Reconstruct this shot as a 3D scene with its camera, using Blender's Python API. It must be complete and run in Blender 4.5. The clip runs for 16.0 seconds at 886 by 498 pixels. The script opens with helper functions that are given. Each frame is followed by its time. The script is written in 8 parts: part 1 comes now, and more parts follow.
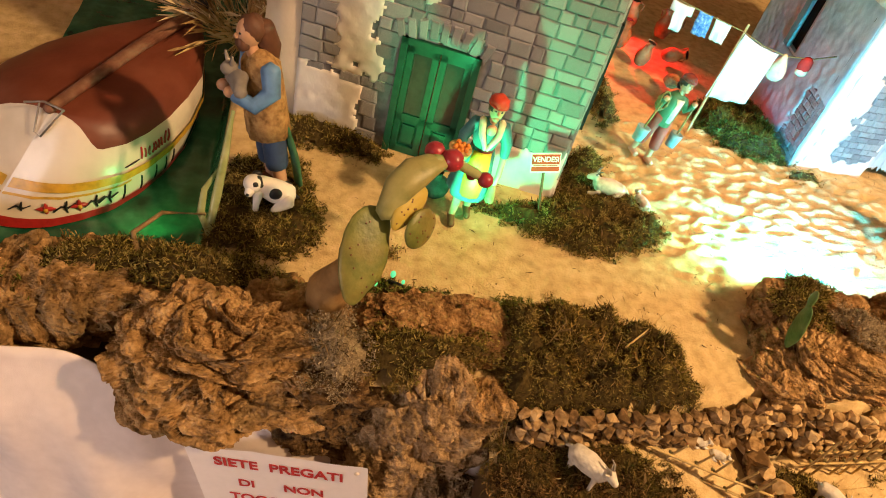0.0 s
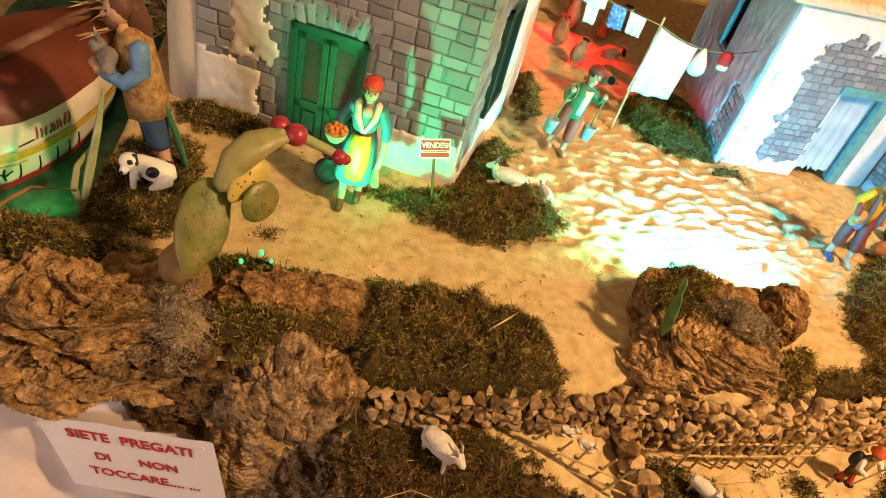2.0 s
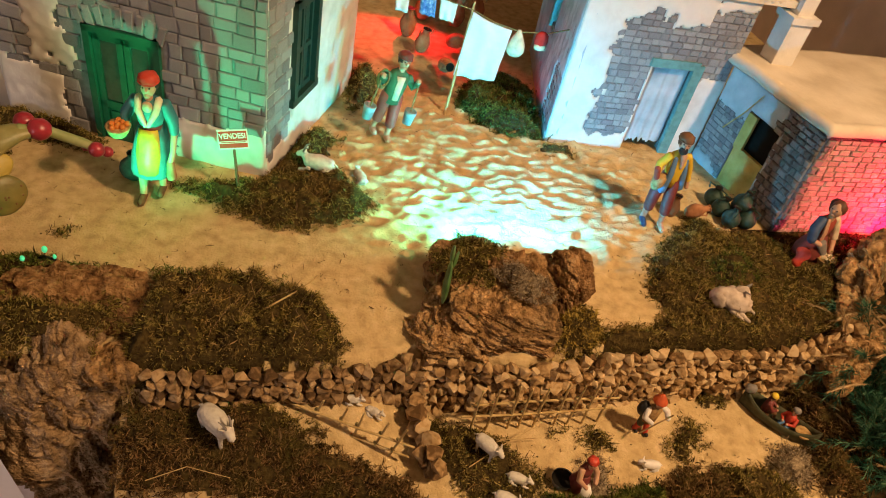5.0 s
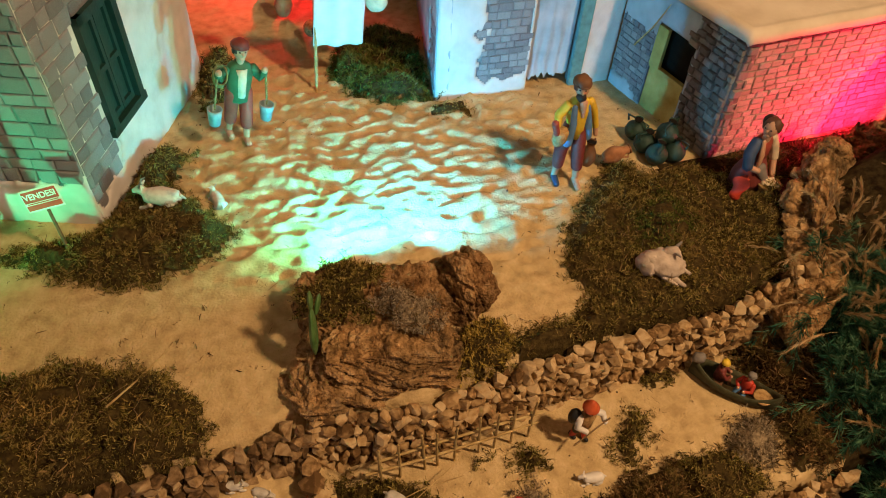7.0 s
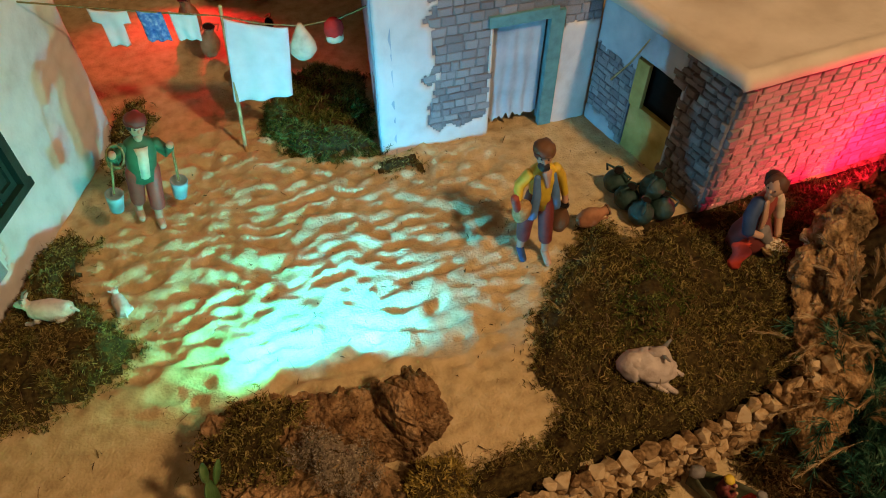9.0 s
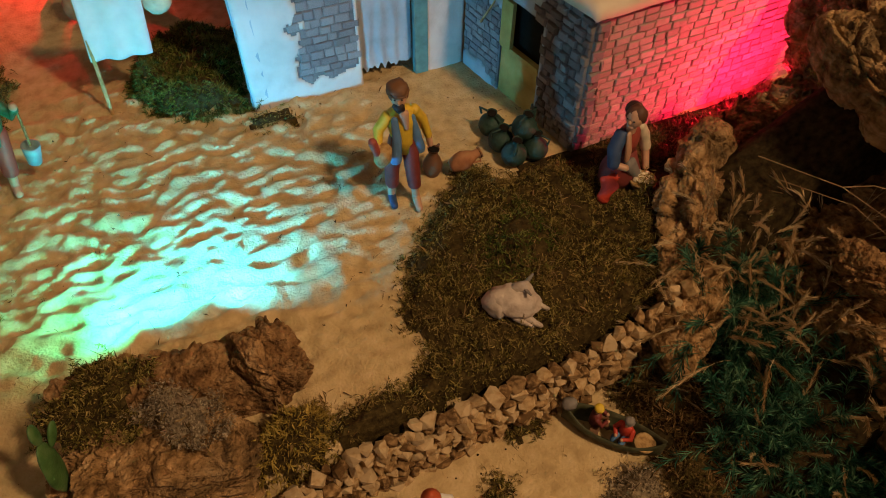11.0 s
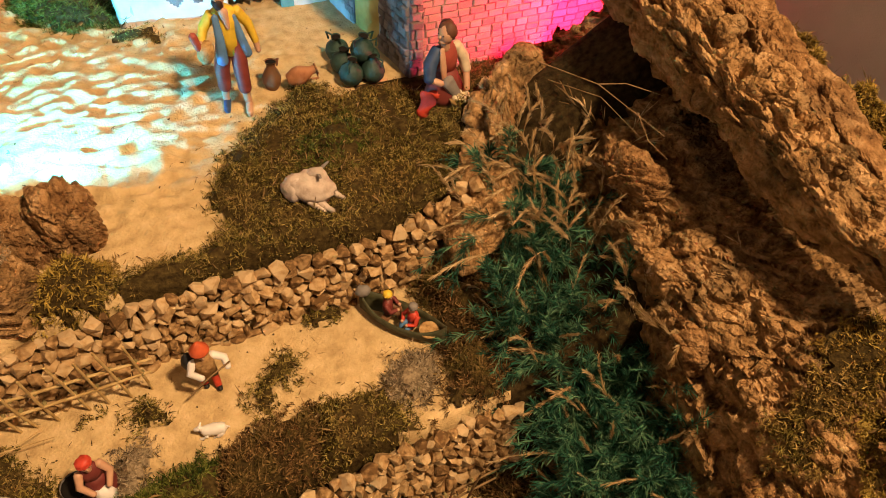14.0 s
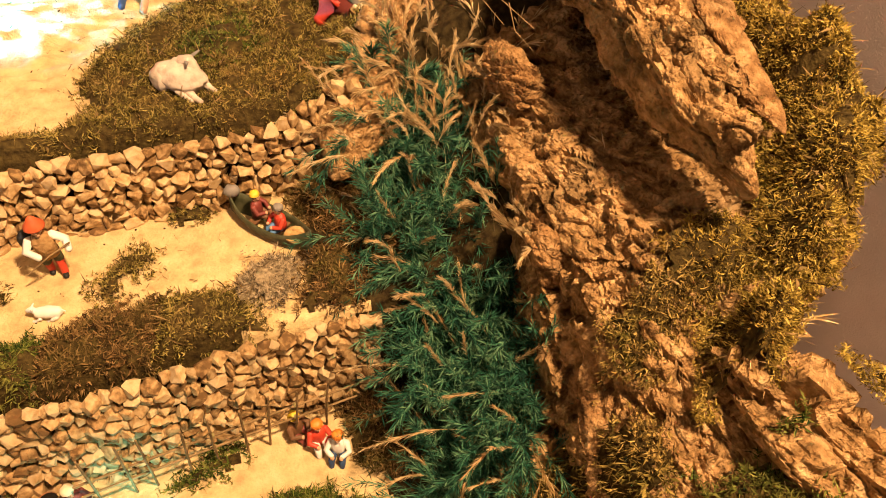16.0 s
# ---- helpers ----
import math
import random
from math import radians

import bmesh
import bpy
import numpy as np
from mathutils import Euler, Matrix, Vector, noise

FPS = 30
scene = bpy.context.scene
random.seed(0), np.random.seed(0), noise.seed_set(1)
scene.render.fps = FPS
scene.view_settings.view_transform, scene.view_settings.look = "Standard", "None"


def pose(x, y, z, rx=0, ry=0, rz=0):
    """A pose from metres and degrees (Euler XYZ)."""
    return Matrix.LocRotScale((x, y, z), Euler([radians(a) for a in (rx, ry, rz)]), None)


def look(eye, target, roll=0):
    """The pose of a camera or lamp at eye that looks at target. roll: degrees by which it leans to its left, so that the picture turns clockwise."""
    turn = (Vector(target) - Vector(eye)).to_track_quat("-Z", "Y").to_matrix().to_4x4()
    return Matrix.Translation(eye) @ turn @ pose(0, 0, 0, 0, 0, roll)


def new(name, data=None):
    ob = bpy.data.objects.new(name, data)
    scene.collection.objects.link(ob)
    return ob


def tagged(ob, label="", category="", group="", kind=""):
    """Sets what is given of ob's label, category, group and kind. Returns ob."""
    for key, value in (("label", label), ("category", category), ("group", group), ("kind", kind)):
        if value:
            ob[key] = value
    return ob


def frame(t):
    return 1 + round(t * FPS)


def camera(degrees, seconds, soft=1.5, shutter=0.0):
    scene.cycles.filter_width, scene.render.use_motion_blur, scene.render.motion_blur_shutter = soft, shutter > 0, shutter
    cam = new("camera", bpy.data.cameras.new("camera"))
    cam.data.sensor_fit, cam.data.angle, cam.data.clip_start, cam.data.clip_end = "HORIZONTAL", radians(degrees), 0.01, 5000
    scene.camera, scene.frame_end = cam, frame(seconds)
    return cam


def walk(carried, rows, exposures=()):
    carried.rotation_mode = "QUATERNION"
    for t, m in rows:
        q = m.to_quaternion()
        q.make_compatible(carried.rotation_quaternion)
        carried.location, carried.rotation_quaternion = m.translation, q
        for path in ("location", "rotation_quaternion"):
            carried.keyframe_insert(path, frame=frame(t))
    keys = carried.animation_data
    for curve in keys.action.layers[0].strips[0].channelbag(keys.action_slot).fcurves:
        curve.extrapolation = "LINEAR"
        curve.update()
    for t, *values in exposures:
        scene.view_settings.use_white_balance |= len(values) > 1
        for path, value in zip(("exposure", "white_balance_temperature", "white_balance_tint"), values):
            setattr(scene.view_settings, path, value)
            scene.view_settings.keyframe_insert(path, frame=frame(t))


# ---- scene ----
cam = camera(64.0, 16.0, soft=1.0)
PATH = [
    (0, (0.437, 0.395, 0.655), (0.895, 1.815, -0.676), 16.5),
    (0.5, (0.484, 0.352, 0.654), (0.934, 1.77, -0.682), 16.3),
    (1, (0.526, 0.314, 0.677), (0.972, 1.754, -0.637), 15.4),
    (1.5, (0.563, 0.321, 0.67), (0.994, 1.774, -0.635), 15.8),
    (2, (0.628, 0.35, 0.665), (1.026, 1.801, -0.652), 15.9),
    (2.5, (0.682, 0.343, 0.674), (1.025, 1.808, -0.644), 13.6),
    (3, (0.699, 0.298, 0.686), (1.06, 1.779, -0.609), 14.2),
    (3.5, (0.723, 0.259, 0.681), (1.126, 1.752, -0.587), 15.3),
    (4, (0.775, 0.224, 0.682), (1.233, 1.712, -0.574), 15.2),
    (4.2, (0.792, 0.219, 0.69), (1.265, 1.703, -0.565), 15.0),
    (6.3, (1.024, 0.4, 0.716), (1.41, 1.75, -0.708), 5.7),
    (6.5, (1.043, 0.405, 0.712), (1.436, 1.734, -0.73), 3.9),
    (7, (1.07, 0.444, 0.719), (1.525, 1.718, -0.755), 3.6),
    (7.5, (1.107, 0.531, 0.734), (1.502, 1.809, -0.753), 1.7),
    (8, (1.141, 0.598, 0.72), (1.517, 1.85, -0.793), 0.7),
    (8.5, (1.179, 0.629, 0.709), (1.571, 1.856, -0.821), 0.4),
    (8.7, (1.195, 0.632, 0.709), (1.596, 1.857, -0.82), 0.1),
    (10.8, (1.271, 0.593, 0.665), (1.798, 1.734, -0.892), 3.5),
    (11, (1.305, 0.575, 0.676), (1.813, 1.703, -0.896), 0.8),
    (11.5, (1.302, 0.542, 0.673), (1.895, 1.641, -0.89), 3.2),
    (12, (1.312, 0.467, 0.657), (1.902, 1.596, -0.885), 3.2),
    (12.5, (1.346, 0.421, 0.652), (1.936, 1.567, -0.876), 2.8),
    (13, (1.395, 0.408, 0.646), (1.965, 1.601, -0.855), 3.7),
    (13.5, (1.433, 0.394, 0.641), (1.967, 1.593, -0.868), 3.7),
    (14, (1.461, 0.337, 0.621), (1.995, 1.527, -0.895), 3.9),
    (14.5, (1.492, 0.248, 0.607), (1.978, 1.476, -0.894), 2.3),
    (15, (1.512, 0.199, 0.579), (2.042, 1.44, -0.898), 4.7),
    (15.5, (1.555, 0.216, 0.548), (2.068, 1.437, -0.951), 5.2),
    (16, (1.61, 0.223, 0.524), (2.092, 1.445, -0.984), 5.6),
]
EXPOSURES = [(0.0, 0.08, 7200, 10), (2.5, -0.06, 7000, 10), (3.5, -0.36, 6850, 10), (4.2, -0.50, 6750, 10), (6.5, -0.90, 6500, 10), (8.5, -1.38, 6450, 10), (11.0, -1.65, 6400, 10), (12.5, -1.24, 6450, 10), (13.5, -0.66, 6500, 10), (14.5, -0.06, 6500, 10), (16.0, 0.50, 6550, 10)]
walk(cam, [(t, look(eye, target, roll)) for t, eye, target, roll in PATH], EXPOSURES)


# ---- world, lamps ----
world = bpy.data.worlds.new("world")
scene.world = world
world.use_nodes = True
world.node_tree.nodes["Background"].inputs[0].default_value = (1.0, 0.72, 0.45, 1)
world.node_tree.nodes["Background"].inputs[1].default_value = 0.01


def area_lamp(name, eye, target, size, watts, colour):
    data = bpy.data.lights.new(name, "AREA")
    data.shape, data.size, data.energy, data.color = "DISK", size, watts, colour
    ob = new(name, data)
    ob.matrix_world = look(eye, target)
    return ob


def spot_lamp(name, eye, target, degrees, watts, colour, blend=0.6, radius=0.006):
    data = bpy.data.lights.new(name, "SPOT")
    data.spot_size, data.spot_blend, data.energy, data.color, data.shadow_soft_size = radians(degrees), blend, watts, colour, radius
    ob = new(name, data)
    ob.matrix_world = look(eye, target)
    return ob


WARM = (1.0, 0.645, 0.35)
area_lamp("room_lamp_key", (2.11, 0.07, 1.70), (1.40, 0.95, 0.0), 0.14, 73.0, WARM)
# unseen overhead fill, added to lift the dark parts
area_lamp("room_fill_above", (0.8, 0.6, 2.25), (0.9, 1.1, 0.0), 1.1, 3.4, (1.0, 0.70, 0.46))
# unseen cool fill from the left, narrowed onto the cloth and boat
area_lamp("cloth_fill_light", (-1.2, -0.7, 0.5), (0.15, 0.98, -0.14), 0.7, 2.3, (0.92, 0.86, 0.96)).data.spread = radians(60)
# the coloured lamps of the display: three diodes behind the rock, green by the prickly pear and under the boat, red at the back and by the brick wall
spot_lamp("spot_green", (1.165, 1.075, 0.036), (1.02, 1.30, -0.03), 150, 6.0, (0.02, 1.0, 0.66), 1.0)
spot_lamp("spot_cyan", (1.205, 1.075, 0.036), (1.195, 1.38, -0.03), 150, 12.4, (0.01, 0.64, 1.0), 1.0)
spot_lamp("spot_blue", (1.262, 1.075, 0.036), (1.43, 1.30, -0.03), 150, 13.8, (0.01, 0.54, 1.0), 1.0)
# added fill for the sand beside the rock, not one of the diodes
spot_lamp("near_fill", (1.215, 1.075, 0.06), (1.215, 1.15, -0.03), 110, 1.2, (0.02, 0.66, 1.0), 0.8)
spot_lamp("spot_door", (0.668, 1.030, 0.045), (0.76, 1.24, 0.135), 95, 8.0, (0.02, 1.0, 0.42), 1.0)
spot_lamp("spot_boat", (0.27, 1.17, -0.06), (0.24, 1.30, -0.09), 160, 0.16, (0.02, 1.0, 0.30))
spot_lamp("spot_alley", (1.17, 1.90, 0.12), (1.08, 1.65, 0.0), 130, 8.0, (1.0, 0.02, 0.035))
spot_lamp("spot_brick", (2.015, 1.055, 0.07), (1.985, 1.165, 0.09), 160, 14.0, (1.0, 0.016, 0.085))
spot_lamp("spot_low", (1.425, 0.545, -0.225), (1.43, 0.64, -0.20), 150, 0.22, (0.05, 0.9, 0.9), 1.0)

# ---- materials ----
def mat(name, colours, scale=40.0, rough=0.8, bump=0.3, bump_scale=None, spec=0.3, metal=0.0, island=0.0, detail=6.0, stain=0.0, stain_colour=(0.1, 0.07, 0.04), obj=0.0, bump_dist=0.002, crack=0.0):
    m = bpy.data.materials.new(name)
    m.use_nodes = True
    nt = m.node_tree
    n, l = nt.nodes, nt.links
    b = n["Principled BSDF"]
    b.inputs["Roughness"].default_value = rough
    b.inputs["Specular IOR Level"].default_value = spec
    b.inputs["Metallic"].default_value = metal
    tc = n.new("ShaderNodeTexCoord")
    co = tc.outputs["Object"]
    tex = n.new("ShaderNodeTexNoise")
    tex.inputs["Scale"].default_value, tex.inputs["Detail"].default_value = scale, detail
    l.new(co, tex.inputs["Vector"])
    ramp = n.new("ShaderNodeValToRGB")
    cr = ramp.color_ramp
    k = len(colours)
    while len(cr.elements) < k:
        cr.elements.new(0.5)
    for i, c in enumerate(colours):
        cr.elements[i].position = 0.5 if k == 1 else 0.28 + 0.44 * i / (k - 1)
        cr.elements[i].color = (*c, 1)
    fac = tex.outputs["Fac"]
    if island or obj:
        src = n.new("ShaderNodeNewGeometry").outputs["Random Per Island"] if island else n.new("ShaderNodeObjectInfo").outputs["Random"]
        amt = island or obj
        mr = n.new("ShaderNodeMapRange")
        mr.inputs["To Min"].default_value, mr.inputs["To Max"].default_value = -amt / 2, amt / 2
        l.new(src, mr.inputs["Value"])
        add = n.new("ShaderNodeMath")
        add.operation = "ADD"
        l.new(fac, add.inputs[0])
        l.new(mr.outputs[0], add.inputs[1])
        fac = add.outputs[0]
    l.new(fac, ramp.inputs["Fac"])
    out = ramp.outputs["Color"]
    if stain:
        t2 = n.new("ShaderNodeTexNoise")
        t2.inputs["Scale"].default_value, t2.inputs["Detail"].default_value = scale * 0.22, 8
        l.new(co, t2.inputs["Vector"])
        mr2 = n.new("ShaderNodeMapRange")
        mr2.inputs["From Min"].default_value, mr2.inputs["From Max"].default_value = 0.5, 0.72
        mr2.inputs["To Max"].default_value = stain
        l.new(t2.outputs["Fac"], mr2.inputs["Value"])
        mix = n.new("ShaderNodeMix")
        mix.data_type = "RGBA"
        l.new(mr2.outputs[0], mix.inputs["Factor"])
        l.new(out, mix.inputs["A"])
        mix.inputs["B"].default_value = (*stain_colour, 1)
        out = mix.outputs["Result"]
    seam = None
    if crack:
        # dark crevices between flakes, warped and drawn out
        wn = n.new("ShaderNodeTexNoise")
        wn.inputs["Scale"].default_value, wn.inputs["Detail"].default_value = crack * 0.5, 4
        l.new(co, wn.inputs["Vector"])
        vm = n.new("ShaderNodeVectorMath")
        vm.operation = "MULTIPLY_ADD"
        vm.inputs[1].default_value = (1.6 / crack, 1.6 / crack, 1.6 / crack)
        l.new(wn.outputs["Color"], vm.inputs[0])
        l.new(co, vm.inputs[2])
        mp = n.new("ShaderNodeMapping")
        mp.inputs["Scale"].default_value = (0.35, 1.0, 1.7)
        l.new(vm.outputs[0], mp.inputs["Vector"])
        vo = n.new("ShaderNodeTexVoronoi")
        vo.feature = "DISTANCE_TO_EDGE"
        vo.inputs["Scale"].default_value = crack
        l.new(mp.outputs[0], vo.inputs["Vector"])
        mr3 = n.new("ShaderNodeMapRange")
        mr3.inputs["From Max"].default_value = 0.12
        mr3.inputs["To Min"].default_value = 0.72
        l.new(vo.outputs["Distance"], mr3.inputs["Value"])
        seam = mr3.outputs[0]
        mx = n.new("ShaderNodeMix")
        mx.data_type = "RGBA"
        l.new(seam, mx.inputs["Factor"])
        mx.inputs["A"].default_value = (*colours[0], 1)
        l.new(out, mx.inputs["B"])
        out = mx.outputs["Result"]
    l.new(out, b.inputs["Base Color"])
    if bump:
        bt = n.new("ShaderNodeTexNoise")
        bt.inputs["Scale"].default_value, bt.inputs["Detail"].default_value = bump_scale or scale * 3, 8
        l.new(co, bt.inputs["Vector"])
        bp = n.new("ShaderNodeBump")
        bp.inputs["Strength"].default_value, bp.inputs["Distance"].default_value = bump, bump_dist
        if seam is not None:
            am = n.new("ShaderNodeMath")
            am.operation = "MULTIPLY_ADD"
            am.inputs[1].default_value = 2.6
            l.new(bt.outputs["Fac"], am.inputs[0])
            l.new(seam, am.inputs[2])
            l.new(am.outputs[0], bp.inputs["Height"])
        else:
            l.new(bt.outputs["Fac"], bp.inputs["Height"])
        l.new(bp.outputs["Normal"], b.inputs["Normal"])
    return m


def paint(name, c, rough=0.55, spec=0.4, vary=0.25, scale=90.0, bump=0.15):
    lo = tuple(x * (1 - vary) for x in c)
    hi = tuple(min(1.0, x * (1 + vary * 0.6)) for x in c)
    return mat(name, [lo, c, hi], scale, rough, bump, None, spec)


SAND = mat("sand", [(0.40, 0.28, 0.13), (0.56, 0.41, 0.20), (0.66, 0.50, 0.27)], 55, 0.95, 1.0, 300, 0.15, stain=0.35, stain_colour=(0.42, 0.30, 0.14))
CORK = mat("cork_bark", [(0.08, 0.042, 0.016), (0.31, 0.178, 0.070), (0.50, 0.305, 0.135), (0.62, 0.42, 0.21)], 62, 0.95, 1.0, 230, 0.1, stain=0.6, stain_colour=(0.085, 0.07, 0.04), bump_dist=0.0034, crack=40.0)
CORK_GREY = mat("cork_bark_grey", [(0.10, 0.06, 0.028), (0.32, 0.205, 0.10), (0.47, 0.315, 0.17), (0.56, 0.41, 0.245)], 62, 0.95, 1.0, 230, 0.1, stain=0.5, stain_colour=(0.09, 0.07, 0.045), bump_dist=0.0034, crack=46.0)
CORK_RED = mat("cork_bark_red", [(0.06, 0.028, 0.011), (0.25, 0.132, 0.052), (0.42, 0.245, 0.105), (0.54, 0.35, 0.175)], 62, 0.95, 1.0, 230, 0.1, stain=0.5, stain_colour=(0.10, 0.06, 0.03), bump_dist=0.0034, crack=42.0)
# darkened copy of the cork, its colour standing in for shade
CORK_SHADE = mat("cork_bark_shade", [(0.03, 0.016, 0.007), (0.11, 0.062, 0.026), (0.20, 0.122, 0.056), (0.30, 0.20, 0.10)], 62, 0.95, 1.0, 230, 0.1, stain=0.5, stain_colour=(0.07, 0.045, 0.022), bump_dist=0.0034, crack=42.0)
MOSS = mat("moss", [(0.024, 0.017, 0.005), (0.088, 0.070, 0.015), (0.205, 0.165, 0.034), (0.40, 0.305, 0.095)], 95, 0.95, 0.0, island=0.55, spec=0.1, stain=0.8, stain_colour=(0.25, 0.165, 0.055))
MOSS_YELLOW = mat("moss_yellow", [(0.07, 0.045, 0.010), (0.22, 0.155, 0.030), (0.38, 0.27, 0.05), (0.47, 0.345, 0.09)], 70, 0.95, 0.0, island=0.4, spec=0.1, stain=0.75, stain_colour=(0.16, 0.09, 0.02))
MOSS_OCHRE = mat("moss_ochre", [(0.05, 0.03, 0.008), (0.15, 0.10, 0.025), (0.29, 0.195, 0.05), (0.42, 0.29, 0.09)], 90, 0.95, 0.0, island=0.6, spec=0.1, stain=0.75, stain_colour=(0.13, 0.115, 0.02))
MOSS_GREY = mat("lichen_grey", [(0.10, 0.075, 0.045), (0.24, 0.185, 0.115), (0.36, 0.28, 0.175), (0.44, 0.36, 0.24)], 60, 0.95, 0.0, island=0.5, spec=0.1)
LICHEN_BED = mat("lichen_bed", [(0.13, 0.098, 0.06), (0.28, 0.215, 0.13), (0.40, 0.32, 0.20)], 260, 0.95, 1.0, 520, 0.1, bump_dist=0.003)
MOSS_BROWN = mat("moss_brown", [(0.03, 0.017, 0.007), (0.10, 0.058, 0.020), (0.19, 0.108, 0.04), (0.28, 0.175, 0.07)], 110, 0.95, 0.0, island=0.5, spec=0.1, stain=0.75, stain_colour=(0.10, 0.09, 0.02))
MOSS_GREEN = mat("moss_green", [(0.015, 0.03, 0.006), (0.055, 0.08, 0.012), (0.12, 0.14, 0.025), (0.20, 0.20, 0.05)], 60, 0.95, 0.0, island=0.5, spec=0.1, stain=0.75, stain_colour=(0.16, 0.13, 0.03))
MOSS_BED = mat("moss_bed", [(0.022, 0.014, 0.006), (0.055, 0.038, 0.013), (0.095, 0.068, 0.022)], 160, 0.95, 0.9, 420, 0.05)
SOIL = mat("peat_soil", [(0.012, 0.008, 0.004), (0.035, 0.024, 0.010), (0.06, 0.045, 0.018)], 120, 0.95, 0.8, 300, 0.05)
STONE = mat("wall_stone", [(0.13, 0.072, 0.028), (0.31, 0.19, 0.082), (0.44, 0.295, 0.14), (0.52, 0.38, 0.21)], 2.4, 0.9, 0.6, 5.0, 0.15, obj=0.5, bump_dist=0.0006)
STONE_ISL = mat("wall_stone_far", [(0.13, 0.072, 0.028), (0.31, 0.19, 0.082), (0.44, 0.295, 0.14), (0.52, 0.38, 0.21)], 75, 0.9, 0.9, 200, 0.15, island=0.5)
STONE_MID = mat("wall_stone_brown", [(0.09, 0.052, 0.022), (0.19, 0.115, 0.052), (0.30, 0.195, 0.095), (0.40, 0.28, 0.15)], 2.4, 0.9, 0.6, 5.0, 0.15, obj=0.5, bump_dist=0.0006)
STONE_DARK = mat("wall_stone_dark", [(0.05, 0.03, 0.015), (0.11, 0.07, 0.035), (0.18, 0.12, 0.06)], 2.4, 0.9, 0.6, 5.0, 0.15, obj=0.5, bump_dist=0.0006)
PLASTER = mat("plaster_white", [(0.58, 0.55, 0.50), (0.70, 0.67, 0.62), (0.76, 0.73, 0.68)], 22, 0.75, 0.45, 90, 0.25, stain=0.25, stain_colour=(0.50, 0.47, 0.43))
PLASTER_BLUE = mat("plaster_blue_grey", [(0.26, 0.32, 0.36), (0.40, 0.46, 0.50), (0.52, 0.56, 0.58)], 22, 0.75, 0.45, 90, 0.25, stain=0.3, stain_colour=(0.20, 0.27, 0.32))
PLASTER_GREY = mat("joint_grey", [(0.12, 0.12, 0.13), (0.20, 0.20, 0.21), (0.27, 0.27, 0.28)], 50, 0.85, 0.5, 200, 0.2)
BLOCK = mat("block_grey", [(0.17, 0.17, 0.18), (0.27, 0.27, 0.28), (0.36, 0.36, 0.37)], 45, 0.7, 0.5, 180, 0.3, obj=0.35)
BLOCK_BROWN = mat("block_brown_grey", [(0.13, 0.115, 0.10), (0.23, 0.20, 0.18), (0.32, 0.29, 0.26)], 45, 0.75, 0.6, 180, 0.3, obj=0.35)
BRICK = mat("brick_pale", [(0.32, 0.25, 0.20), (0.46, 0.37, 0.30), (0.58, 0.49, 0.42)], 55, 0.85, 0.6, 220, 0.2, obj=0.35)
ROOF = mat("roof_cream", [(0.52, 0.43, 0.31), (0.64, 0.55, 0.42), (0.72, 0.63, 0.50)], 14, 0.85, 0.4, 110, 0.2, stain=0.25, stain_colour=(0.48, 0.38, 0.26))
GREEN_PAINT = paint("green_paint", (0.007, 0.095, 0.05), 0.3, 0.5)
TEAL_PAINT = paint("teal_paint", (0.12, 0.30, 0.30), 0.5)
DARK_GREEN = paint("dark_green_paint", (0.012, 0.045, 0.035), 0.45)
DOOR_GLASS = paint("dark_pane", (0.045, 0.055, 0.04), 0.12, 0.6)
YELLOW_WOOD = mat("yellow_wood", [(0.30, 0.22, 0.05), (0.46, 0.36, 0.10), (0.56, 0.46, 0.16)], 30, 0.7, 0.4, 120, 0.25)
# near-black colour standing in for shade inside openings and pots
PAINTED_SHADE = paint("painted_shade", (0.012, 0.010, 0.008), 0.9, 0.1)
CLOTH = mat("tablecloth_white", [(0.66, 0.58, 0.55), (0.74, 0.66, 0.63)], 60, 0.8, 0.25, 900, 0.2)
PAPER = paint("paper_white", (0.80, 0.76, 0.75), 0.7, 0.3, 0.03)
RED_INK = paint("red_ink", (0.45, 0.025, 0.03), 0.6)
ROOM_WALL = mat("room_wall_grey", [(0.58, 0.50, 0.50), (0.68, 0.59, 0.585)], 18, 0.9, 0.7, 480, 0.2, bump_dist=0.0011)
WOOD_DARK = mat("dark_wood", [(0.05, 0.022, 0.008), (0.10, 0.045, 0.016), (0.16, 0.075, 0.03)], 20, 0.5, 0.3, 80, 0.35)
STRAW = mat("cane_straw", [(0.30, 0.19, 0.065), (0.48, 0.34, 0.14), (0.60, 0.46, 0.22)], 70, 0.75, 0.3, 200, 0.25)
STALK = mat("dry_stalk", [(0.05, 0.03, 0.01), (0.14, 0.09, 0.033), (0.26, 0.17, 0.07)], 70, 0.9, 0.0, None, 0.1, island=0.8)
STICK = mat("dry_stick", [(0.10, 0.06, 0.025), (0.20, 0.13, 0.06), (0.30, 0.20, 0.10)], 70, 0.85, 0.4, 200, 0.15, island=0.5)

SKIN = paint("skin_paint", (0.52, 0.30, 0.18), 0.45, 0.45, 0.12)
HAIR = paint("hair_brown", (0.10, 0.04, 0.02), 0.6)
DARKHAIR = paint("hair_dark", (0.03, 0.018, 0.012), 0.6)
RED = paint("red_paint", (0.50, 0.05, 0.025), 0.5)
BRICK_RED = paint("brick_red_paint", (0.30, 0.06, 0.04), 0.55)
MAROON = paint("maroon_paint", (0.17, 0.035, 0.028), 0.55)
BLUE = paint("blue_paint", (0.10, 0.22, 0.42), 0.5)
NAVY = paint("navy_paint", (0.03, 0.06, 0.13), 0.55)
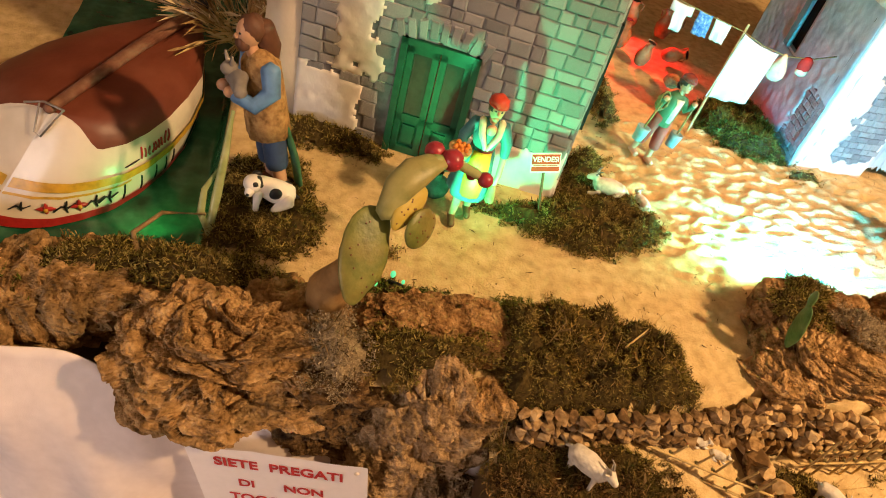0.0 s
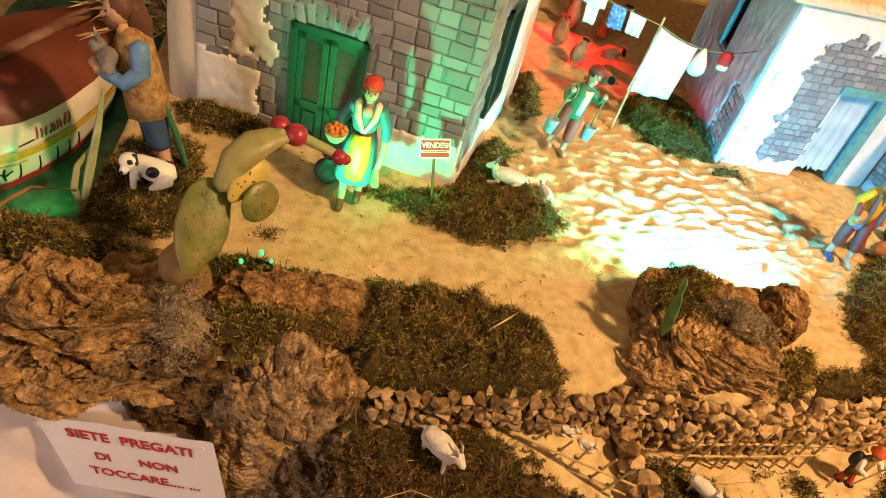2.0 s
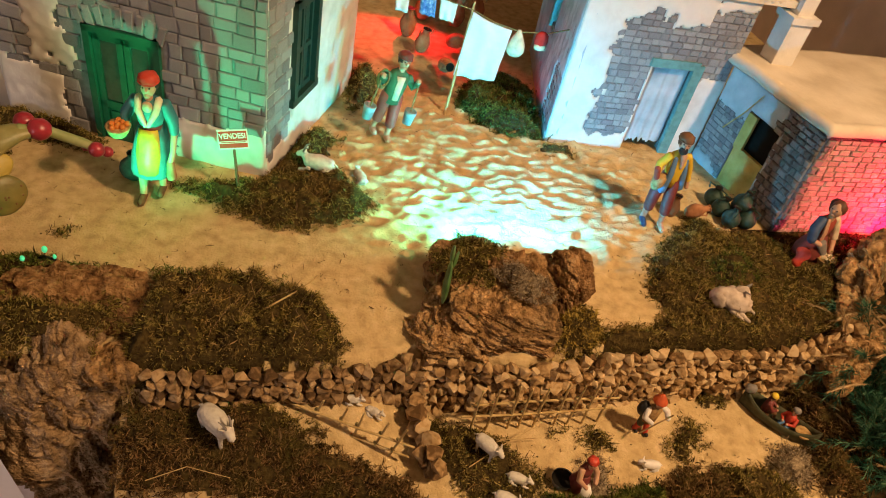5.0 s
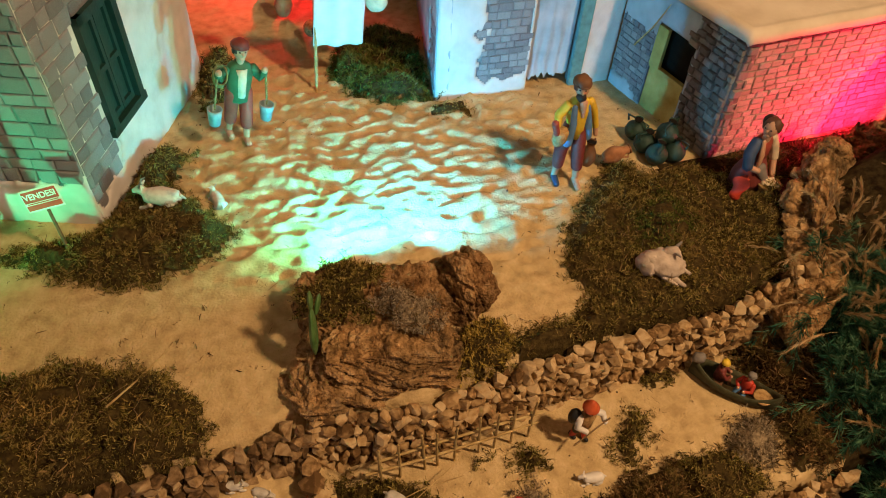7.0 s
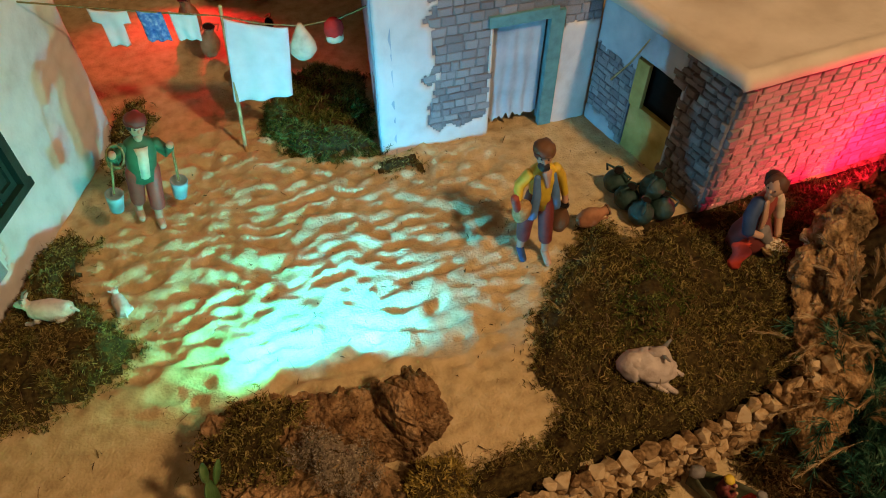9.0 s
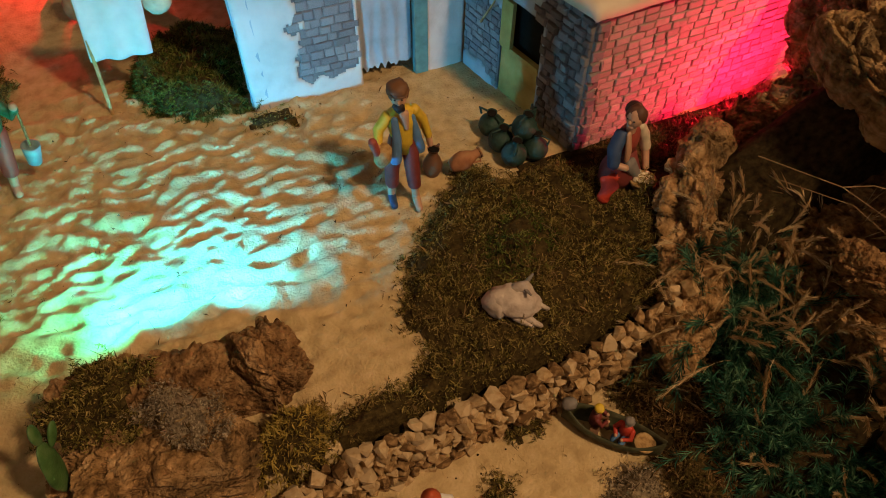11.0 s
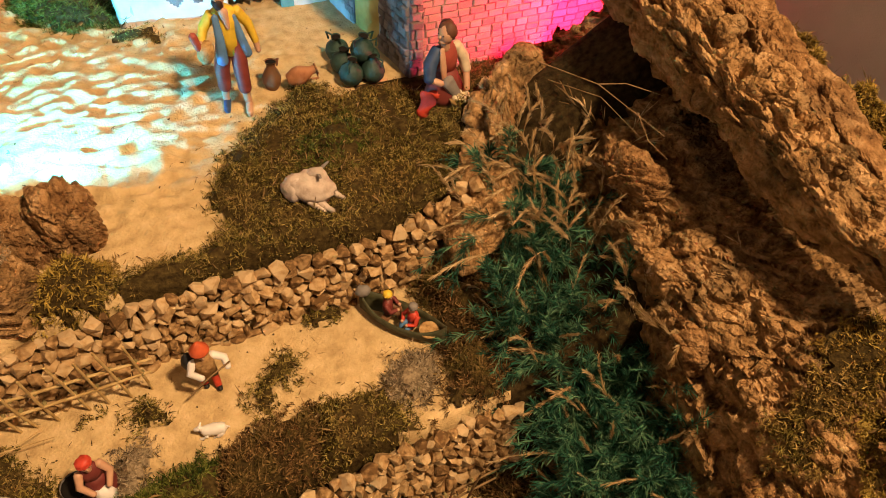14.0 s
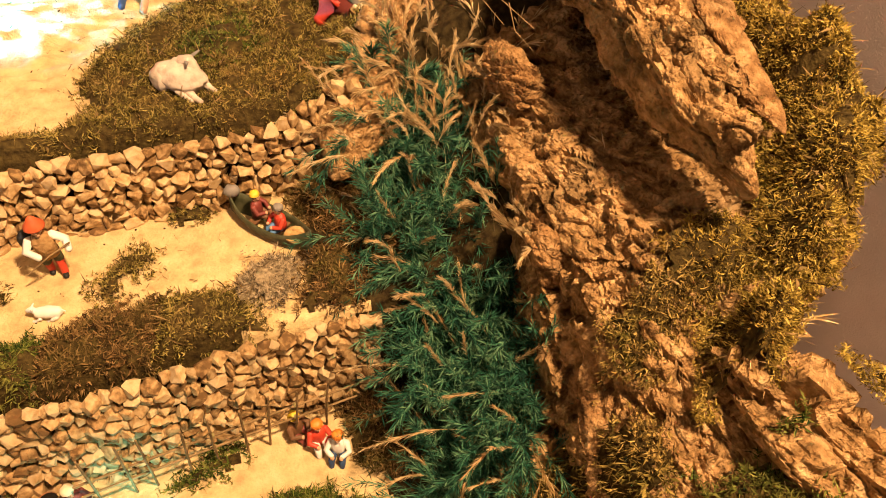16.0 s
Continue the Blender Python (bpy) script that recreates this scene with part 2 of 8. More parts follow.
TEAL = paint("teal_figure_paint", (0.035, 0.17, 0.19), 0.5)
YELLOW = paint("yellow_paint", (0.66, 0.46, 0.04), 0.5)
CREAM = paint("cream_paint", (0.66, 0.56, 0.38), 0.55)
WHITE = paint("white_paint", (0.74, 0.70, 0.64), 0.5, 0.4, 0.1)
GREENF = paint("green_figure_paint", (0.035, 0.13, 0.06), 0.55)
BROWN = paint("brown_paint", (0.15, 0.07, 0.03), 0.6)
TAN = mat("tan_fleece", [(0.16, 0.085, 0.03), (0.34, 0.20, 0.08), (0.46, 0.30, 0.13)], 130, 0.8, 0.8, 240, 0.2)
BLACK = paint("black_paint", (0.012, 0.012, 0.012), 0.5)
WICKER = mat("wicker", [(0.22, 0.12, 0.04), (0.42, 0.26, 0.10), (0.52, 0.36, 0.16)], 160, 0.7, 0.7, 400, 0.25)
ORANGE = paint("orange_fruit", (0.62, 0.20, 0.03), 0.45)
OLIVE = mat("olive_paint", [(0.035, 0.038, 0.016), (0.06, 0.062, 0.028), (0.10, 0.095, 0.05)], 90, 0.6, 0.3, 240, 0.3)
WOOL_BEIGE = mat("sheep_beige", [(0.34, 0.27, 0.21), (0.50, 0.41, 0.33), (0.58, 0.49, 0.40)], 110, 0.75, 0.5, 200, 0.2)
WOOL = mat("sheep_white", [(0.46, 0.42, 0.36), (0.62, 0.58, 0.50), (0.70, 0.66, 0.58)], 120, 0.8, 0.6, 260, 0.2)
GREYFUR = paint("grey_fur", (0.20, 0.18, 0.16), 0.7)
TERRA = mat("terracotta", [(0.22, 0.085, 0.035), (0.36, 0.16, 0.07), (0.44, 0.22, 0.11)], 60, 0.75, 0.4, 200, 0.3)
POT_GREEN = mat("pot_green", [(0.012, 0.030, 0.024), (0.022, 0.055, 0.042), (0.045, 0.085, 0.065)], 90, 0.6, 0.5, 260, 0.35)
GLASS_BLUE = paint("pale_blue_pail", (0.20, 0.36, 0.38), 0.35, 0.5)
BOAT_WHITE = mat("boat_white", [(0.58, 0.52, 0.42), (0.70, 0.64, 0.54), (0.75, 0.70, 0.60)], 14, 0.28, 0.1, 120, 0.5, stain=0.2, stain_colour=(0.50, 0.42, 0.30))
BOAT_BROWN = mat("boat_brown", [(0.11, 0.026, 0.014), (0.15, 0.038, 0.021), (0.19, 0.058, 0.034)], 16, 0.42, 0.15, 120, 0.4, stain=0.15, stain_colour=(0.20, 0.10, 0.07))
BOAT_KEEL = mat("boat_keel", [(0.10, 0.040, 0.025), (0.17, 0.075, 0.05), (0.26, 0.15, 0.10)], 40, 0.5, 0.3, 160, 0.3)
BOAT_YELLOW = paint("boat_yellow", (0.58, 0.34, 0.04), 0.35, 0.5)
BOAT_RED = paint("boat_red", (0.36, 0.02, 0.02), 0.35, 0.5)
SEA_GREEN = mat("green_cellophane", [(0.008, 0.05, 0.028), (0.02, 0.11, 0.06), (0.05, 0.19, 0.11)], 26, 0.25, 0.5, 60, 0.6)
METAL = mat("wire_metal", [(0.25, 0.24, 0.22), (0.4, 0.38, 0.35)], 80, 0.4, 0.1, None, 0.5, 0.8)
PEAR_GREEN = mat("prickly_pear", [(0.07, 0.09, 0.016), (0.13, 0.145, 0.03), (0.20, 0.195, 0.05)], 60, 0.45, 0.3, 200, 0.45, stain=0.7, stain_colour=(0.22, 0.13, 0.035))
PEAR_YELLOW = mat("prickly_pear_yellow", [(0.26, 0.20, 0.03), (0.40, 0.30, 0.05), (0.46, 0.36, 0.10)], 30, 0.5, 0.25, 160, 0.4)
PEAR_PALE = mat("prickly_pear_pale", [(0.16, 0.17, 0.05), (0.25, 0.25, 0.09), (0.33, 0.31, 0.13)], 50, 0.45, 0.3, 180, 0.45, stain=0.6, stain_colour=(0.26, 0.17, 0.05))
PEAR_TRUNK = mat("prickly_pear_trunk", [(0.16, 0.085, 0.03), (0.28, 0.155, 0.055), (0.36, 0.22, 0.085)], 40, 0.7, 0.4, 160, 0.3)
PEAR_RED = paint("fruit_red", (0.30, 0.022, 0.035), 0.35, 0.5)
LEAF_PALE = mat("pale_leaf", [(0.13, 0.18, 0.05), (0.24, 0.28, 0.10), (0.34, 0.36, 0.17)], 40, 0.4, 0.2, 120, 0.45)
CACTUS = mat("small_cactus", [(0.04, 0.10, 0.025), (0.07, 0.16, 0.04), (0.12, 0.20, 0.07)], 70, 0.5, 0.4, 300, 0.4)
REED_GREEN = mat("reed_green", [(0.008, 0.040, 0.026), (0.020, 0.105, 0.060), (0.050, 0.185, 0.105), (0.16, 0.29, 0.16)], 40, 0.7, 0.0, island=0.6, spec=0.25)
REED_STRAW = mat("reed_plume", [(0.36, 0.235, 0.10), (0.58, 0.41, 0.19), (0.70, 0.53, 0.28), (0.78, 0.64, 0.40)], 40, 0.85, 0.0, island=0.6, spec=0.15)
SHEET = mat("linen_white", [(0.66, 0.66, 0.64), (0.76, 0.76, 0.74)], 60, 0.85, 0.3, 900, 0.15)
BLUE_CLOTH = mat("blue_print_cloth", [(0.03, 0.08, 0.30), (0.10, 0.22, 0.52), (0.40, 0.52, 0.70)], 160, 0.85, 0.2, 900, 0.15)
RED_CLOTH = paint("red_cloth", (0.48, 0.03, 0.025), 0.85, 0.15)
ROPE = mat("twine", [(0.16, 0.13, 0.05), (0.30, 0.25, 0.11)], 200, 0.9, 0.5, 600, 0.1)
HAT_RED = paint("hat_orange_red", (0.55, 0.10, 0.03), 0.6)
SIGN_RED = paint("sign_red", (0.55, 0.045, 0.02), 0.6)
YELLOW_STONE = mat("yellow_stone", [(0.22, 0.12, 0.03), (0.38, 0.22, 0.06), (0.46, 0.30, 0.10)], 50, 0.8, 0.6, 200, 0.2)

# ---- building tools ----
def fbm(p, octaves=4, lac=2.1, gain=0.5):
    v, a = 0.0, 1.0
    p = Vector(p)
    for _ in range(octaves):
        v += a * noise.noise(p)
        p *= lac
        a *= gain
    return v


WORLD = {}


def attach(ob, parent, at=None):
    """Hang a part under its thing, at its place in the world."""
    at = at or Matrix()
    WORLD[ob.name] = at
    ob.parent = parent
    ob.matrix_parent_inverse = WORLD.get(parent.name, Matrix()).inverted()
    ob.matrix_basis = at
    return ob


class Build:
    """Gathers vertices and faces of one mesh."""

    def __init__(self):
        self.v, self.f, self.m = [], [], []

    def add(self, verts, faces, mi=0):
        o = len(self.v)
        self.v += [tuple(p) for p in verts]
        self.f += [tuple(i + o for i in f) for f in faces]
        self.m += [mi] * len(faces)

    def box(self, c, s, mi=0, m=None):
        x, y, z = (q / 2 for q in s)
        vs = [Vector((a, b, d)) for a in (-x, x) for b in (-y, y) for d in (-z, z)]
        m = m or Matrix()
        vs = [m @ (q + Vector(c)) for q in vs]
        self.add(vs, [(0, 1, 3, 2), (4, 6, 7, 5), (0, 4, 5, 1), (2, 3, 7, 6), (0, 2, 6, 4), (1, 5, 7, 3)], mi)

    def loft(self, rings, n=14, mi=0, caps=True, wob=0.0, seed=0.0):
        """Rings: (centre, rx, ry, axis). Ellipses across the axis."""
        vs, fs = [], []
        for j, (c, rx, ry, ax) in enumerate(rings):
            ax = Vector(ax).normalized()
            side = Vector((1, 0, 0)) if abs(ax.x) < 0.9 else Vector((0, 1, 0))
            e2 = ax.cross(side).normalized()
            e1 = e2.cross(ax).normalized()
            for i in range(n):
                a = 2 * math.pi * i / n
                k = 1 + wob * noise.noise(Vector((math.cos(a) * 2.3, math.sin(a) * 2.3, j * 0.35 + seed)))
                vs.append(Vector(c) + e1 * (rx * k * math.cos(a)) + e2 * (ry * k * math.sin(a)))
        for j in range(len(rings) - 1):
            for i in range(n):
                a, b = j * n + i, j * n + (i + 1) % n
                fs.append((a, b, b + n, a + n))
        if caps:
            fs.append(tuple(reversed(range(n))))
            fs.append(tuple(range((len(rings) - 1) * n, len(rings) * n)))
        self.add(vs, fs, mi)

    def limb(self, pts, radii, mi=0, n=10, flat=1.0):
        """A round-ended limb along points."""
        pts = [Vector(p) for p in pts]
        rings = []
        d0 = (pts[1] - pts[0]).normalized()
        for k in (0.0, 0.5, 0.85):
            q = math.sqrt(max(0.0, 1 - (1 - k) ** 2))
            rings.append((pts[0] - d0 * radii[0] * (1 - k), radii[0] * max(q, 0.05), radii[0] * max(q, 0.05) * flat, d0))
        for i, p in enumerate(pts):
            d = (pts[min(i + 1, len(pts) - 1)] - pts[max(i - 1, 0)]).normalized()
            rings.append((p, radii[i], radii[i] * flat, d))
        d1 = (pts[-1] - pts[-2]).normalized()
        for k in (0.85, 0.5, 0.0):
            q = math.sqrt(max(0.0, 1 - (1 - k) ** 2))
            rings.append((pts[-1] + d1 * radii[-1] * (1 - k), radii[-1] * max(q, 0.05), radii[-1] * max(q, 0.05) * flat, d1))
        self.loft(rings, n, mi)

    def ball(self, c, r, mi=0, n=12, m=None, rough=0.0, seed=0.0):
        rx, ry, rz = r if isinstance(r, (tuple, list)) else (r, r, r)
        h = max(6, n * 2 // 3)
        vs, fs = [], []
        c = Vector(c)
        m = m or Matrix()
        for j in range(1, h):
            th = math.pi * j / h
            for i in range(n):
                a = 2 * math.pi * i / n
                d = Vector((math.sin(th) * math.cos(a), math.sin(th) * math.sin(a), math.cos(th)))
                k = 1 + (rough * noise.noise(d * 2.5 + Vector((seed, seed * 1.7, 0))) if rough else 0)
                vs.append(c + m.to_3x3() @ Vector((d.x * rx * k, d.y * ry * k, d.z * rz * k)))
        top, bot = len(vs), len(vs) + 1
        vs += [c + m.to_3x3() @ Vector((0, 0, rz)), c - m.to_3x3() @ Vector((0, 0, rz))]
        for i in range(n):
            fs.append((top, i, (i + 1) % n))
            q = (h - 2) * n
            fs.append((bot, q + (i + 1) % n, q + i))
            for j in range(h - 2):
                a, b = j * n + i, j * n + (i + 1) % n
                fs.append((a, a + n, b + n, b))
        self.add(vs, fs, mi)

    def mesh(self, name, mats, smooth=True):
        me = bpy.data.meshes.new(name)
        me.from_pydata(self.v, [], self.f)
        for q in mats:
            me.materials.append(q)
        me.polygons.foreach_set("material_index", self.m)
        me.polygons.foreach_set("use_smooth", [smooth] * len(self.f))
        me.update()
        return me

    def thing(self, name, mats, parent=None, label="", category="", group="", kind="", smooth=True, at=None):
        ob = new(name, self.mesh(name, mats if isinstance(mats, (list, tuple)) else [mats], smooth))
        if at is not None:
            ob.matrix_basis = at
        if parent is not None:
            attach(ob, parent, at)
        return tagged(ob, label, category, group, kind)


def quick_mesh(name, verts, faces, material, smooth=False, mats=None, index=None):
    """A mesh from arrays of vertices (n, 3) and equal-sided faces (m, k)."""
    verts, faces = np.asarray(verts, dtype=np.float32), np.asarray(faces, dtype=np.int32)
    me = bpy.data.meshes.new(name)
    me.vertices.add(len(verts))
    me.vertices.foreach_set("co", verts.ravel())
    k = faces.shape[1]
    me.loops.add(faces.size)
    me.loops.foreach_set("vertex_index", faces.ravel())
    me.polygons.add(len(faces))
    me.polygons.foreach_set("loop_start", np.arange(0, faces.size, k, dtype=np.int32))
    for q in (mats or [material]):
        me.materials.append(q)
    if index is not None:
        me.polygons.foreach_set("material_index", np.asarray(index, dtype=np.int32))
    me.polygons.foreach_set("use_smooth", np.full(len(faces), smooth))
    me.update(calc_edges=True)
    me.validate()
    return me


def empty(name, at, label="", category="", group="", kind=""):
    ob = new(name)
    ob.empty_display_size = 0.02
    ob.matrix_basis = at
    WORLD[ob.name] = at
    return tagged(ob, label, category, group, kind)


def smooth(a, b, x):
    t = min(1.0, max(0.0, (x - a) / (b - a)))
    return t * t * (3 - 2 * t)


def lerp(pts, x):
    if x <= pts[0][0]:
        return pts[0][1]
    for (x0, y0), (x1, y1) in zip(pts, pts[1:]):
        if x <= x1:
            return y0 + (y1 - y0) * (x - x0) / (x1 - x0)
    return pts[-1][1]


def edge_1(x):
    return lerp([(0.3, 0.85), (0.62, 0.835), (0.95, 0.84), (1.07, 0.865), (1.20, 0.845), (1.35, 0.868), (1.45, 0.872), (1.6, 0.876), (1.75, 0.89)], x)


def edge_2(x):
    return lerp([(0.3, 0.74), (0.65, 0.735), (1.06, 0.70), (1.19, 0.668), (1.3, 0.64), (1.45, 0.64), (1.57, 0.66), (1.7, 0.665)], x)


def height(x, y):
    """The ground's height: three terraces and the cliff's foot."""
    e1, e2 = edge_1(x), edge_2(x)
    s1 = smooth(e1 - 0.012, e1 + 0.012, y)
    s2 = smooth(e2 - 0.012, e2 + 0.012, y)
    low = -0.25
    # the middle terrace falls from a bank on the one side to level sand on the other
    bank = 1 - smooth(0.98, 1.10, x)
    mid = -0.10 + bank * (0.055 * smooth(e2, e1, y) - 0.01)
    z = low + (mid - low) * s2
    z = z + (0.0 - z) * s1
    if x > 1.68:
        k = smooth(1.70, 2.06, x)
        z += k * 0.20 * smooth(1.06, 0.98, y)
    # ripples where the sand lies in the lamp's light
    g = smooth(0.34, 0.20, math.hypot((x - 1.26) * 0.85, (y - 1.26) * 0.95)) if 0.85 < x < 1.7 and 0.9 < y < 1.65 else 0.0
    # the boat lies in a hollow
    z -= 0.10 * smooth(0.36, 0.325, x) * smooth(1.04, 1.09, y) * smooth(2.2, 2.0, y)
    z += 0.0022 * noise.noise(Vector((x * 9, y * 9, 0.3)))
    z += 0.0016 * noise.noise(Vector((x * 38, y * 38, 1.3))) - 0.0022 * max(0.0, noise.noise(Vector((x * 70, y * 70, 6.3))) - 0.15)
    if g > 0:
        wx = 0.055 * noise.noise(Vector((x * 11, y * 11, 5.0)))
        wy = 0.034 * noise.noise(Vector((x * 13, y * 13, 8.0)))
        q = noise.noise(Vector(((x + wx) * 18, (y + wy) * 56 + x * 9, 2.0)))
        z += g * (0.0150 * (0.5 - abs(q)) + 0.0085 * noise.noise(Vector((x * 34, y * 70, 9.0))) + 0.0024 * noise.noise(Vector((x * 110, y * 130, 4.0))))
    return z


def plates(w, o, seed=0.0):
    """Bark broken into plates: each plate stands at a height of its own, with a crevice round it."""
    w = w + Vector((noise.noise(w * 0.9 + o), noise.noise(w * 0.9 - o), noise.noise(w * 0.9 + o * 2))) * 0.55
    d, pts = noise.voronoi(w + o)
    gap = min(1.0, (d[1] - d[0]) / 0.30)
    return 0.9 * noise.noise(pts[0] * 7.7) + 0.45 * gap ** 0.6 - 0.35


def bark_rock(name, rings, material, seed, at=None, strata=90.0, depth=0.010, n=72, m=54, label="", tilt=(0, 0, 1)):
    """A lump of cork bark: an ellipsoid (rx, ry, rz) broken into ledges, plates and furrows."""
    rx, ry, rz = rings
    vs, fs = [], []
    tilt = Vector(tilt).normalized()
    turn = tilt.to_track_quat("Z", "X").to_matrix().transposed()
    for j in range(m + 1):
        th = math.pi * j / m
        for i in range(n):
            a = 2 * math.pi * i / n
            d = Vector((math.sin(th) * math.cos(a), math.sin(th) * math.sin(a), math.cos(th)))
            q = max(abs(d.x), abs(d.y), abs(d.z))
            d2 = d * (0.72 + 0.28 / q)
            p = Vector((d2.x * rx, d2.y * ry, d2.z * rz))
            o = Vector((seed * 3.1, seed * 1.7, seed))
            g = turn @ p
            big = 0.22 * fbm(p * 11 + o, 3)
            lay = g.z * strata * 0.5 + 2.2 * noise.noise(g * 14 + o)
            step = ((lay / 2.2) % 1.0) ** 1.5 * (0.5 + abs(noise.noise(g * 20 - o)))
            coarse = plates(Vector((g.x * 20, g.y * 20, g.z * strata * 0.9)), o)
            fine = plates(Vector((g.x * 85, g.y * 85, g.z * strata * 2.2)), o * 1.3)
            pits = min(0.0, noise.noise(g * 95 + o * 3) + 0.28)
            k = depth * (1.35 * (step - 0.45) + 1.25 * coarse + 0.32 * fine + 1.2 * pits + 0.10 * fbm(g * 150 + o, 2))
            vs.append(p * (1 + big) + d * k)
    for j in range(m):
        for i in range(n):
            a, b = j * n + i, j * n + (i + 1) % n
            fs.append((a, a + n, b + n, b))
    ob = new(name, quick_mesh(name, [tuple(v) for v in vs], fs, material, False))
    if at is not None:
        ob.matrix_world = at
    return tagged(ob, label or "weathered brown lump of cork bark with deep furrows", "cork rock")


def inside(poly, x, y):
    c = False
    for (x0, y0), (x1, y1) in zip(poly, poly[1:] + poly[:1]):
        if (y0 > y) != (y1 > y) and x < (x1 - x0) * (y - y0) / (y1 - y0) + x0:
            c = not c
    return c


def edge_distance(poly, x, y):
    best = 9.0
    for (x0, y0), (x1, y1) in zip(poly, poly[1:] + poly[:1]):
        dx, dy = x1 - x0, y1 - y0
        t = min(1.0, max(0.0, ((x - x0) * dx + (y - y0) * dy) / (dx * dx + dy * dy + 1e-12)))
        best = min(best, math.hypot(x - x0 - t * dx, y - y0 - t * dy))
    return best


def tufts(points, normals, length, rng, blades=4, width=0.0011, lie=0.8):
    """Blades of moss at the points: arrays of vertices and triangles."""
    n = len(points)
    P = np.repeat(np.asarray(points), blades, axis=0)
    N = np.repeat(np.asarray(normals), blades, axis=0)
    d = N + lie * rng.normal(size=P.shape)
    d /= np.linalg.norm(d, axis=1)[:, None]
    s = np.cross(d, rng.normal(size=P.shape))
    s /= np.linalg.norm(s, axis=1)[:, None] + 1e-9
    L = length * rng.uniform(0.5, 1.4, len(P))[:, None]
    W = width * rng.uniform(0.6, 1.4, len(P))[:, None]
    base = P + 0.0015 * rng.normal(size=P.shape)
    bend = 0.35 * L * rng.normal(size=P.shape)
    V = np.stack([base - s * W, base + s * W, base + d * L * 0.6 + s * W * 0.7 + bend * 0.3, base + d * L + bend], axis=1).reshape(-1, 3)
    k = np.arange(len(P))[:, None] * 4
    F = np.concatenate([k + [0, 1, 2], k + [0, 2, 3]])
    return V, F


def moss_patch(name, poly, rise, material, seed, density=11000, length=0.008, label="", soil=None, lump=0.35, blades=4, zfun=None, width=0.0008, round_at=0.035):
    """A cushion of moss over a patch of ground, with a loose outline."""
    rng = np.random.default_rng(seed)
    zf = zfun or height
    xs, ys = [p[0] for p in poly], [p[1] for p in poly]
    x0, x1, y0, y1 = min(xs), max(xs), min(ys), max(ys)

    def top(x, y):
        e = edge_distance(poly, x, y)
        k = smooth(0, round_at, e)
        return zf(x, y) + rise * k * (1 + lump * fbm((x * 22, y * 22, seed), 3)) + 0.0015 * k + 0.0055 * k * noise.noise(Vector((x * 62, y * 62, seed + 2)))

    step = 0.006
    nx, ny = int((x1 - x0) / step) + 3, int((y1 - y0) / step) + 3
    ids, V, F = {}, [], []
    for i in range(nx):
        for j in range(ny):
            x, y = x0 + (i - 1) * step, y0 + (j - 1) * step
            ok = inside(poly, x, y)
            wob = 0.015 * noise.noise(Vector((x * 42, y * 42, seed)))
            if ok and edge_distance(poly, x, y) + wob > 0.004:
                ids[i, j] = len(V)
                V.append((x, y, top(x, y)))
    for (i, j), a in ids.items():
        b, c, d = ids.get((i + 1, j)), ids.get((i + 1, j + 1)), ids.get((i, j + 1))
        if b is not None and c is not None and d is not None:
            F += [(a, b, c), (a, c, d)]
    area = (x1 - x0) * (y1 - y0)
    pts, nrm = [], []
    for _ in range(int(area * density * 10) + 40):
        x, y = rng.uniform(x0 - 0.010, x1 + 0.010), rng.uniform(y0 - 0.010, y1 + 0.010)
        e = edge_distance(poly, x, y) * (1 if inside(poly, x, y) else -1) + 0.015 * noise.noise(Vector((x * 42, y * 42, seed)))
        if e > 0.010 * rng.random() - 0.007:
            if noise.noise(Vector((x * 38, y * 38, seed + 4))) < -0.34:
                continue
            h = top(x, y)
            pts.append((x, y, h))
            nrm.append(((h - top(x + 0.004, y)) / 0.004, (h - top(x, y + 0.004)) / 0.004, 1.0))
    if not pts:
        pts, nrm = [(poly[0][0], poly[0][1], zf(*poly[0]))], [(0, 0, 1)]
    TV, TF = tufts(np.array(pts), np.array(nrm), length * 0.56, rng, blades + 3, width * 0.52, 1.3)
    few = rng.random(len(pts)) < 0.12
    few[0] = True
    SV, SF = tufts(np.array(pts)[few] + np.array([0, 0, 0.003]), np.array(nrm)[few], 0.010, rng, 1, 0.00030, 2.2)
    allv = np.concatenate([np.array(V).reshape(-1, 3), TV, SV])
    allf = np.concatenate([np.array(F).reshape(-1, 3), TF + len(V), SF + len(V) + len(TV)])
    idx = np.concatenate([np.zeros(len(F)), np.ones(len(TF)), np.full(len(SF), 2)])
    ob = new(name, quick_mesh(name, allv, allf, None, False, [soil or MOSS_BED, material, STALK], idx))
    return tagged(ob, label or "dark green and brown cushion of dried moss on the sand", "moss", kind="stuff")

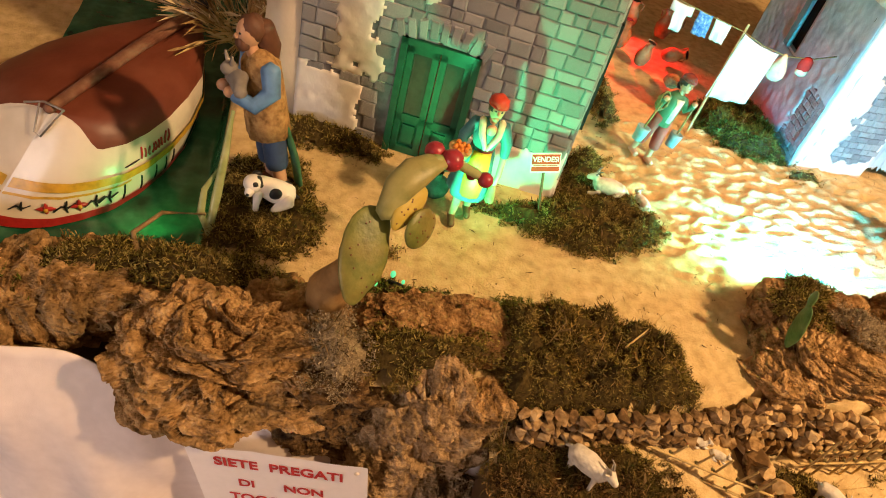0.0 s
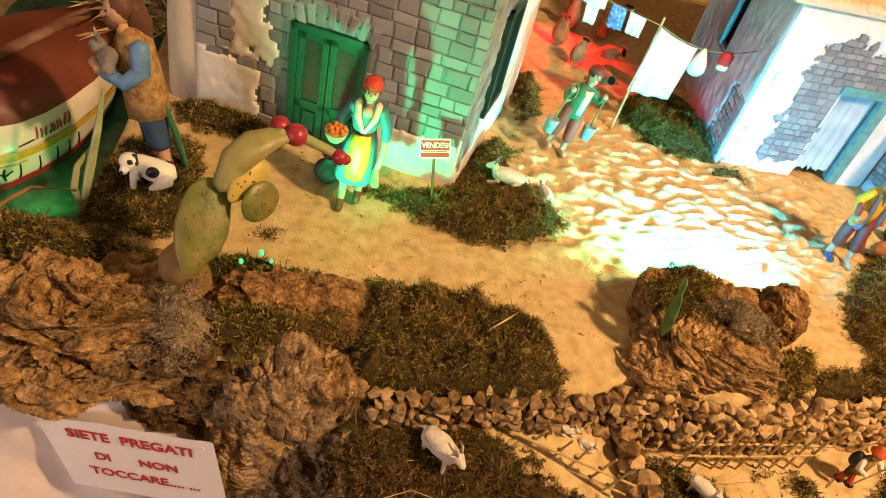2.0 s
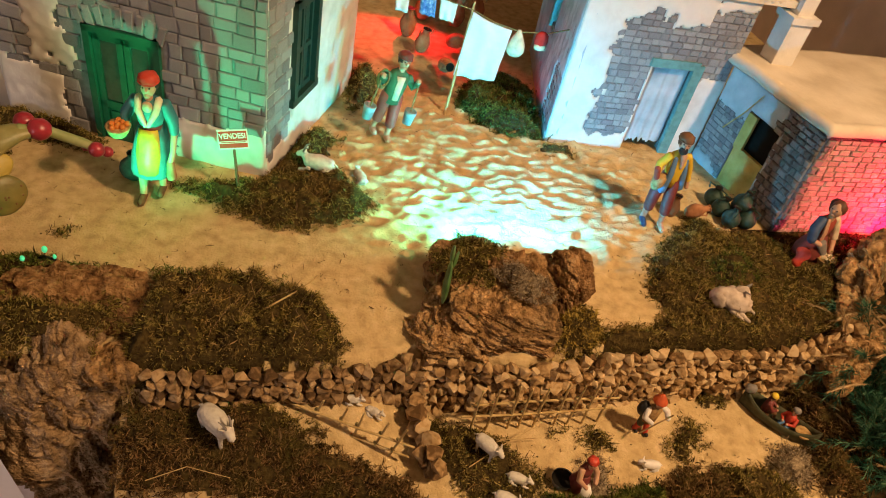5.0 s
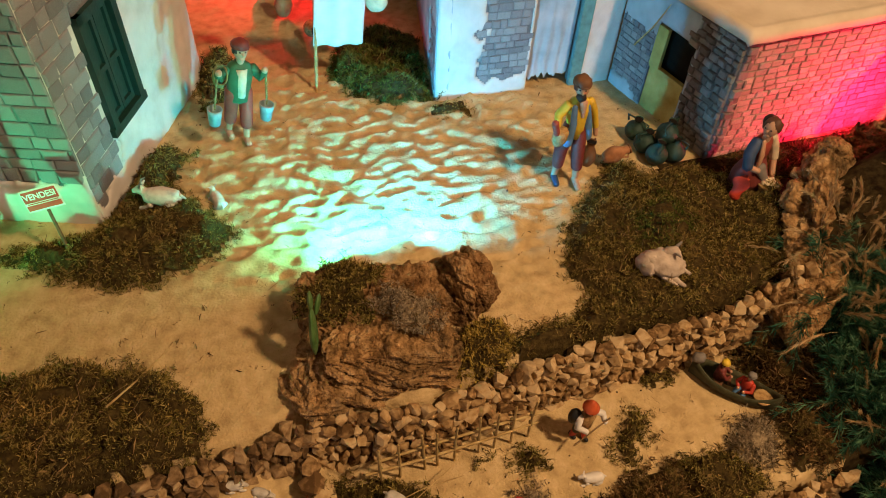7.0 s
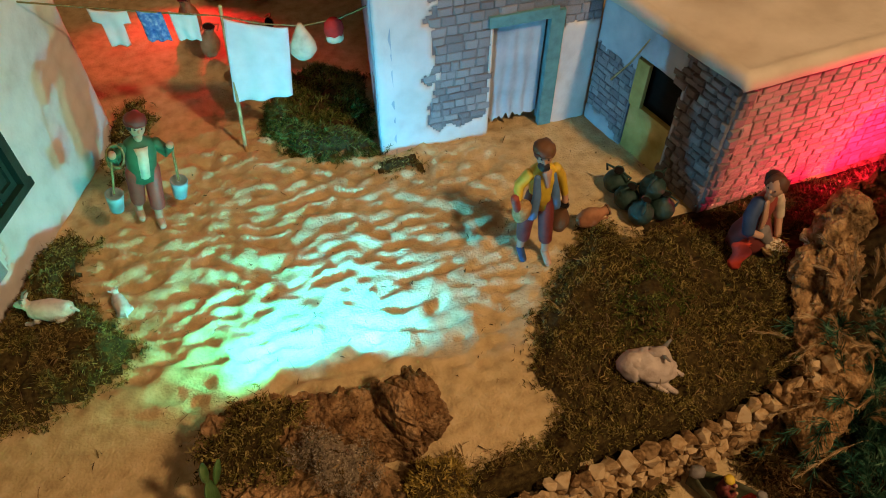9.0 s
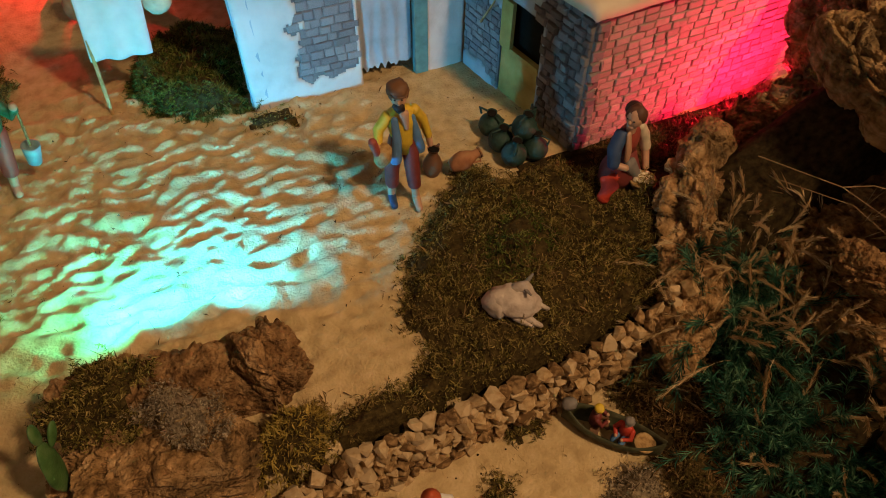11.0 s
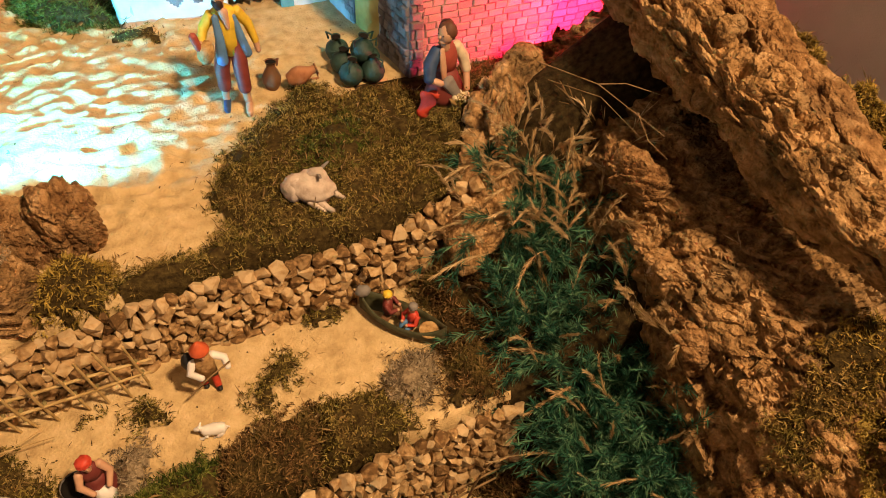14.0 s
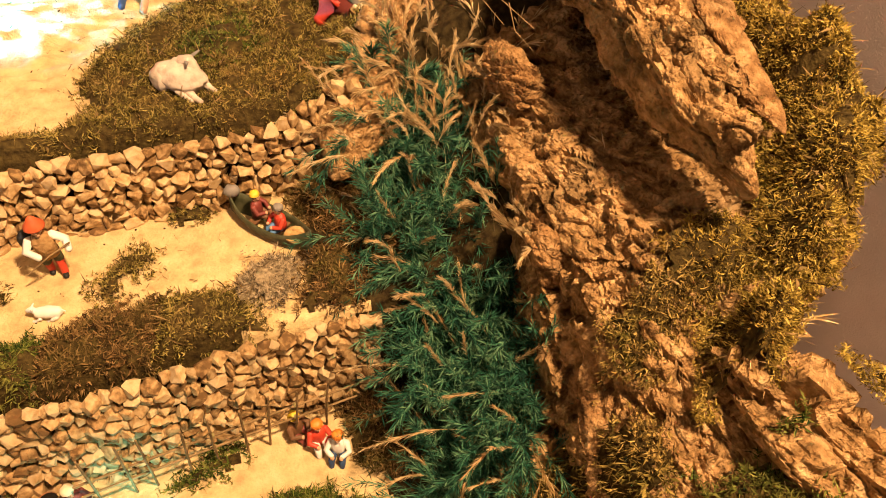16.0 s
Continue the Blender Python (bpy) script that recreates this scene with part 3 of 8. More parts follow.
# ---- the display's ground, table and room ----
def build_ground():
    step = 0.0046
    x0, x1, y0, y1 = -0.35, 2.22, 0.30, 2.45
    nx, ny = int((x1 - x0) / step), int((y1 - y0) / step)
    X = x0 + step * np.arange(nx)
    Y = y0 + step * np.arange(ny)
    V = [(x, y, height(x, y)) for x in X for y in Y]
    F = []
    for i in range(nx - 1):
        for j in range(ny - 1):
            x, y = X[i], Y[j]
            if (x > 2.0 and y < 0.92) or (x > 2.055 and y < 1.09) or (x < 0.695 and y < 0.86) or (x < 0.30 and y < 0.94):
                continue
            a = i * ny + j
            F.append((a, a + ny, a + ny + 1, a + 1))
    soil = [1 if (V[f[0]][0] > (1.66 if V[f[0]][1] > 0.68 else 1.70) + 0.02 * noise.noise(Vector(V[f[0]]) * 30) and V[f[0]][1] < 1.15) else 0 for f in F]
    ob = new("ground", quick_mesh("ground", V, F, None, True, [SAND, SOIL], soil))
    tagged(ob, "loose yellow sand laid in terraces over the display table", "sand ground", kind="structure")


build_ground()


def slab(name, c, s, material, label, kind="structure", category=""):
    b = Build()
    b.box(c, s)
    return b.thing(name, material, label=label, category=category, kind=kind, smooth=False)


slab("floor", (1.0, 0.6, -1.02), (5.0, 5.0, 0.04), ROOM_WALL, "rough grey-mauve floor of the room")
slab("ceiling", (1.0, 0.6, 2.42), (5.0, 5.0, 0.04), PLASTER, "white painted ceiling of the room")
slab("wall_north", (1.0, 3.1, 0.7), (5.0, 0.06, 3.5), WOOD_DARK, "dark brown wooden back of the room behind the display")
slab("wall_south", (1.0, -1.9, 0.7), (5.0, 0.06, 3.5), PLASTER, "plain pale wall of the room")
slab("wall_west", (-1.5, 0.6, 0.7), (0.06, 5.0, 3.5), PLASTER, "plain pale wall of the room")


slab("wall_east", (2.235, 0.6, 0.7), (0.06, 5.0, 3.5), ROOM_WALL, "rough grey-mauve plastered wall beside the cliff")


def build_table():
    t = empty("display_table", pose(0, 0, 0), "display table under the scene, hidden by its white cloth", "table")
    b = Build()
    b.box((1.0, 1.46, -0.325), (2.5, 0.98, 0.04))
    b.box((1.45, 0.62, -0.325), (1.65, 0.5, 0.04))
    b.thing("tabletop", WOOD_DARK, t, smooth=False)
    for x, y in ((-0.1, 1.0), (2.1, 0.5), (-0.1, 1.85), (2.1, 1.85)):
        b = Build()
        b.box((x, y, -0.67), (0.06, 0.06, 0.66))
        b.thing("leg", WOOD_DARK, t, smooth=False)


build_table()


def build_cloth():
    """The white cloth that hangs before the table in soft folds."""
    V, F = [], []
    n, m = 130, 60
    for i in range(n):
        for j in range(m):
            x = -0.9 + 1.62 * i / (n - 1)
            k = j / (m - 1)
            z = -0.034 + 0.032 * smooth(0.32, 0.22, x) - 0.93 * k
            fold = 0.020 * math.sin(x * 24 + 2.2 * noise.noise(Vector((x * 5, z * 2, 0)))) * (0.35 + 0.65 * smooth(0.1, 0.5, k)) + 0.030 * noise.noise(Vector((x * 7 + z * 5, z * 4, 2))) + 0.010 * noise.noise(Vector((x * 20 + z * 9, z * 6, 5)))
            V.append((x, 0.872 + 0.026 * smooth(0.34, 0.20, x) - 0.10 * k + fold * smooth(0.0, 0.1, k), z))
    for i in range(n - 1):
        for j in range(m - 1):
            a = i * m + j
            F.append((a, a + 1, a + m + 1, a + m))
    ob = new("tablecloth", quick_mesh("tablecloth", V, F, CLOTH, True))
    mod = ob.modifiers.new("thickness", "SOLIDIFY")
    mod.thickness = 0.0015
    tagged(ob, "white tablecloth hanging in soft folds in front of the table", "tablecloth")


build_cloth()

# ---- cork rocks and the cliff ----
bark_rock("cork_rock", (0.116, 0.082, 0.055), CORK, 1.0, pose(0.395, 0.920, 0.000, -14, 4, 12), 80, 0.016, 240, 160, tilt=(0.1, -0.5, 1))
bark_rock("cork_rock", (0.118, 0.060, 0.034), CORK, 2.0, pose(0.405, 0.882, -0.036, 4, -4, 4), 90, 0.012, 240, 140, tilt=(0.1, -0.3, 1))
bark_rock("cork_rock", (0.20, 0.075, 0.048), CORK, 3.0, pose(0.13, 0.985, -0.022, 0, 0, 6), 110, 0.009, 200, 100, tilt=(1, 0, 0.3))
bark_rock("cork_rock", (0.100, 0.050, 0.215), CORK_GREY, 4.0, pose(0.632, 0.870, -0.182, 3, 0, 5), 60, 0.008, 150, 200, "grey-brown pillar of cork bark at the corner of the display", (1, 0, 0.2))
# lump added to paint the hollow's shade and hide the cloth behind
bark_rock("cork_rock", (0.074, 0.050, 0.085), CORK_SHADE, 9.0, pose(0.520, 0.890, -0.068, 0, 0, 0), 90, 0.009, 80, 60, "added shade-coloured lump of cork filling the hollow under the ledge")
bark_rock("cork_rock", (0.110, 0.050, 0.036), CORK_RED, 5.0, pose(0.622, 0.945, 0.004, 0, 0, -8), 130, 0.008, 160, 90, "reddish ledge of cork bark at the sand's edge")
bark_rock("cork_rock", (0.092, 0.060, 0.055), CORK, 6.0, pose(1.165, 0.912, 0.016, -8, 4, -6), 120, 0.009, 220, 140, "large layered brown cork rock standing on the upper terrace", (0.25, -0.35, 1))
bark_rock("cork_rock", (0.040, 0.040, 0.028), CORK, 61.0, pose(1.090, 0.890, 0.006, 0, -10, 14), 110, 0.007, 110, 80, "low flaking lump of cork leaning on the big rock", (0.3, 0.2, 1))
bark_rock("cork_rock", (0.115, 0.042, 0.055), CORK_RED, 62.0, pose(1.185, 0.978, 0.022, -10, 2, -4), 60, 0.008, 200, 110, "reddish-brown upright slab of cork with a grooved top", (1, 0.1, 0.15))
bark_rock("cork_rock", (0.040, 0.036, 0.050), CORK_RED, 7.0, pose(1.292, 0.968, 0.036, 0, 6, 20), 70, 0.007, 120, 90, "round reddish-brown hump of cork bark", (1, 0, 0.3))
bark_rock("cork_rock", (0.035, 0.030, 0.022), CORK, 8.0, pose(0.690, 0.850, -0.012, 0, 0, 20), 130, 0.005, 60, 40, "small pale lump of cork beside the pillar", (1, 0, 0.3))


CLIFF_BACK, CLIFF_RUN = 1.06, 0.90


def crest_x(y):
    return lerp([(0.16, 2.04), (0.28, 2.02), (0.36, 2.0), (0.42, 1.99), (0.445, 2.01), (0.47, 2.045), (0.52, 2.08), (0.58, 2.085), (0.68, 2.08), (0.84, 2.075), (1.06, 2.08)], y)


def cliff_profile(u, v):
    """The cliff's skin: u along its foot from the back to the front, v from foot to crest and down behind."""
    y = CLIFF_BACK - CLIFF_RUN * u
    low = -0.02 - 0.24 * smooth(0.0, 0.55, u)
    k = smooth(0.56, 0.74, u)
    xc = crest_x(y)
    section = [(0.0, 1.80 - 0.04 * smooth(0.1, 0.5, u), low), (0.20, 1.848, low * 0.5), (0.34, 1.872, 0.040 - 0.06 * k), (0.52, 1.910, 0.082 - 0.08 * k), (0.64, 1.945, 0.100 - 0.08 * k), (0.76, xc - 0.055, 0.135 - 0.085 * k), (0.90, xc - 0.01, 0.17 - 0.09 * k), (1.0, xc + 0.02, -0.15)]
    x = lerp([(a, b) for a, b, c in section], v)
    z = lerp([(a, c) for a, b, c in section], v)
    return Vector((x, y, z))


def build_cliff():
    n, m = 290, 165
    V, F = [], []
    nrm = Vector((-0.6, -0.25, 0.75)).normalized()
    for i in range(n):
        for j in range(m):
            u, v = i / (n - 1), j / (m - 1)
            p = cliff_profile(u, v)
            g = Vector((p.x * 0.8 + p.y * 0.6, p.y * 0.8 - p.x * 0.6, p.z))
            big = fbm(p * 10 + Vector((3, 1, 0)), 3)
            coarse = plates(Vector((g.x * 40, g.y * 17, g.z * 44)), Vector((5, 2, 1)))
            fine = plates(Vector((g.x * 115, g.y * 60, g.z * 115)), Vector((1, 7, 3)))
            pits = min(0.0, noise.noise(p * 50) + 0.22)
            k = 0.018 * big + 0.020 * coarse + 0.0075 * fine + 0.030 * pits + 0.0022 * fbm(p * 150, 3)
            V.append(tuple(p + nrm * k))
    for i in range(n - 1):
        for j in range(m - 1):
            a = i * m + j
            F.append((a, a + m, a + m + 1, a + 1))
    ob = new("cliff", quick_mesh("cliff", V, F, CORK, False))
    mod = ob.modifiers.new("thickness", "SOLIDIFY")
    mod.thickness, mod.offset = 0.02, -1
    tagged(ob, "steep brown cliff made of layered cork bark", "cliff")


build_cliff()


def bark_log(p, q, r0, r1, material, seed, label, flat=0.7, twist=0.0, boxy=1.0):
    """A long slab of bark between two points, with furrows along it."""
    p, q = Vector(p), Vector(q)
    d = q - p
    L = d.length
    m = Matrix.Translation((p + q) / 2) @ d.to_track_quat("X", "Z").to_matrix().to_4x4() @ Matrix.Rotation(radians(twist), 4, "X")
    n, k = (200, 110) if L > 0.4 else (110, 72)
    V, F = [], []
    for i in range(n + 1):
        t = i / n
        env = min(1.0, math.sqrt(max(0.0, 1 - abs(2 * t - 1) ** 2.6)) + 0.03)
        r = (r0 + (r1 - r0) * t) * env
        for j in range(k):
            a = 2 * math.pi * j / k
            c, q2 = math.cos(a), math.sin(a)
            base = Vector(((t - 0.5) * L, math.copysign(abs(c) ** boxy, c) * r, math.copysign(abs(q2) ** boxy, q2) * r * flat))
            s = base + Vector((seed, seed * 2.3, 0))
            big = 0.42 * fbm(Vector((s.x * 8, s.y * 12, s.z * 12)), 3)
            o = Vector((seed, seed * 2, 4.0))
            block = plates(Vector((s.x * 22, s.y * 44, s.z * 44)), o)
            crumb = plates(Vector((s.x * 80, s.y * 140, s.z * 140)), o)
            pits = min(0.0, noise.noise(Vector((s.x * 45, s.y * 80, s.z * 80)) + o) + 0.22)
            g = 1 + big + 0.42 * block + 0.11 * crumb + 0.6 * pits + 0.03 * noise.noise(s * 190)
            V.append((base.x + 0.004 * noise.noise(s * 25) * (1 if 0 < i < n else 3), base.y * g, base.z * g))
    for i in range(n):
        for j in range(k):
            a, b = i * k + j, i * k + (j + 1) % k
            F.append((a, a + k, b + k, b))
    ob = new("cork_log", quick_mesh("cork_log", V, F, material, False))
    ob.matrix_world = m
    return tagged(ob, label, "cork log")


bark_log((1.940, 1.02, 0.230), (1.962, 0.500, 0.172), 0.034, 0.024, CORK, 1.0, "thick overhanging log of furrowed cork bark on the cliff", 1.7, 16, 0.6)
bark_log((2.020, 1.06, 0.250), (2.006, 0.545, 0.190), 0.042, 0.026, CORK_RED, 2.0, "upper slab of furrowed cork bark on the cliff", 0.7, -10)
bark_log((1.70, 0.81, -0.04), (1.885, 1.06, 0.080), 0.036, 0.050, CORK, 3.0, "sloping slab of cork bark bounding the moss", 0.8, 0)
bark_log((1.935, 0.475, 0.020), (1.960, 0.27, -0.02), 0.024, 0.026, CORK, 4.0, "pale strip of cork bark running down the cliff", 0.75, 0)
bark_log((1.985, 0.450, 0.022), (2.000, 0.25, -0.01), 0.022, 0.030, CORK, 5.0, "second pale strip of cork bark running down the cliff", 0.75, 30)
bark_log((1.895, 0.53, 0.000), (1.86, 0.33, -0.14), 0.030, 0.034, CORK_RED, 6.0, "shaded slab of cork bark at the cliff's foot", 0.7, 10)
bark_rock("cork_rock", (0.046, 0.060, 0.020), CORK, 15.0, pose(1.918, 0.580, 0.056, 8, -32, 24), 60, 0.007, 130, 90, "lit ledge of layered cork bark above the reeds", (1, 0.5, 0.2))
bark_rock("cork_rock", (0.018, 0.046, 0.034), CORK, 16.0, pose(1.878, 0.695, 0.036, 0, -20, 15), 70, 0.008, 90, 80, "broken upright lump of cork bark above the reeds", (0.8, 0.5, 0.2))
bark_rock("cork_rock", (0.018, 0.040, 0.030), CORK_RED, 17.0, pose(1.872, 0.620, 0.012, 0, -20, -10), 70, 0.008, 90, 80, "broken lump of cork bark among the dry stalks", (0.8, 0.5, 0.2))
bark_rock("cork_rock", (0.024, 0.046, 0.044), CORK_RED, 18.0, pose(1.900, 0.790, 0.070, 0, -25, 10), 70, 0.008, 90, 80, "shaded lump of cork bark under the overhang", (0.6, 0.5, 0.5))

bark_rock("cork_rock", (0.060, 0.130, 0.085), CORK_RED, 19.0, pose(2.062, 0.985, 0.165, 0, 0, 4), 60, 0.010, 110, 90, "rough reddish lump of cork bark at the cliff's back", (0.3, 1, 0.2))
rng_l = random.Random(12)
for k in range(9):
    t = 0.10 + 0.105 * k
    p = Vector((1.950, 1.00, 0.275)).lerp(Vector((1.960, 0.520, 0.206)), t) + Vector((rng_l.uniform(-0.014, 0.020), rng_l.uniform(-0.02, 0.02), rng_l.uniform(-0.005, 0.008)))
    r = 0.023 - 0.0005 * k
    bark_rock("cork_rock", (r * rng_l.uniform(0.6, 0.8), r * rng_l.uniform(1.2, 1.9), r * rng_l.uniform(0.6, 0.8)), CORK, 40.0 + k, pose(*p, rng_l.uniform(-15, 15), rng_l.uniform(-20, 10), rng_l.uniform(-5, 25)), 70, 0.008, 90, 60, "broken knob of cork bark on the overhanging log", (0.9, 0.3, 0.2))

# ---- moss ----
moss_patch("moss_patch", [(0.72, 1.185), (0.78, 1.145), (0.86, 1.10), (0.93, 1.095), (1.0, 1.125), (1.03, 1.165), (0.995, 1.22), (0.96, 1.27), (0.98, 1.345), (0.945, 1.375), (0.90, 1.345), (0.875, 1.27), (0.84, 1.215), (0.79, 1.21)], 0.024, MOSS, 1, lump=0.7)
moss_patch("moss_patch", [(1.43, 0.985), (1.45, 0.935), (1.40, 0.905), (1.40, 0.860), (1.50, 0.862), (1.62, 0.864), (1.74, 0.880), (1.80, 1.02), (1.79, 1.09), (1.74, 1.13), (1.70, 1.14), (1.65, 1.135), (1.62, 1.175), (1.59, 1.18), (1.56, 1.145), (1.52, 1.11), (1.47, 1.06)], 0.014, MOSS, 2, label="broad brown-green carpet of moss at the terrace's edge")
moss_patch("moss_patch", [(0.69, 0.90), (0.70, 0.975), (0.76, 0.985), (0.80, 1.01), (0.86, 0.99), (0.93, 0.955), (0.965, 0.91), (0.965, 0.838), (0.90, 0.832), (0.80, 0.828), (0.70, 0.828)], 0.034, MOSS, 3, label="thick bank of brown-green moss above the stone wall", lump=0.9)
moss_patch("moss_patch", [(1.30, 0.885), (1.37, 0.915), (1.42, 0.91), (1.44, 0.875), (1.36, 0.862), (1.29, 0.852)], 0.02, MOSS, 4)

# ---- the model houses ----
def block_mesh(name, material, bevel=0.12, seed=0):
    """A unit stone: a bevelled block, its face towards -y, a little uneven."""
    rng = random.Random(seed)
    b = Build()
    k = bevel
    j = lambda: rng.uniform(-0.05, 0.05)
    back = [(-0.5 + j(), 0.0, -0.5 + j()), (0.5 + j(), 0.0, -0.5 + j()), (0.5 + j(), 0.0, 0.5 + j()), (-0.5 + j(), 0.0, 0.5 + j())]
    front = [(x * (1 - 2 * k) + j(), -1.0 + 2 * j(), z * (1 - 2 * k) + j()) for x, _, z in back]
    mid = [(x * (1 - 0.4 * k), -0.6, z * (1 - 0.4 * k)) for x, _, z in back]
    b.add(back + mid + front, [(0, 1, 5, 4), (1, 2, 6, 5), (2, 3, 7, 6), (3, 0, 4, 7), (4, 5, 9, 8), (5, 6, 10, 9), (6, 7, 11, 10), (7, 4, 8, 11), (8, 9, 10, 11)])
    return b.mesh(name, [material], False)


BLOCKS = [block_mesh("stone_block", BLOCK, 0.10, s) for s in range(6)]
BLOCKS_BROWN = [block_mesh("stone_block", BLOCK_BROWN, 0.13, s) for s in range(6)]
BRICKS = [block_mesh("brick", BRICK, 0.07, s) for s in range(5)]


def courses(parent, face, meshes, name, u0, u1, v0, v1, h, w, seed, keep=None, proud=0.0028, gap=0.0012, jitter=0.35):
    """Lay courses of blocks on a face (a matrix: x along, z up, -y outwards), where keep(u, v) allows."""
    rng = random.Random(seed)
    v = v0
    while v < v1 - 0.002:
        hh = h * rng.uniform(1 - jitter * 0.6, 1 + jitter * 0.6)
        hh = min(hh, v1 - v)
        u = u0 - w * rng.random() * 0.6
        while u < u1:
            ww = w * rng.uniform(1 - jitter, 1 + jitter)
            a, c = max(u, u0), min(u + ww, u1)
            if c - a > 0.003 and (keep is None or keep((a + c) / 2, v + hh / 2)):
                ob = new(name, rng.choice(meshes))
                attach(ob, parent)
                ob.matrix_basis = face @ pose((a + c) / 2, 0, v + hh / 2, 0, rng.uniform(-2.5, 2.5), 0) @ Matrix.Diagonal((c - a - gap, proud * rng.uniform(0.6, 1.3), hh - gap, 1))
            u += ww
        v += hh


def face_matrix(p, q):
    """The frame of a wall's outer face from its left foot p to its right foot q."""
    d = Vector((q[0] - p[0], q[1] - p[1], 0))
    return Matrix.Translation((p[0], p[1], 0)) @ Matrix.Rotation(math.atan2(d.y, d.x), 4, "Z")


def wall_with_hole(b, face, length, top, thick, holes, mi=0, low=-0.03):
    """A wall's body with rectangular openings (u0, u1, v0, v1), made of bars between them."""
    us = sorted({0.0, length, *[h[0] for h in holes], *[h[1] for h in holes]})
    vs = sorted({low, top, *[h[2] for h in holes], *[h[3] for h in holes]})
    for a, c in zip(us, us[1:]):
        for e, f in zip(vs, vs[1:]):
            if any(h[0] <= (a + c) / 2 <= h[1] and h[2] <= (e + f) / 2 <= h[3] for h in holes):
                continue
            b.box(((a + c) / 2, thick / 2, (e + f) / 2), (c - a, thick, f - e), mi, face)


def plaster_coat(parent, face, u0, u1, v0, v1, keep, material, name="plaster_coat", proud=0.0035, step=0.004):
    """A coat of plaster with a ragged edge, wherever keep says so."""
    V, F, ids = [], [], {}
    nu, nv = max(2, int((u1 - u0) / step)), max(2, int((v1 - v0) / step))
    cells = [(i, j) for i in range(nu) for j in range(nv) if keep(u0 + (i + 0.5) * (u1 - u0) / nu, v0 + (j + 0.5) * (v1 - v0) / nv)]
    has = set(cells)

    def vert(i, j, back):
        key = (i, j, back)
        if key not in ids:
            u, v = u0 + i * (u1 - u0) / nu, v0 + j * (v1 - v0) / nv
            edge = not all((i - a, j - c) in has for a in (0, 1) for c in (0, 1))
            y = 0.0 if back else -proud * (0.55 if edge else 1.0) * (1 + 0.45 * noise.noise(Vector((u * 60, v * 60, 3.0))))
            ids[key] = len(V)
            V.append(tuple(face @ Vector((u, y, v))))
        return ids[key]

    for i, j in cells:
        F.append((vert(i, j, 0), vert(i + 1, j, 0), vert(i + 1, j + 1, 0), vert(i, j + 1, 0)))
        for (a, c), (p, q) in (((-1, 0), ((i, j + 1), (i, j))), ((1, 0), ((i + 1, j), (i + 1, j + 1))), ((0, -1), ((i, j), (i + 1, j))), ((0, 1), ((i + 1, j + 1), (i, j + 1)))):
            if (i + a, j + c) not in has:
                F.append((vert(*q, 0), vert(*p, 0), vert(*p, 1), vert(*q, 1)))
    ob = new(name, quick_mesh(name, V, F, material, True))
    return attach(ob, parent)


def ragged(u, v, s=1.0, seed=0.0):
    return 0.022 * s * noise.noise(Vector((u * 30, v * 30, seed))) + 0.010 * s * noise.noise(Vector((u * 90, v * 90, seed)))


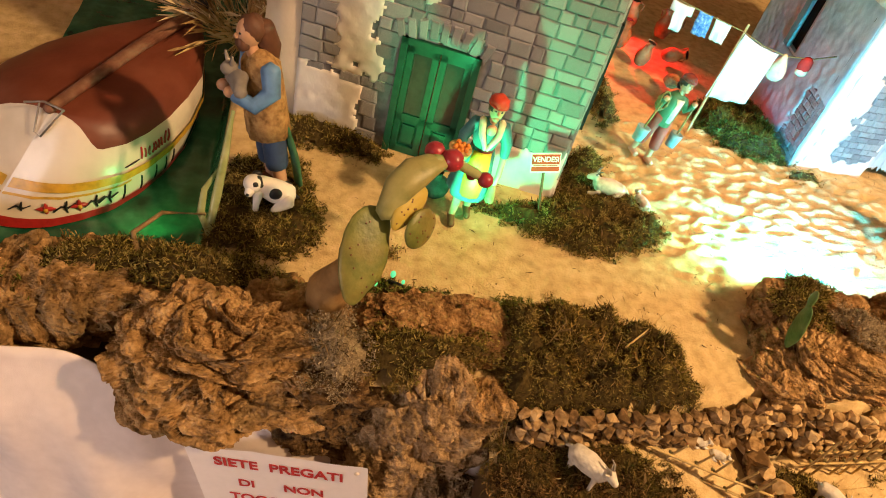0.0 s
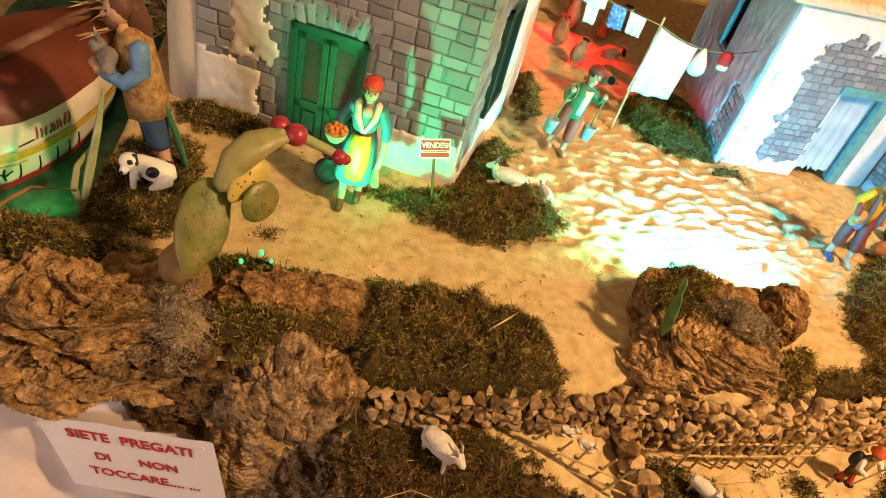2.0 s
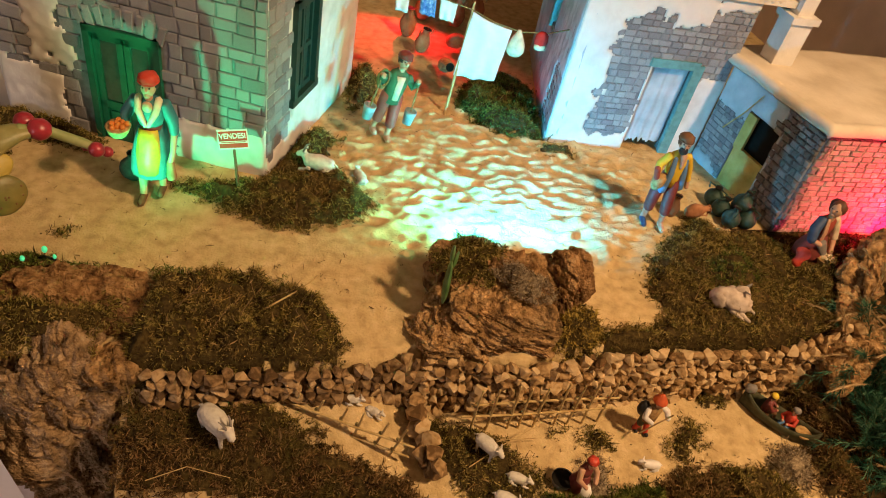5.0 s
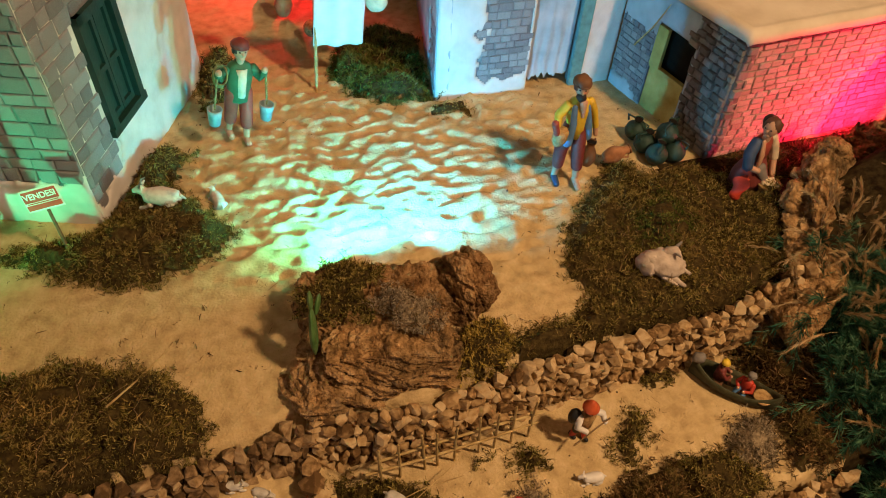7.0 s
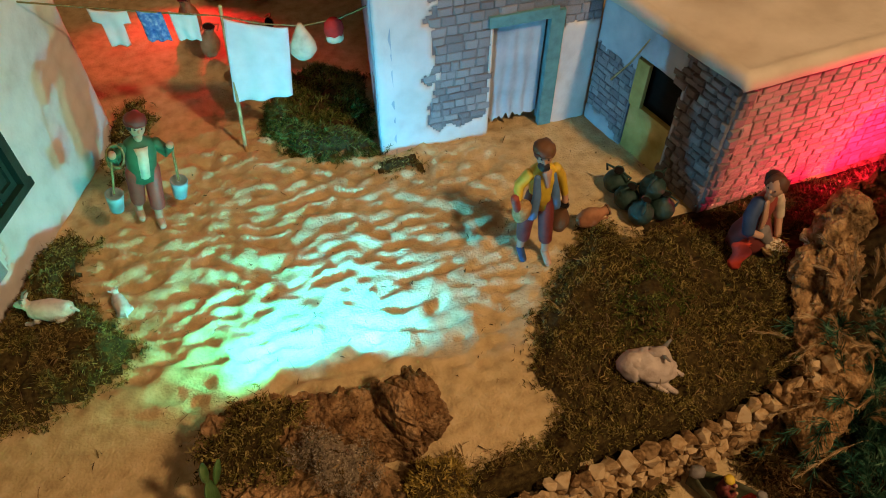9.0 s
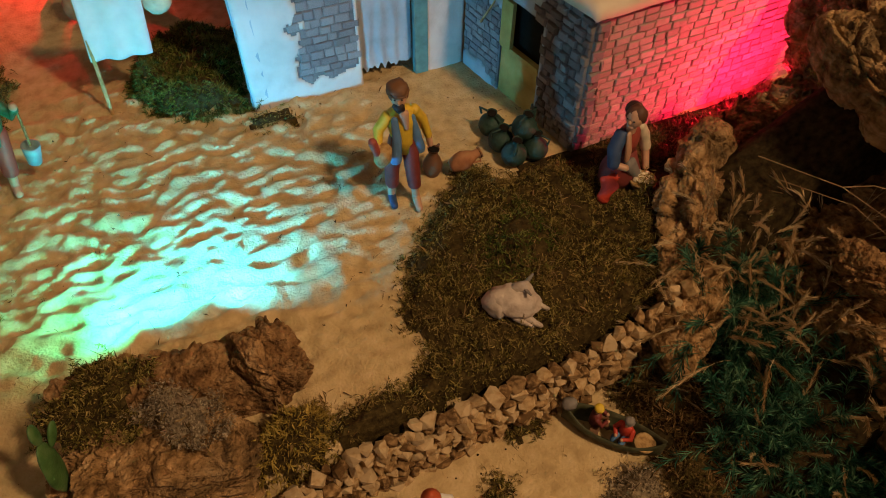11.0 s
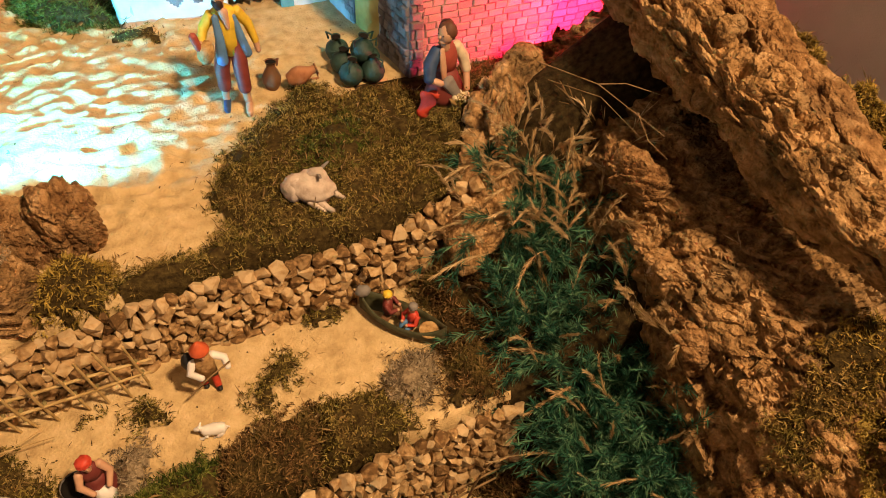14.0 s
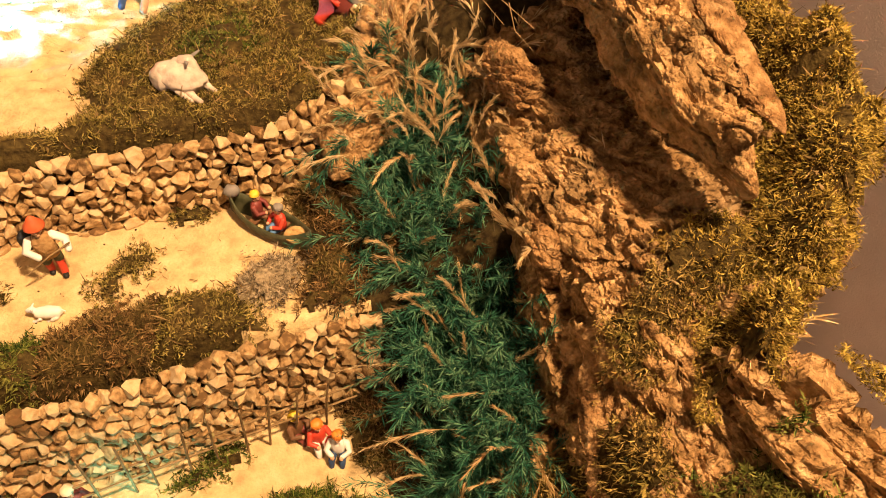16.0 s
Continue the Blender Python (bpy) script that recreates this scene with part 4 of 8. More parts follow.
def house_a():
    """The corner house with the green double door."""
    h = empty("model_house", pose(0.66, 1.40, 0), "grey stone and white plaster model house with green double door", "model house")
    P, Q = (0.448, 1.371), (0.853, 1.232)
    fr = face_matrix(P, Q)
    L = math.hypot(Q[0] - P[0], Q[1] - P[1])
    top = 0.42
    b = Build()
    wall_with_hole(b, fr, L, top, 0.02, [(0.155, 0.262, -0.03, 0.188)])
    b.thing("front_wall", PLASTER_GREY, h, smooth=False)
    sd = fr @ Matrix.Translation((L, 0, 0)) @ Matrix.Rotation(radians(84), 4, "Z")
    SL = 0.365
    b = Build()
    wall_with_hole(b, sd, SL, top, 0.02, [(0.09, 0.165, 0.10, 0.255)])
    b.thing("side_wall", PLASTER, h, smooth=False)
    b = Build()
    wall_with_hole(b, face_matrix((P[0] + 0.14, P[1] + 0.37), P), 0.39, top, 0.02, [])
    b.box((L / 2, 0.19, top + 0.006), (L + 0.01, 0.42, 0.012), 0, fr)
    b.thing("back_and_roof", PLASTER, h, smooth=False)
    # stone to the right of and round the door, plaster to the left of it
    def plastered(u, v):
        r = ragged(u, v, 1.0, 1.0)
        if 0.15 < u < 0.267 and v < 0.195:
            return False
        low = u + r < 0.105 - 0.25 * max(0.0, v - 0.05) and v + r < 0.105
        up = 0.045 + r < u < 0.12 + r - 0.25 * (v - 0.18) and v + r > 0.115
        up2 = v + r > 0.235 + 0.35 * (u - 0.1) and u < 0.30
        corner = 0.285 < u + r and v + r < 0.075
        return low or up or up2 or corner
    plaster_coat(h, fr, 0, L, -0.01, top, plastered, PLASTER)
    courses(h, fr, BLOCKS, "stone_block", 0.0, L, 0.0, 0.33, 0.021, 0.030, 5, lambda u, v: not plastered(u, v) and not (0.145 < u < 0.272 and v < 0.198))
    # the arch of upright stones over the door
    for i in range(9):
        a = -0.5 + i / 8
        ob = new("stone_block", BLOCKS[i % 6])
        attach(ob, h)
        ob.matrix_basis = fr @ pose(0.208 + a * 0.125, -0.0012, 0.215 - 0.05 * a * a, 0, a * 34, 0) @ Matrix.Diagonal((0.012, 0.004, 0.030, 1))
    # the side wall: stone near the corner, plaster beyond
    def bare(u, v):
        r = ragged(u, v, 1.2, 4.0)
        return u + r < 0.085 + 0.30 * max(0.0, v - 0.08) and v + r > 0.035
    window = lambda u, v: 0.082 < u < 0.173 and 0.095 < v < 0.262
    plaster_coat(h, sd, 0, SL, -0.01, top, lambda u, v: not bare(u, v) and not window(u, v), PLASTER)
    courses(h, sd, BLOCKS, "stone_block", 0.0, 0.2, 0.0, 0.36, 0.021, 0.030, 7, lambda u, v: bare(u, v) and not window(u, v))
    # the double door, set back in its opening
    d = Build()
    for a, c, e, f in ((0.150, 0.160, 0, 0.195), (0.257, 0.267, 0, 0.195), (0.150, 0.267, 0.185, 0.195)):
        d.box(((a + c) / 2, -0.001, (e + f) / 2), (c - a, 0.014, f - e), 0, fr)
    frame_part = d.thing("door_frame", GREEN_PAINT, h, smooth=False)
    for s in (0, 1):
        d = Build()
        u0 = 0.160 + s * 0.0487
        d.box((u0 + 0.0243, 0.006, 0.0925), (0.047, 0.006, 0.185), 0, fr)
        for a, c, e, f in ((0, 0.010, 0, 0.185), (0.037, 0.047, 0, 0.185), (0, 0.047, 0.172, 0.185), (0, 0.047, 0.0, 0.012), (0, 0.047, 0.058, 0.070)):
            d.box((u0 + 0.0008 + (a + c) / 2, 0.001, (e + f) / 2), (c - a, 0.006, f - e), 0, fr)
        d.box((u0 + 0.0243, 0.0015, 0.035), (0.019, 0.004, 0.032), 0, fr)
        leaf = d.thing("door_leaf", GREEN_PAINT, h, smooth=False)
        g = Build()
        g.box((u0 + 0.0243, 0.0022, 0.121), (0.0265, 0.003, 0.100), 0, fr)
        g.thing("pane", DOOR_GLASS, leaf, smooth=False)
    # the shuttered window of the side wall
    d = Build()
    for a, c, e, f in ((0.082, 0.094, 0.092, 0.264), (0.161, 0.173, 0.092, 0.264), (0.082, 0.173, 0.252, 0.264), (0.078, 0.177, 0.088, 0.100)):
        d.box(((a + c) / 2, -0.003, (e + f) / 2), (c - a, 0.012, f - e), 0, sd)
    win = d.thing("window", DARK_GREEN, h, smooth=False)
    for s in (0, 1):
        d = Build()
        u0 = 0.0945 + s * 0.0335
        d.box((u0 + 0.0162, 0.006, 0.176), (0.032, 0.004, 0.151), 0, sd)
        for a, c, e, f in ((0.0, 0.006, 0.100, 0.252), (0.026, 0.032, 0.100, 0.252), (0.006, 0.026, 0.100, 0.110), (0.006, 0.026, 0.242, 0.252), (0.006, 0.026, 0.170, 0.178)):
            d.box((u0 + (a + c) / 2, 0.002, (e + f) / 2), (c - a, 0.005, f - e), 0, sd)
        d.thing("shutter", DARK_GREEN, win, smooth=False)
    # the rounded white buttress at the house's far corner
    b = Build()
    b.loft([((0.455, 1.43, z), r, r, (0, 0, 1)) for z, r in ((-0.01, 0.062), (0.10, 0.060), (0.2, 0.055), (0.25, 0.045), (0.275, 0.025), (0.28, 0.004))], 28, 0, True, 0.06, 2.0)
    b.thing("buttress", ROOF, h)


house_a()


def house_b():
    """The white house with the curtained doorway."""
    h = empty("model_house", pose(1.54, 1.55, 0), "white plastered model house with bare stone patches and a curtained doorway", "model house")
    P, Q = (1.378, 1.395), (1.697, 1.386)
    fr = face_matrix(P, Q)
    L = 0.319
    top = 0.325
    hole = (0.160, 0.247, -0.03, 0.186)
    b = Build()
    wall_with_hole(b, fr, L, top, 0.022, [hole])
    b.thing("front_wall", PLASTER_GREY, h, smooth=False)
    back = (1.455, 1.80)
    lf = face_matrix(back, P)
    LL = math.hypot(back[0] - P[0], back[1] - P[1])
    b = Build()
    wall_with_hole(b, lf, LL, top, 0.022, [(0.16, 0.21, 0.14, 0.27)])
    b.thing("side_wall", PLASTER_BLUE, h, smooth=False)
    b = Build()
    b.box((L / 2 + 0.03, 0.20, top + 0.005), (L + 0.10, 0.42, 0.012), 0, fr)
    b.thing("roof", ROOF, h, smooth=False)
    b = Build()
    for i in range(26):
        b.ball(fr @ Vector((-0.02 + i * 0.0145, 0.0, top + 0.008)), (0.012, 0.012, 0.009), 0, 8, None, 0.3, i)
    b.thing("roof_edge", ROOF, h)

    def bare(u, v):
        r = ragged(u, v, 1.0, 8.0)
        if hole[0] - 0.004 < u < hole[1] + 0.004 and v < hole[3] + 0.004:
            return False
        left = 0.075 - 0.12 * max(0, 0.10 - v) < u + r and u < 0.17 and 0.03 + 0.2 * abs(u - 0.12) < v + r < 0.29 - 0.25 * (0.17 - u)
        over = 0.15 < u < 0.34 and v + r > 0.17 and v + r < 0.215 + 0.42 * (u - 0.10)
        right = u > 0.24 and 0.205 < v + r < 0.30 and v > 0.13
        return left or over or (right and v + r > 0.14 + (u - 0.25) * 0.5)
    nothole = lambda u, v: not (hole[0] < u < hole[1] and v < hole[3])
    plaster_coat(h, fr, 0, L, -0.01, top, lambda u, v: not bare(u, v) and nothole(u, v), PLASTER)
    courses(h, fr, BLOCKS, "stone_block", 0.03, L, 0.0, 0.30, 0.0125, 0.019, 11, bare, 0.0025)
    bare2 = lambda u, v: u > LL - 0.085 + ragged(u, v, 1.2, 3.0) - 0.1 * (0.1 - v) and v + ragged(u, v, 1, 5.0) < 0.135 and u < LL - 0.004
    plaster_coat(h, lf, 0, LL, -0.01, top, lambda u, v: not bare2(u, v) and not (0.155 < u < 0.215 and 0.135 < v < 0.275), PLASTER_BLUE)
    courses(h, lf, BLOCKS, "stone_block", LL - 0.12, LL, 0.0, 0.16, 0.0125, 0.018, 12, bare2, 0.0025)
    # doorway: teal jamb and lintel, shade painted behind, a pale curtain with a frayed hem
    d = Build()
    d.box((0.252, -0.001, 0.094), (0.020, 0.010, 0.200), 0, fr)
    d.box((0.203, -0.001, 0.192), (0.098, 0.010, 0.016), 0, fr)
    d.thing("door_jamb", TEAL_PAINT, h, smooth=False)
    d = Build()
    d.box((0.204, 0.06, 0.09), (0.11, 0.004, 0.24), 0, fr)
    d.thing("shade_sheet", PAINTED_SHADE, h, smooth=False)
    V, F = [], []
    n, m = 40, 30
    for i in range(n):
        for j in range(m):
            u, k = i / (n - 1), j / (m - 1)
            y = 0.010 + 0.0016 * math.sin(u * 26 + 2 * noise.noise(Vector((u * 4, k * 3, 0)))) * (0.4 + 0.6 * k)
            hem = 0.010 * noise.noise(Vector((u * 14, 0, 4))) if j == m - 1 else 0
            V.append(tuple(fr @ Vector((0.163 + 0.079 * u, y, 0.186 - (0.168 + hem) * k))))
    for i in range(n - 1):
        for j in range(m - 1):
            a = i * m + j
            F.append((a, a + 1, a + m + 1, a + m))
    ob = new("curtain", quick_mesh("curtain", V, F, PLASTER_BLUE, True))
    attach(ob, h)
    ob["label"] = "stiff pale blue-grey cloth curtain"
    # side window with a teal shutter, the shade behind it a painted panel
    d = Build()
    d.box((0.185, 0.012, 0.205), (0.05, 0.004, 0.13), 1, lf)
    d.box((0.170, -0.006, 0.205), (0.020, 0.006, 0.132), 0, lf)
    d.thing("window", [TEAL_PAINT, PAINTED_SHADE], h, smooth=False)


house_b()


def house_c():
    """The low brick house with the half-open yellow door."""
    h = empty("model_house", pose(1.9, 1.25, 0), "low pale brick model house with cream roof and yellow door", "model house")
    top = 0.205
    P, Q = (1.700, 1.384), (1.752, 1.147)
    lf = face_matrix(P, Q)
    LL = math.hypot(P[0] - Q[0], P[1] - Q[1])
    door = (0.080, 0.160, -0.03, 0.155)
    b = Build()
    wall_with_hole(b, lf, LL, top, 0.022, [door])
    b.thing("side_wall", PLASTER_GREY, h, smooth=False)
    R = (2.16, 1.167)
    fr = face_matrix(Q, R)
    L = math.hypot(R[0] - Q[0], R[1] - Q[1])
    b = Build()
    wall_with_hole(b, fr, L, top, 0.022, [])
    b.thing("front_wall", PLASTER_GREY, h, smooth=False)
    courses(h, fr, BRICKS, "brick", 0.012, L, 0.0, top, 0.0105, 0.021, 21, None, 0.0026, 0.0013, 0.22)
    courses(h, fr, BLOCKS_BROWN, "stone_block", 0.0, 0.02, 0.0, top, 0.014, 0.02, 22, None, 0.005)

    def bare(u, v):
        return u + ragged(u, v, 1.0, 2.0) > 0.155 and not (door[0] - 0.004 < u < door[1] + 0.004 and v < door[3] + 0.004)
    courses(h, lf, BLOCKS_BROWN, "stone_block", 0.10, LL, 0.0, top, 0.012, 0.017, 23, bare, 0.005)
    bare_blue = lambda u, v: u < 0.08 and (0.015 < v + ragged(u, v, 1, 6.0) < 0.13)
    courses(h, lf, BLOCKS, "stone_block", 0.0, 0.078, 0.0, 0.2, 0.0115, 0.016, 24, bare_blue, 0.0022)
    plaster_coat(h, lf, 0, LL, -0.01, top, lambda u, v: not bare(u, v) and not bare_blue(u, v) and not (door[0] < u < door[1] and v < door[3]), PLASTER_BLUE)
    # roof: a slab with a rounded, uneven rim
    n, m = 60, 40
    V, F = [], []
    for i in range(n):
        for j in range(m):
            u, v = i / (n - 1), j / (m - 1)
            x = -0.012 + 0.44 * u
            y = -0.012 + 0.30 * v
            e = min(u * 0.44, v * 0.30, 0.03)
            z = top + 0.004 + 0.016 * math.sqrt(max(0.0, min(1.0, e / 0.015))) + 0.004 * noise.noise(Vector((x * 14, y * 14, 1))) + 0.004 * (e < 0.022)
            V.append(tuple(fr @ Vector((x - 0.22 * v * 0.9 * 0.30, y, z))))
    for i in range(n - 1):
        for j in range(m - 1):
            a = i * m + j
            F.append((a, a + m, a + m + 1, a + 1))
    ob = new("roof", quick_mesh("roof", V, F, ROOF, True))
    attach(ob, h)
    mod = ob.modifiers.new("thickness", "SOLIDIFY")
    mod.thickness, mod.offset = 0.016, -1
    # chimney
    b = Build()
    b.box((0.0, 0, 0.045), (0.045, 0.04, 0.09), 0, fr @ pose(0.03, 0.23, top + 0.01))
    b.box((0.0, 0, 0.095), (0.058, 0.052, 0.012), 0, fr @ pose(0.03, 0.23, top + 0.01))
    b.box((0.0, 0, 0.115), (0.03, 0.03, 0.04), 0, fr @ pose(0.03, 0.23, top + 0.01))
    b.thing("chimney", PLASTER, h, smooth=False)
    # yellow stable door: lower leaf shut, upper leaf ajar, shade behind as a dark sheet
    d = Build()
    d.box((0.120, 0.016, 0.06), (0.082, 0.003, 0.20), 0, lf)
    d.thing("shade_sheet", PAINTED_SHADE, h, smooth=False)
    d = Build()
    d.box((0.120, 0.005, 0.040), (0.078, 0.006, 0.085), 0, lf)
    d.box((0.120, 0.001, 0.080), (0.078, 0.004, 0.006), 0, lf)
    d.thing("lower_door", YELLOW_WOOD, h, smooth=False)
    d = Build()
    d.box((0.092, 0.000, 0.117), (0.022, 0.006, 0.070), 0, lf @ pose(0, 0, 0))
    d.thing("upper_door", YELLOW_WOOD, h, smooth=False)


house_c()

# ---- more moss, lichen and loose growth ----
def growth(poly, rise, material, seed, label, density=11000, length=0.008, blades=4, zfun=None, lump=0.35, width=0.0011, round_at=0.03):
    return moss_patch("moss_patch", poly, rise, material, seed, density, length, label, LICHEN_BED if material is MOSS_GREY else None, lump, blades, zfun, width, round_at)


def blob(cx, cy, rx, ry, turn=0.0, n=14, seed=0):
    rng = random.Random(seed)
    out = []
    for i in range(n):
        a = 2 * math.pi * i / n
        k = rng.uniform(0.78, 1.18)
        x, y = rx * k * math.cos(a), ry * k * math.sin(a)
        c, s = math.cos(radians(turn)), math.sin(radians(turn))
        out.append((cx + x * c - y * s, cy + x * s + y * c))
    return out


GREEN_BROWN = "patch of green and brown dried moss on the ground"
growth([(1.22, 1.48), (1.255, 1.425), (1.30, 1.40), (1.375, 1.392), (1.372, 1.43), (1.40, 1.58), (1.33, 1.62), (1.24, 1.58)], 0.030, MOSS_GREEN, 11, "deep green moss against the white house's side", 11000, 0.012)
growth(blob(1.03, 1.55, 0.035, 0.085, -10, 14, 3), 0.03, MOSS, 12, "mound of dark moss at the stone house's back corner", 10000, 0.010)
growth(blob(1.40, 1.36, 0.045, 0.022, -10, 12, 4), 0.006, MOSS, 13, "thin scatter of moss beside the white house", 4500, 0.007)
growth([(0.40, 1.36), (0.44, 1.30), (0.50, 1.29), (0.57, 1.27), (0.60, 1.30), (0.56, 1.33), (0.48, 1.37)], 0.024, MOSS, 14, "mound of dark moss along the stone house's foot")
growth([(0.335, 1.07), (0.40, 1.04), (0.48, 1.06), (0.50, 1.12), (0.485, 1.19), (0.47, 1.25), (0.42, 1.28), (0.37, 1.24), (0.345, 1.16)], 0.016, MOSS, 15, "dark moss round the shepherd's feet")
growth([(0.49, 0.985), (0.60, 0.965), (0.70, 0.96), (0.70, 0.99), (0.63, 1.01), (0.56, 1.035), (0.50, 1.02)], 0.014, MOSS_GREEN, 16, "moss behind the cork ledge lit green", 9000, 0.009)
growth(blob(0.585, 1.072, 0.014, 0.010, 0, 10, 6), 0.010, MOSS, 17, "small dark tuft of moss on the sand", 12000)
growth(blob(0.735, 1.195, 0.03, 0.018, 20, 12, 7), 0.014, MOSS, 18, "small dark moss at the stone house's foot")
growth([(0.695, 0.835), (0.75, 0.832), (0.84, 0.825), (0.95, 0.775), (1.05, 0.735), (1.07, 0.695), (0.95, 0.705), (0.80, 0.728), (0.695, 0.74)], 0.014, MOSS_BROWN, 19, "brown and green brushwood moss on the lower bank", 12000, 0.011)
growth([(0.80, 0.83), (0.86, 0.835), (0.93, 0.80), (0.88, 0.79), (0.80, 0.80)], 0.02, MOSS, 20, GREEN_BROWN)
growth([(1.08, 0.83), (1.15, 0.815), (1.20, 0.78), (1.23, 0.73), (1.22, 0.69), (1.12, 0.70), (1.085, 0.75)], 0.010, MOSS, 21, "thin brown moss where the sheep stand", 9000)
growth([(1.425, 0.752), (1.44, 0.79), (1.47, 0.822), (1.50, 0.80), (1.475, 0.765), (1.445, 0.735)], 0.014, MOSS, 22, GREEN_BROWN)
growth(blob(1.325, 0.785, 0.022, 0.022, 0, 12, 9), 0.018, MOSS, 23, "small dark bush of moss on the sand")
growth(blob(1.262, 0.797, 0.013, 0.011, 0, 10, 10), 0.012, MOSS, 24, "small dark bush of moss on the sand")
growth(blob(1.306, 0.748, 0.012, 0.010, 0, 10, 11), 0.012, MOSS, 25, "small dark bush of moss on the sand")
growth([(1.20, 0.655), (1.345, 0.632), (1.385, 0.64), (1.40, 0.705), (1.35, 0.715), (1.30, 0.70), (1.22, 0.71)], 0.024, MOSS_GREEN, 26, "bright green strip of moss above the lower wall", 12000, 0.010)
growth([(1.36, 0.630), (1.45, 0.630), (1.49, 0.638), (1.50, 0.735), (1.44, 0.730), (1.38, 0.712)], 0.022, MOSS_BROWN, 27, "reddish-brown brushwood moss above the lower wall", 12000, 0.011)
growth([(1.47, 0.634), (1.56, 0.650), (1.60, 0.665), (1.58, 0.735), (1.49, 0.735)], 0.022, MOSS, 28, GREEN_BROWN)
growth([(1.56, 0.70), (1.62, 0.69), (1.645, 0.72), (1.65, 0.755), (1.617, 0.768), (1.575, 0.75)], 0.020, MOSS_GREY, 29, "pale grey-brown lichen cushion on the sand", 13000, 0.008)
growth([(1.62, 0.67), (1.70, 0.67), (1.72, 0.72), (1.70, 0.77), (1.65, 0.76), (1.64, 0.71)], 0.022, MOSS_BROWN, 30, "brown brushwood moss beside the reeds", 11000, 0.011)
growth(blob(1.532, 0.852, 0.030, 0.022, 0, 12, 12), 0.016, MOSS, 31, "thin brown moss at the stone wall's foot", 7000, 0.010)
growth(blob(1.30, 0.72, 0.028, 0.036, 0, 12, 13), 0.020, MOSS_GREY, 32, "pale grey lichen cushion beside the kneeling figure", 13000, 0.007)
growth(blob(1.51, 0.602, 0.05, 0.016, 14, 12, 14), 0.014, MOSS_GREEN, 33, "green tuft of moss on the lowest terrace", 10000, 0.012)
growth([(1.45, 0.48), (1.52, 0.545), (1.60, 0.56), (1.68, 0.52), (1.70, 0.45), (1.5, 0.42)], 0.022, MOSS_GREEN, 34, "green moss at the lowest terrace's rim", 9000, 0.012)
growth([(1.66, 0.66), (1.74, 0.66), (1.76, 0.56), (1.70, 0.53), (1.66, 0.58)], 0.02, MOSS_BROWN, 35, "brown brushwood beside the lowest terrace", 9000, 0.014)
growth([(1.235, 0.858), (1.30, 0.855), (1.335, 0.885), (1.325, 0.925), (1.285, 0.93), (1.245, 0.905)], 0.045, MOSS_YELLOW, 36, "yellow-green cushion of moss beside the big rock", 14000, 0.010)
growth([(1.648, 0.858), (1.70, 0.872), (1.77, 0.855), (1.80, 0.78), (1.77, 0.70), (1.72, 0.735), (1.69, 0.785), (1.655, 0.815)], 0.026, MOSS_BROWN, 60, "dark brushwood between the skiff and the reeds", 12000, 0.015, 4, None, 0.8)
over = lambda z: (lambda x, y: height(x, y) + z)
growth(blob(0.80, 0.925, 0.055, 0.050, 20, 16, 41), 0.014, MOSS_OCHRE, 70, "dry yellow-brown moss over the green bank", 9000, 0.010, 4, over(0.026), 0.9)
growth(blob(0.905, 0.885, 0.040, 0.040, 0, 16, 42), 0.012, MOSS_OCHRE, 71, "dry yellow-brown moss over the green bank", 7000, 0.010, 4, over(0.026), 0.9)
growth(blob(0.745, 0.975, 0.030, 0.020, 0, 12, 43), 0.012, MOSS_GREEN, 72, "fresh green tuft of moss at the bank's edge", 10000, 0.010, 4, over(0.014), 0.9)
growth(blob(1.60, 1.02, 0.070, 0.055, 20, 16, 44), 0.006, MOSS_GREEN, 73, "greener moss in the middle of the carpet", 6000, 0.009, 4, over(0.014), 0.9)
growth(blob(1.66, 0.94, 0.060, 0.040, 10, 16, 45), 0.006, MOSS_OCHRE, 74, "dry yellow-brown moss in the carpet", 5000, 0.010, 4, over(0.012), 0.9)
# growth that sits on the rocks
flat = lambda z, sx=0.0, sy=0.0, cx=0.0, cy=0.0: (lambda x, y: z + sx * (x - cx) + sy * (y - cy))
growth(blob(1.135, 0.968, 0.048, 0.040, 20, 14, 20), 0.016, MOSS, 37, "dark moss on top of the big rock", 14000, 0.009, 4, flat(0.070, 0, 0.2, 1.135, 0.968))
growth(blob(1.207, 0.925, 0.046, 0.026, -32, 16, 21), 0.026, MOSS_GREY, 38, "grey lichen cushion on top of the big rock", 36000, 0.004, 4, flat(0.068, 0, 0.1, 1.207, 0.925))
growth(blob(0.508, 0.882, 0.034, 0.044, -4, 16, 22), 0.026, MOSS_GREY, 39, "grey lichen cushion hanging over the cork rocks", 26000, 0.005, 4, flat(0.028, 0, 0.55, 0.505, 0.865))
growth(blob(0.60, 0.885, 0.085, 0.040, 0, 16, 23), 0.022, MOSS, 40, "dark moss on the reddish cork ledge", 12000, 0.009, 4, flat(0.024, 0, 0.30, 0.6, 0.90))
growth(blob(0.235, 1.02, 0.075, 0.035, 8, 16, 24), 0.016, MOSS, 41, "dark moss on the cork rocks", 12000, 0.009, 4, flat(0.012))
growth(blob(0.13, 0.98, 0.06, 0.03, 8, 16, 25), 0.016, MOSS_GREEN, 42, "moss on the cork rocks at the boat's end", 11000, 0.009, 4, flat(0.003))
growth(blob(0.36, 1.0, 0.10, 0.035, -8, 16, 26), 0.014, MOSS, 43, "moss behind the cork rocks", 11000, 0.009, 4, flat(0.028))
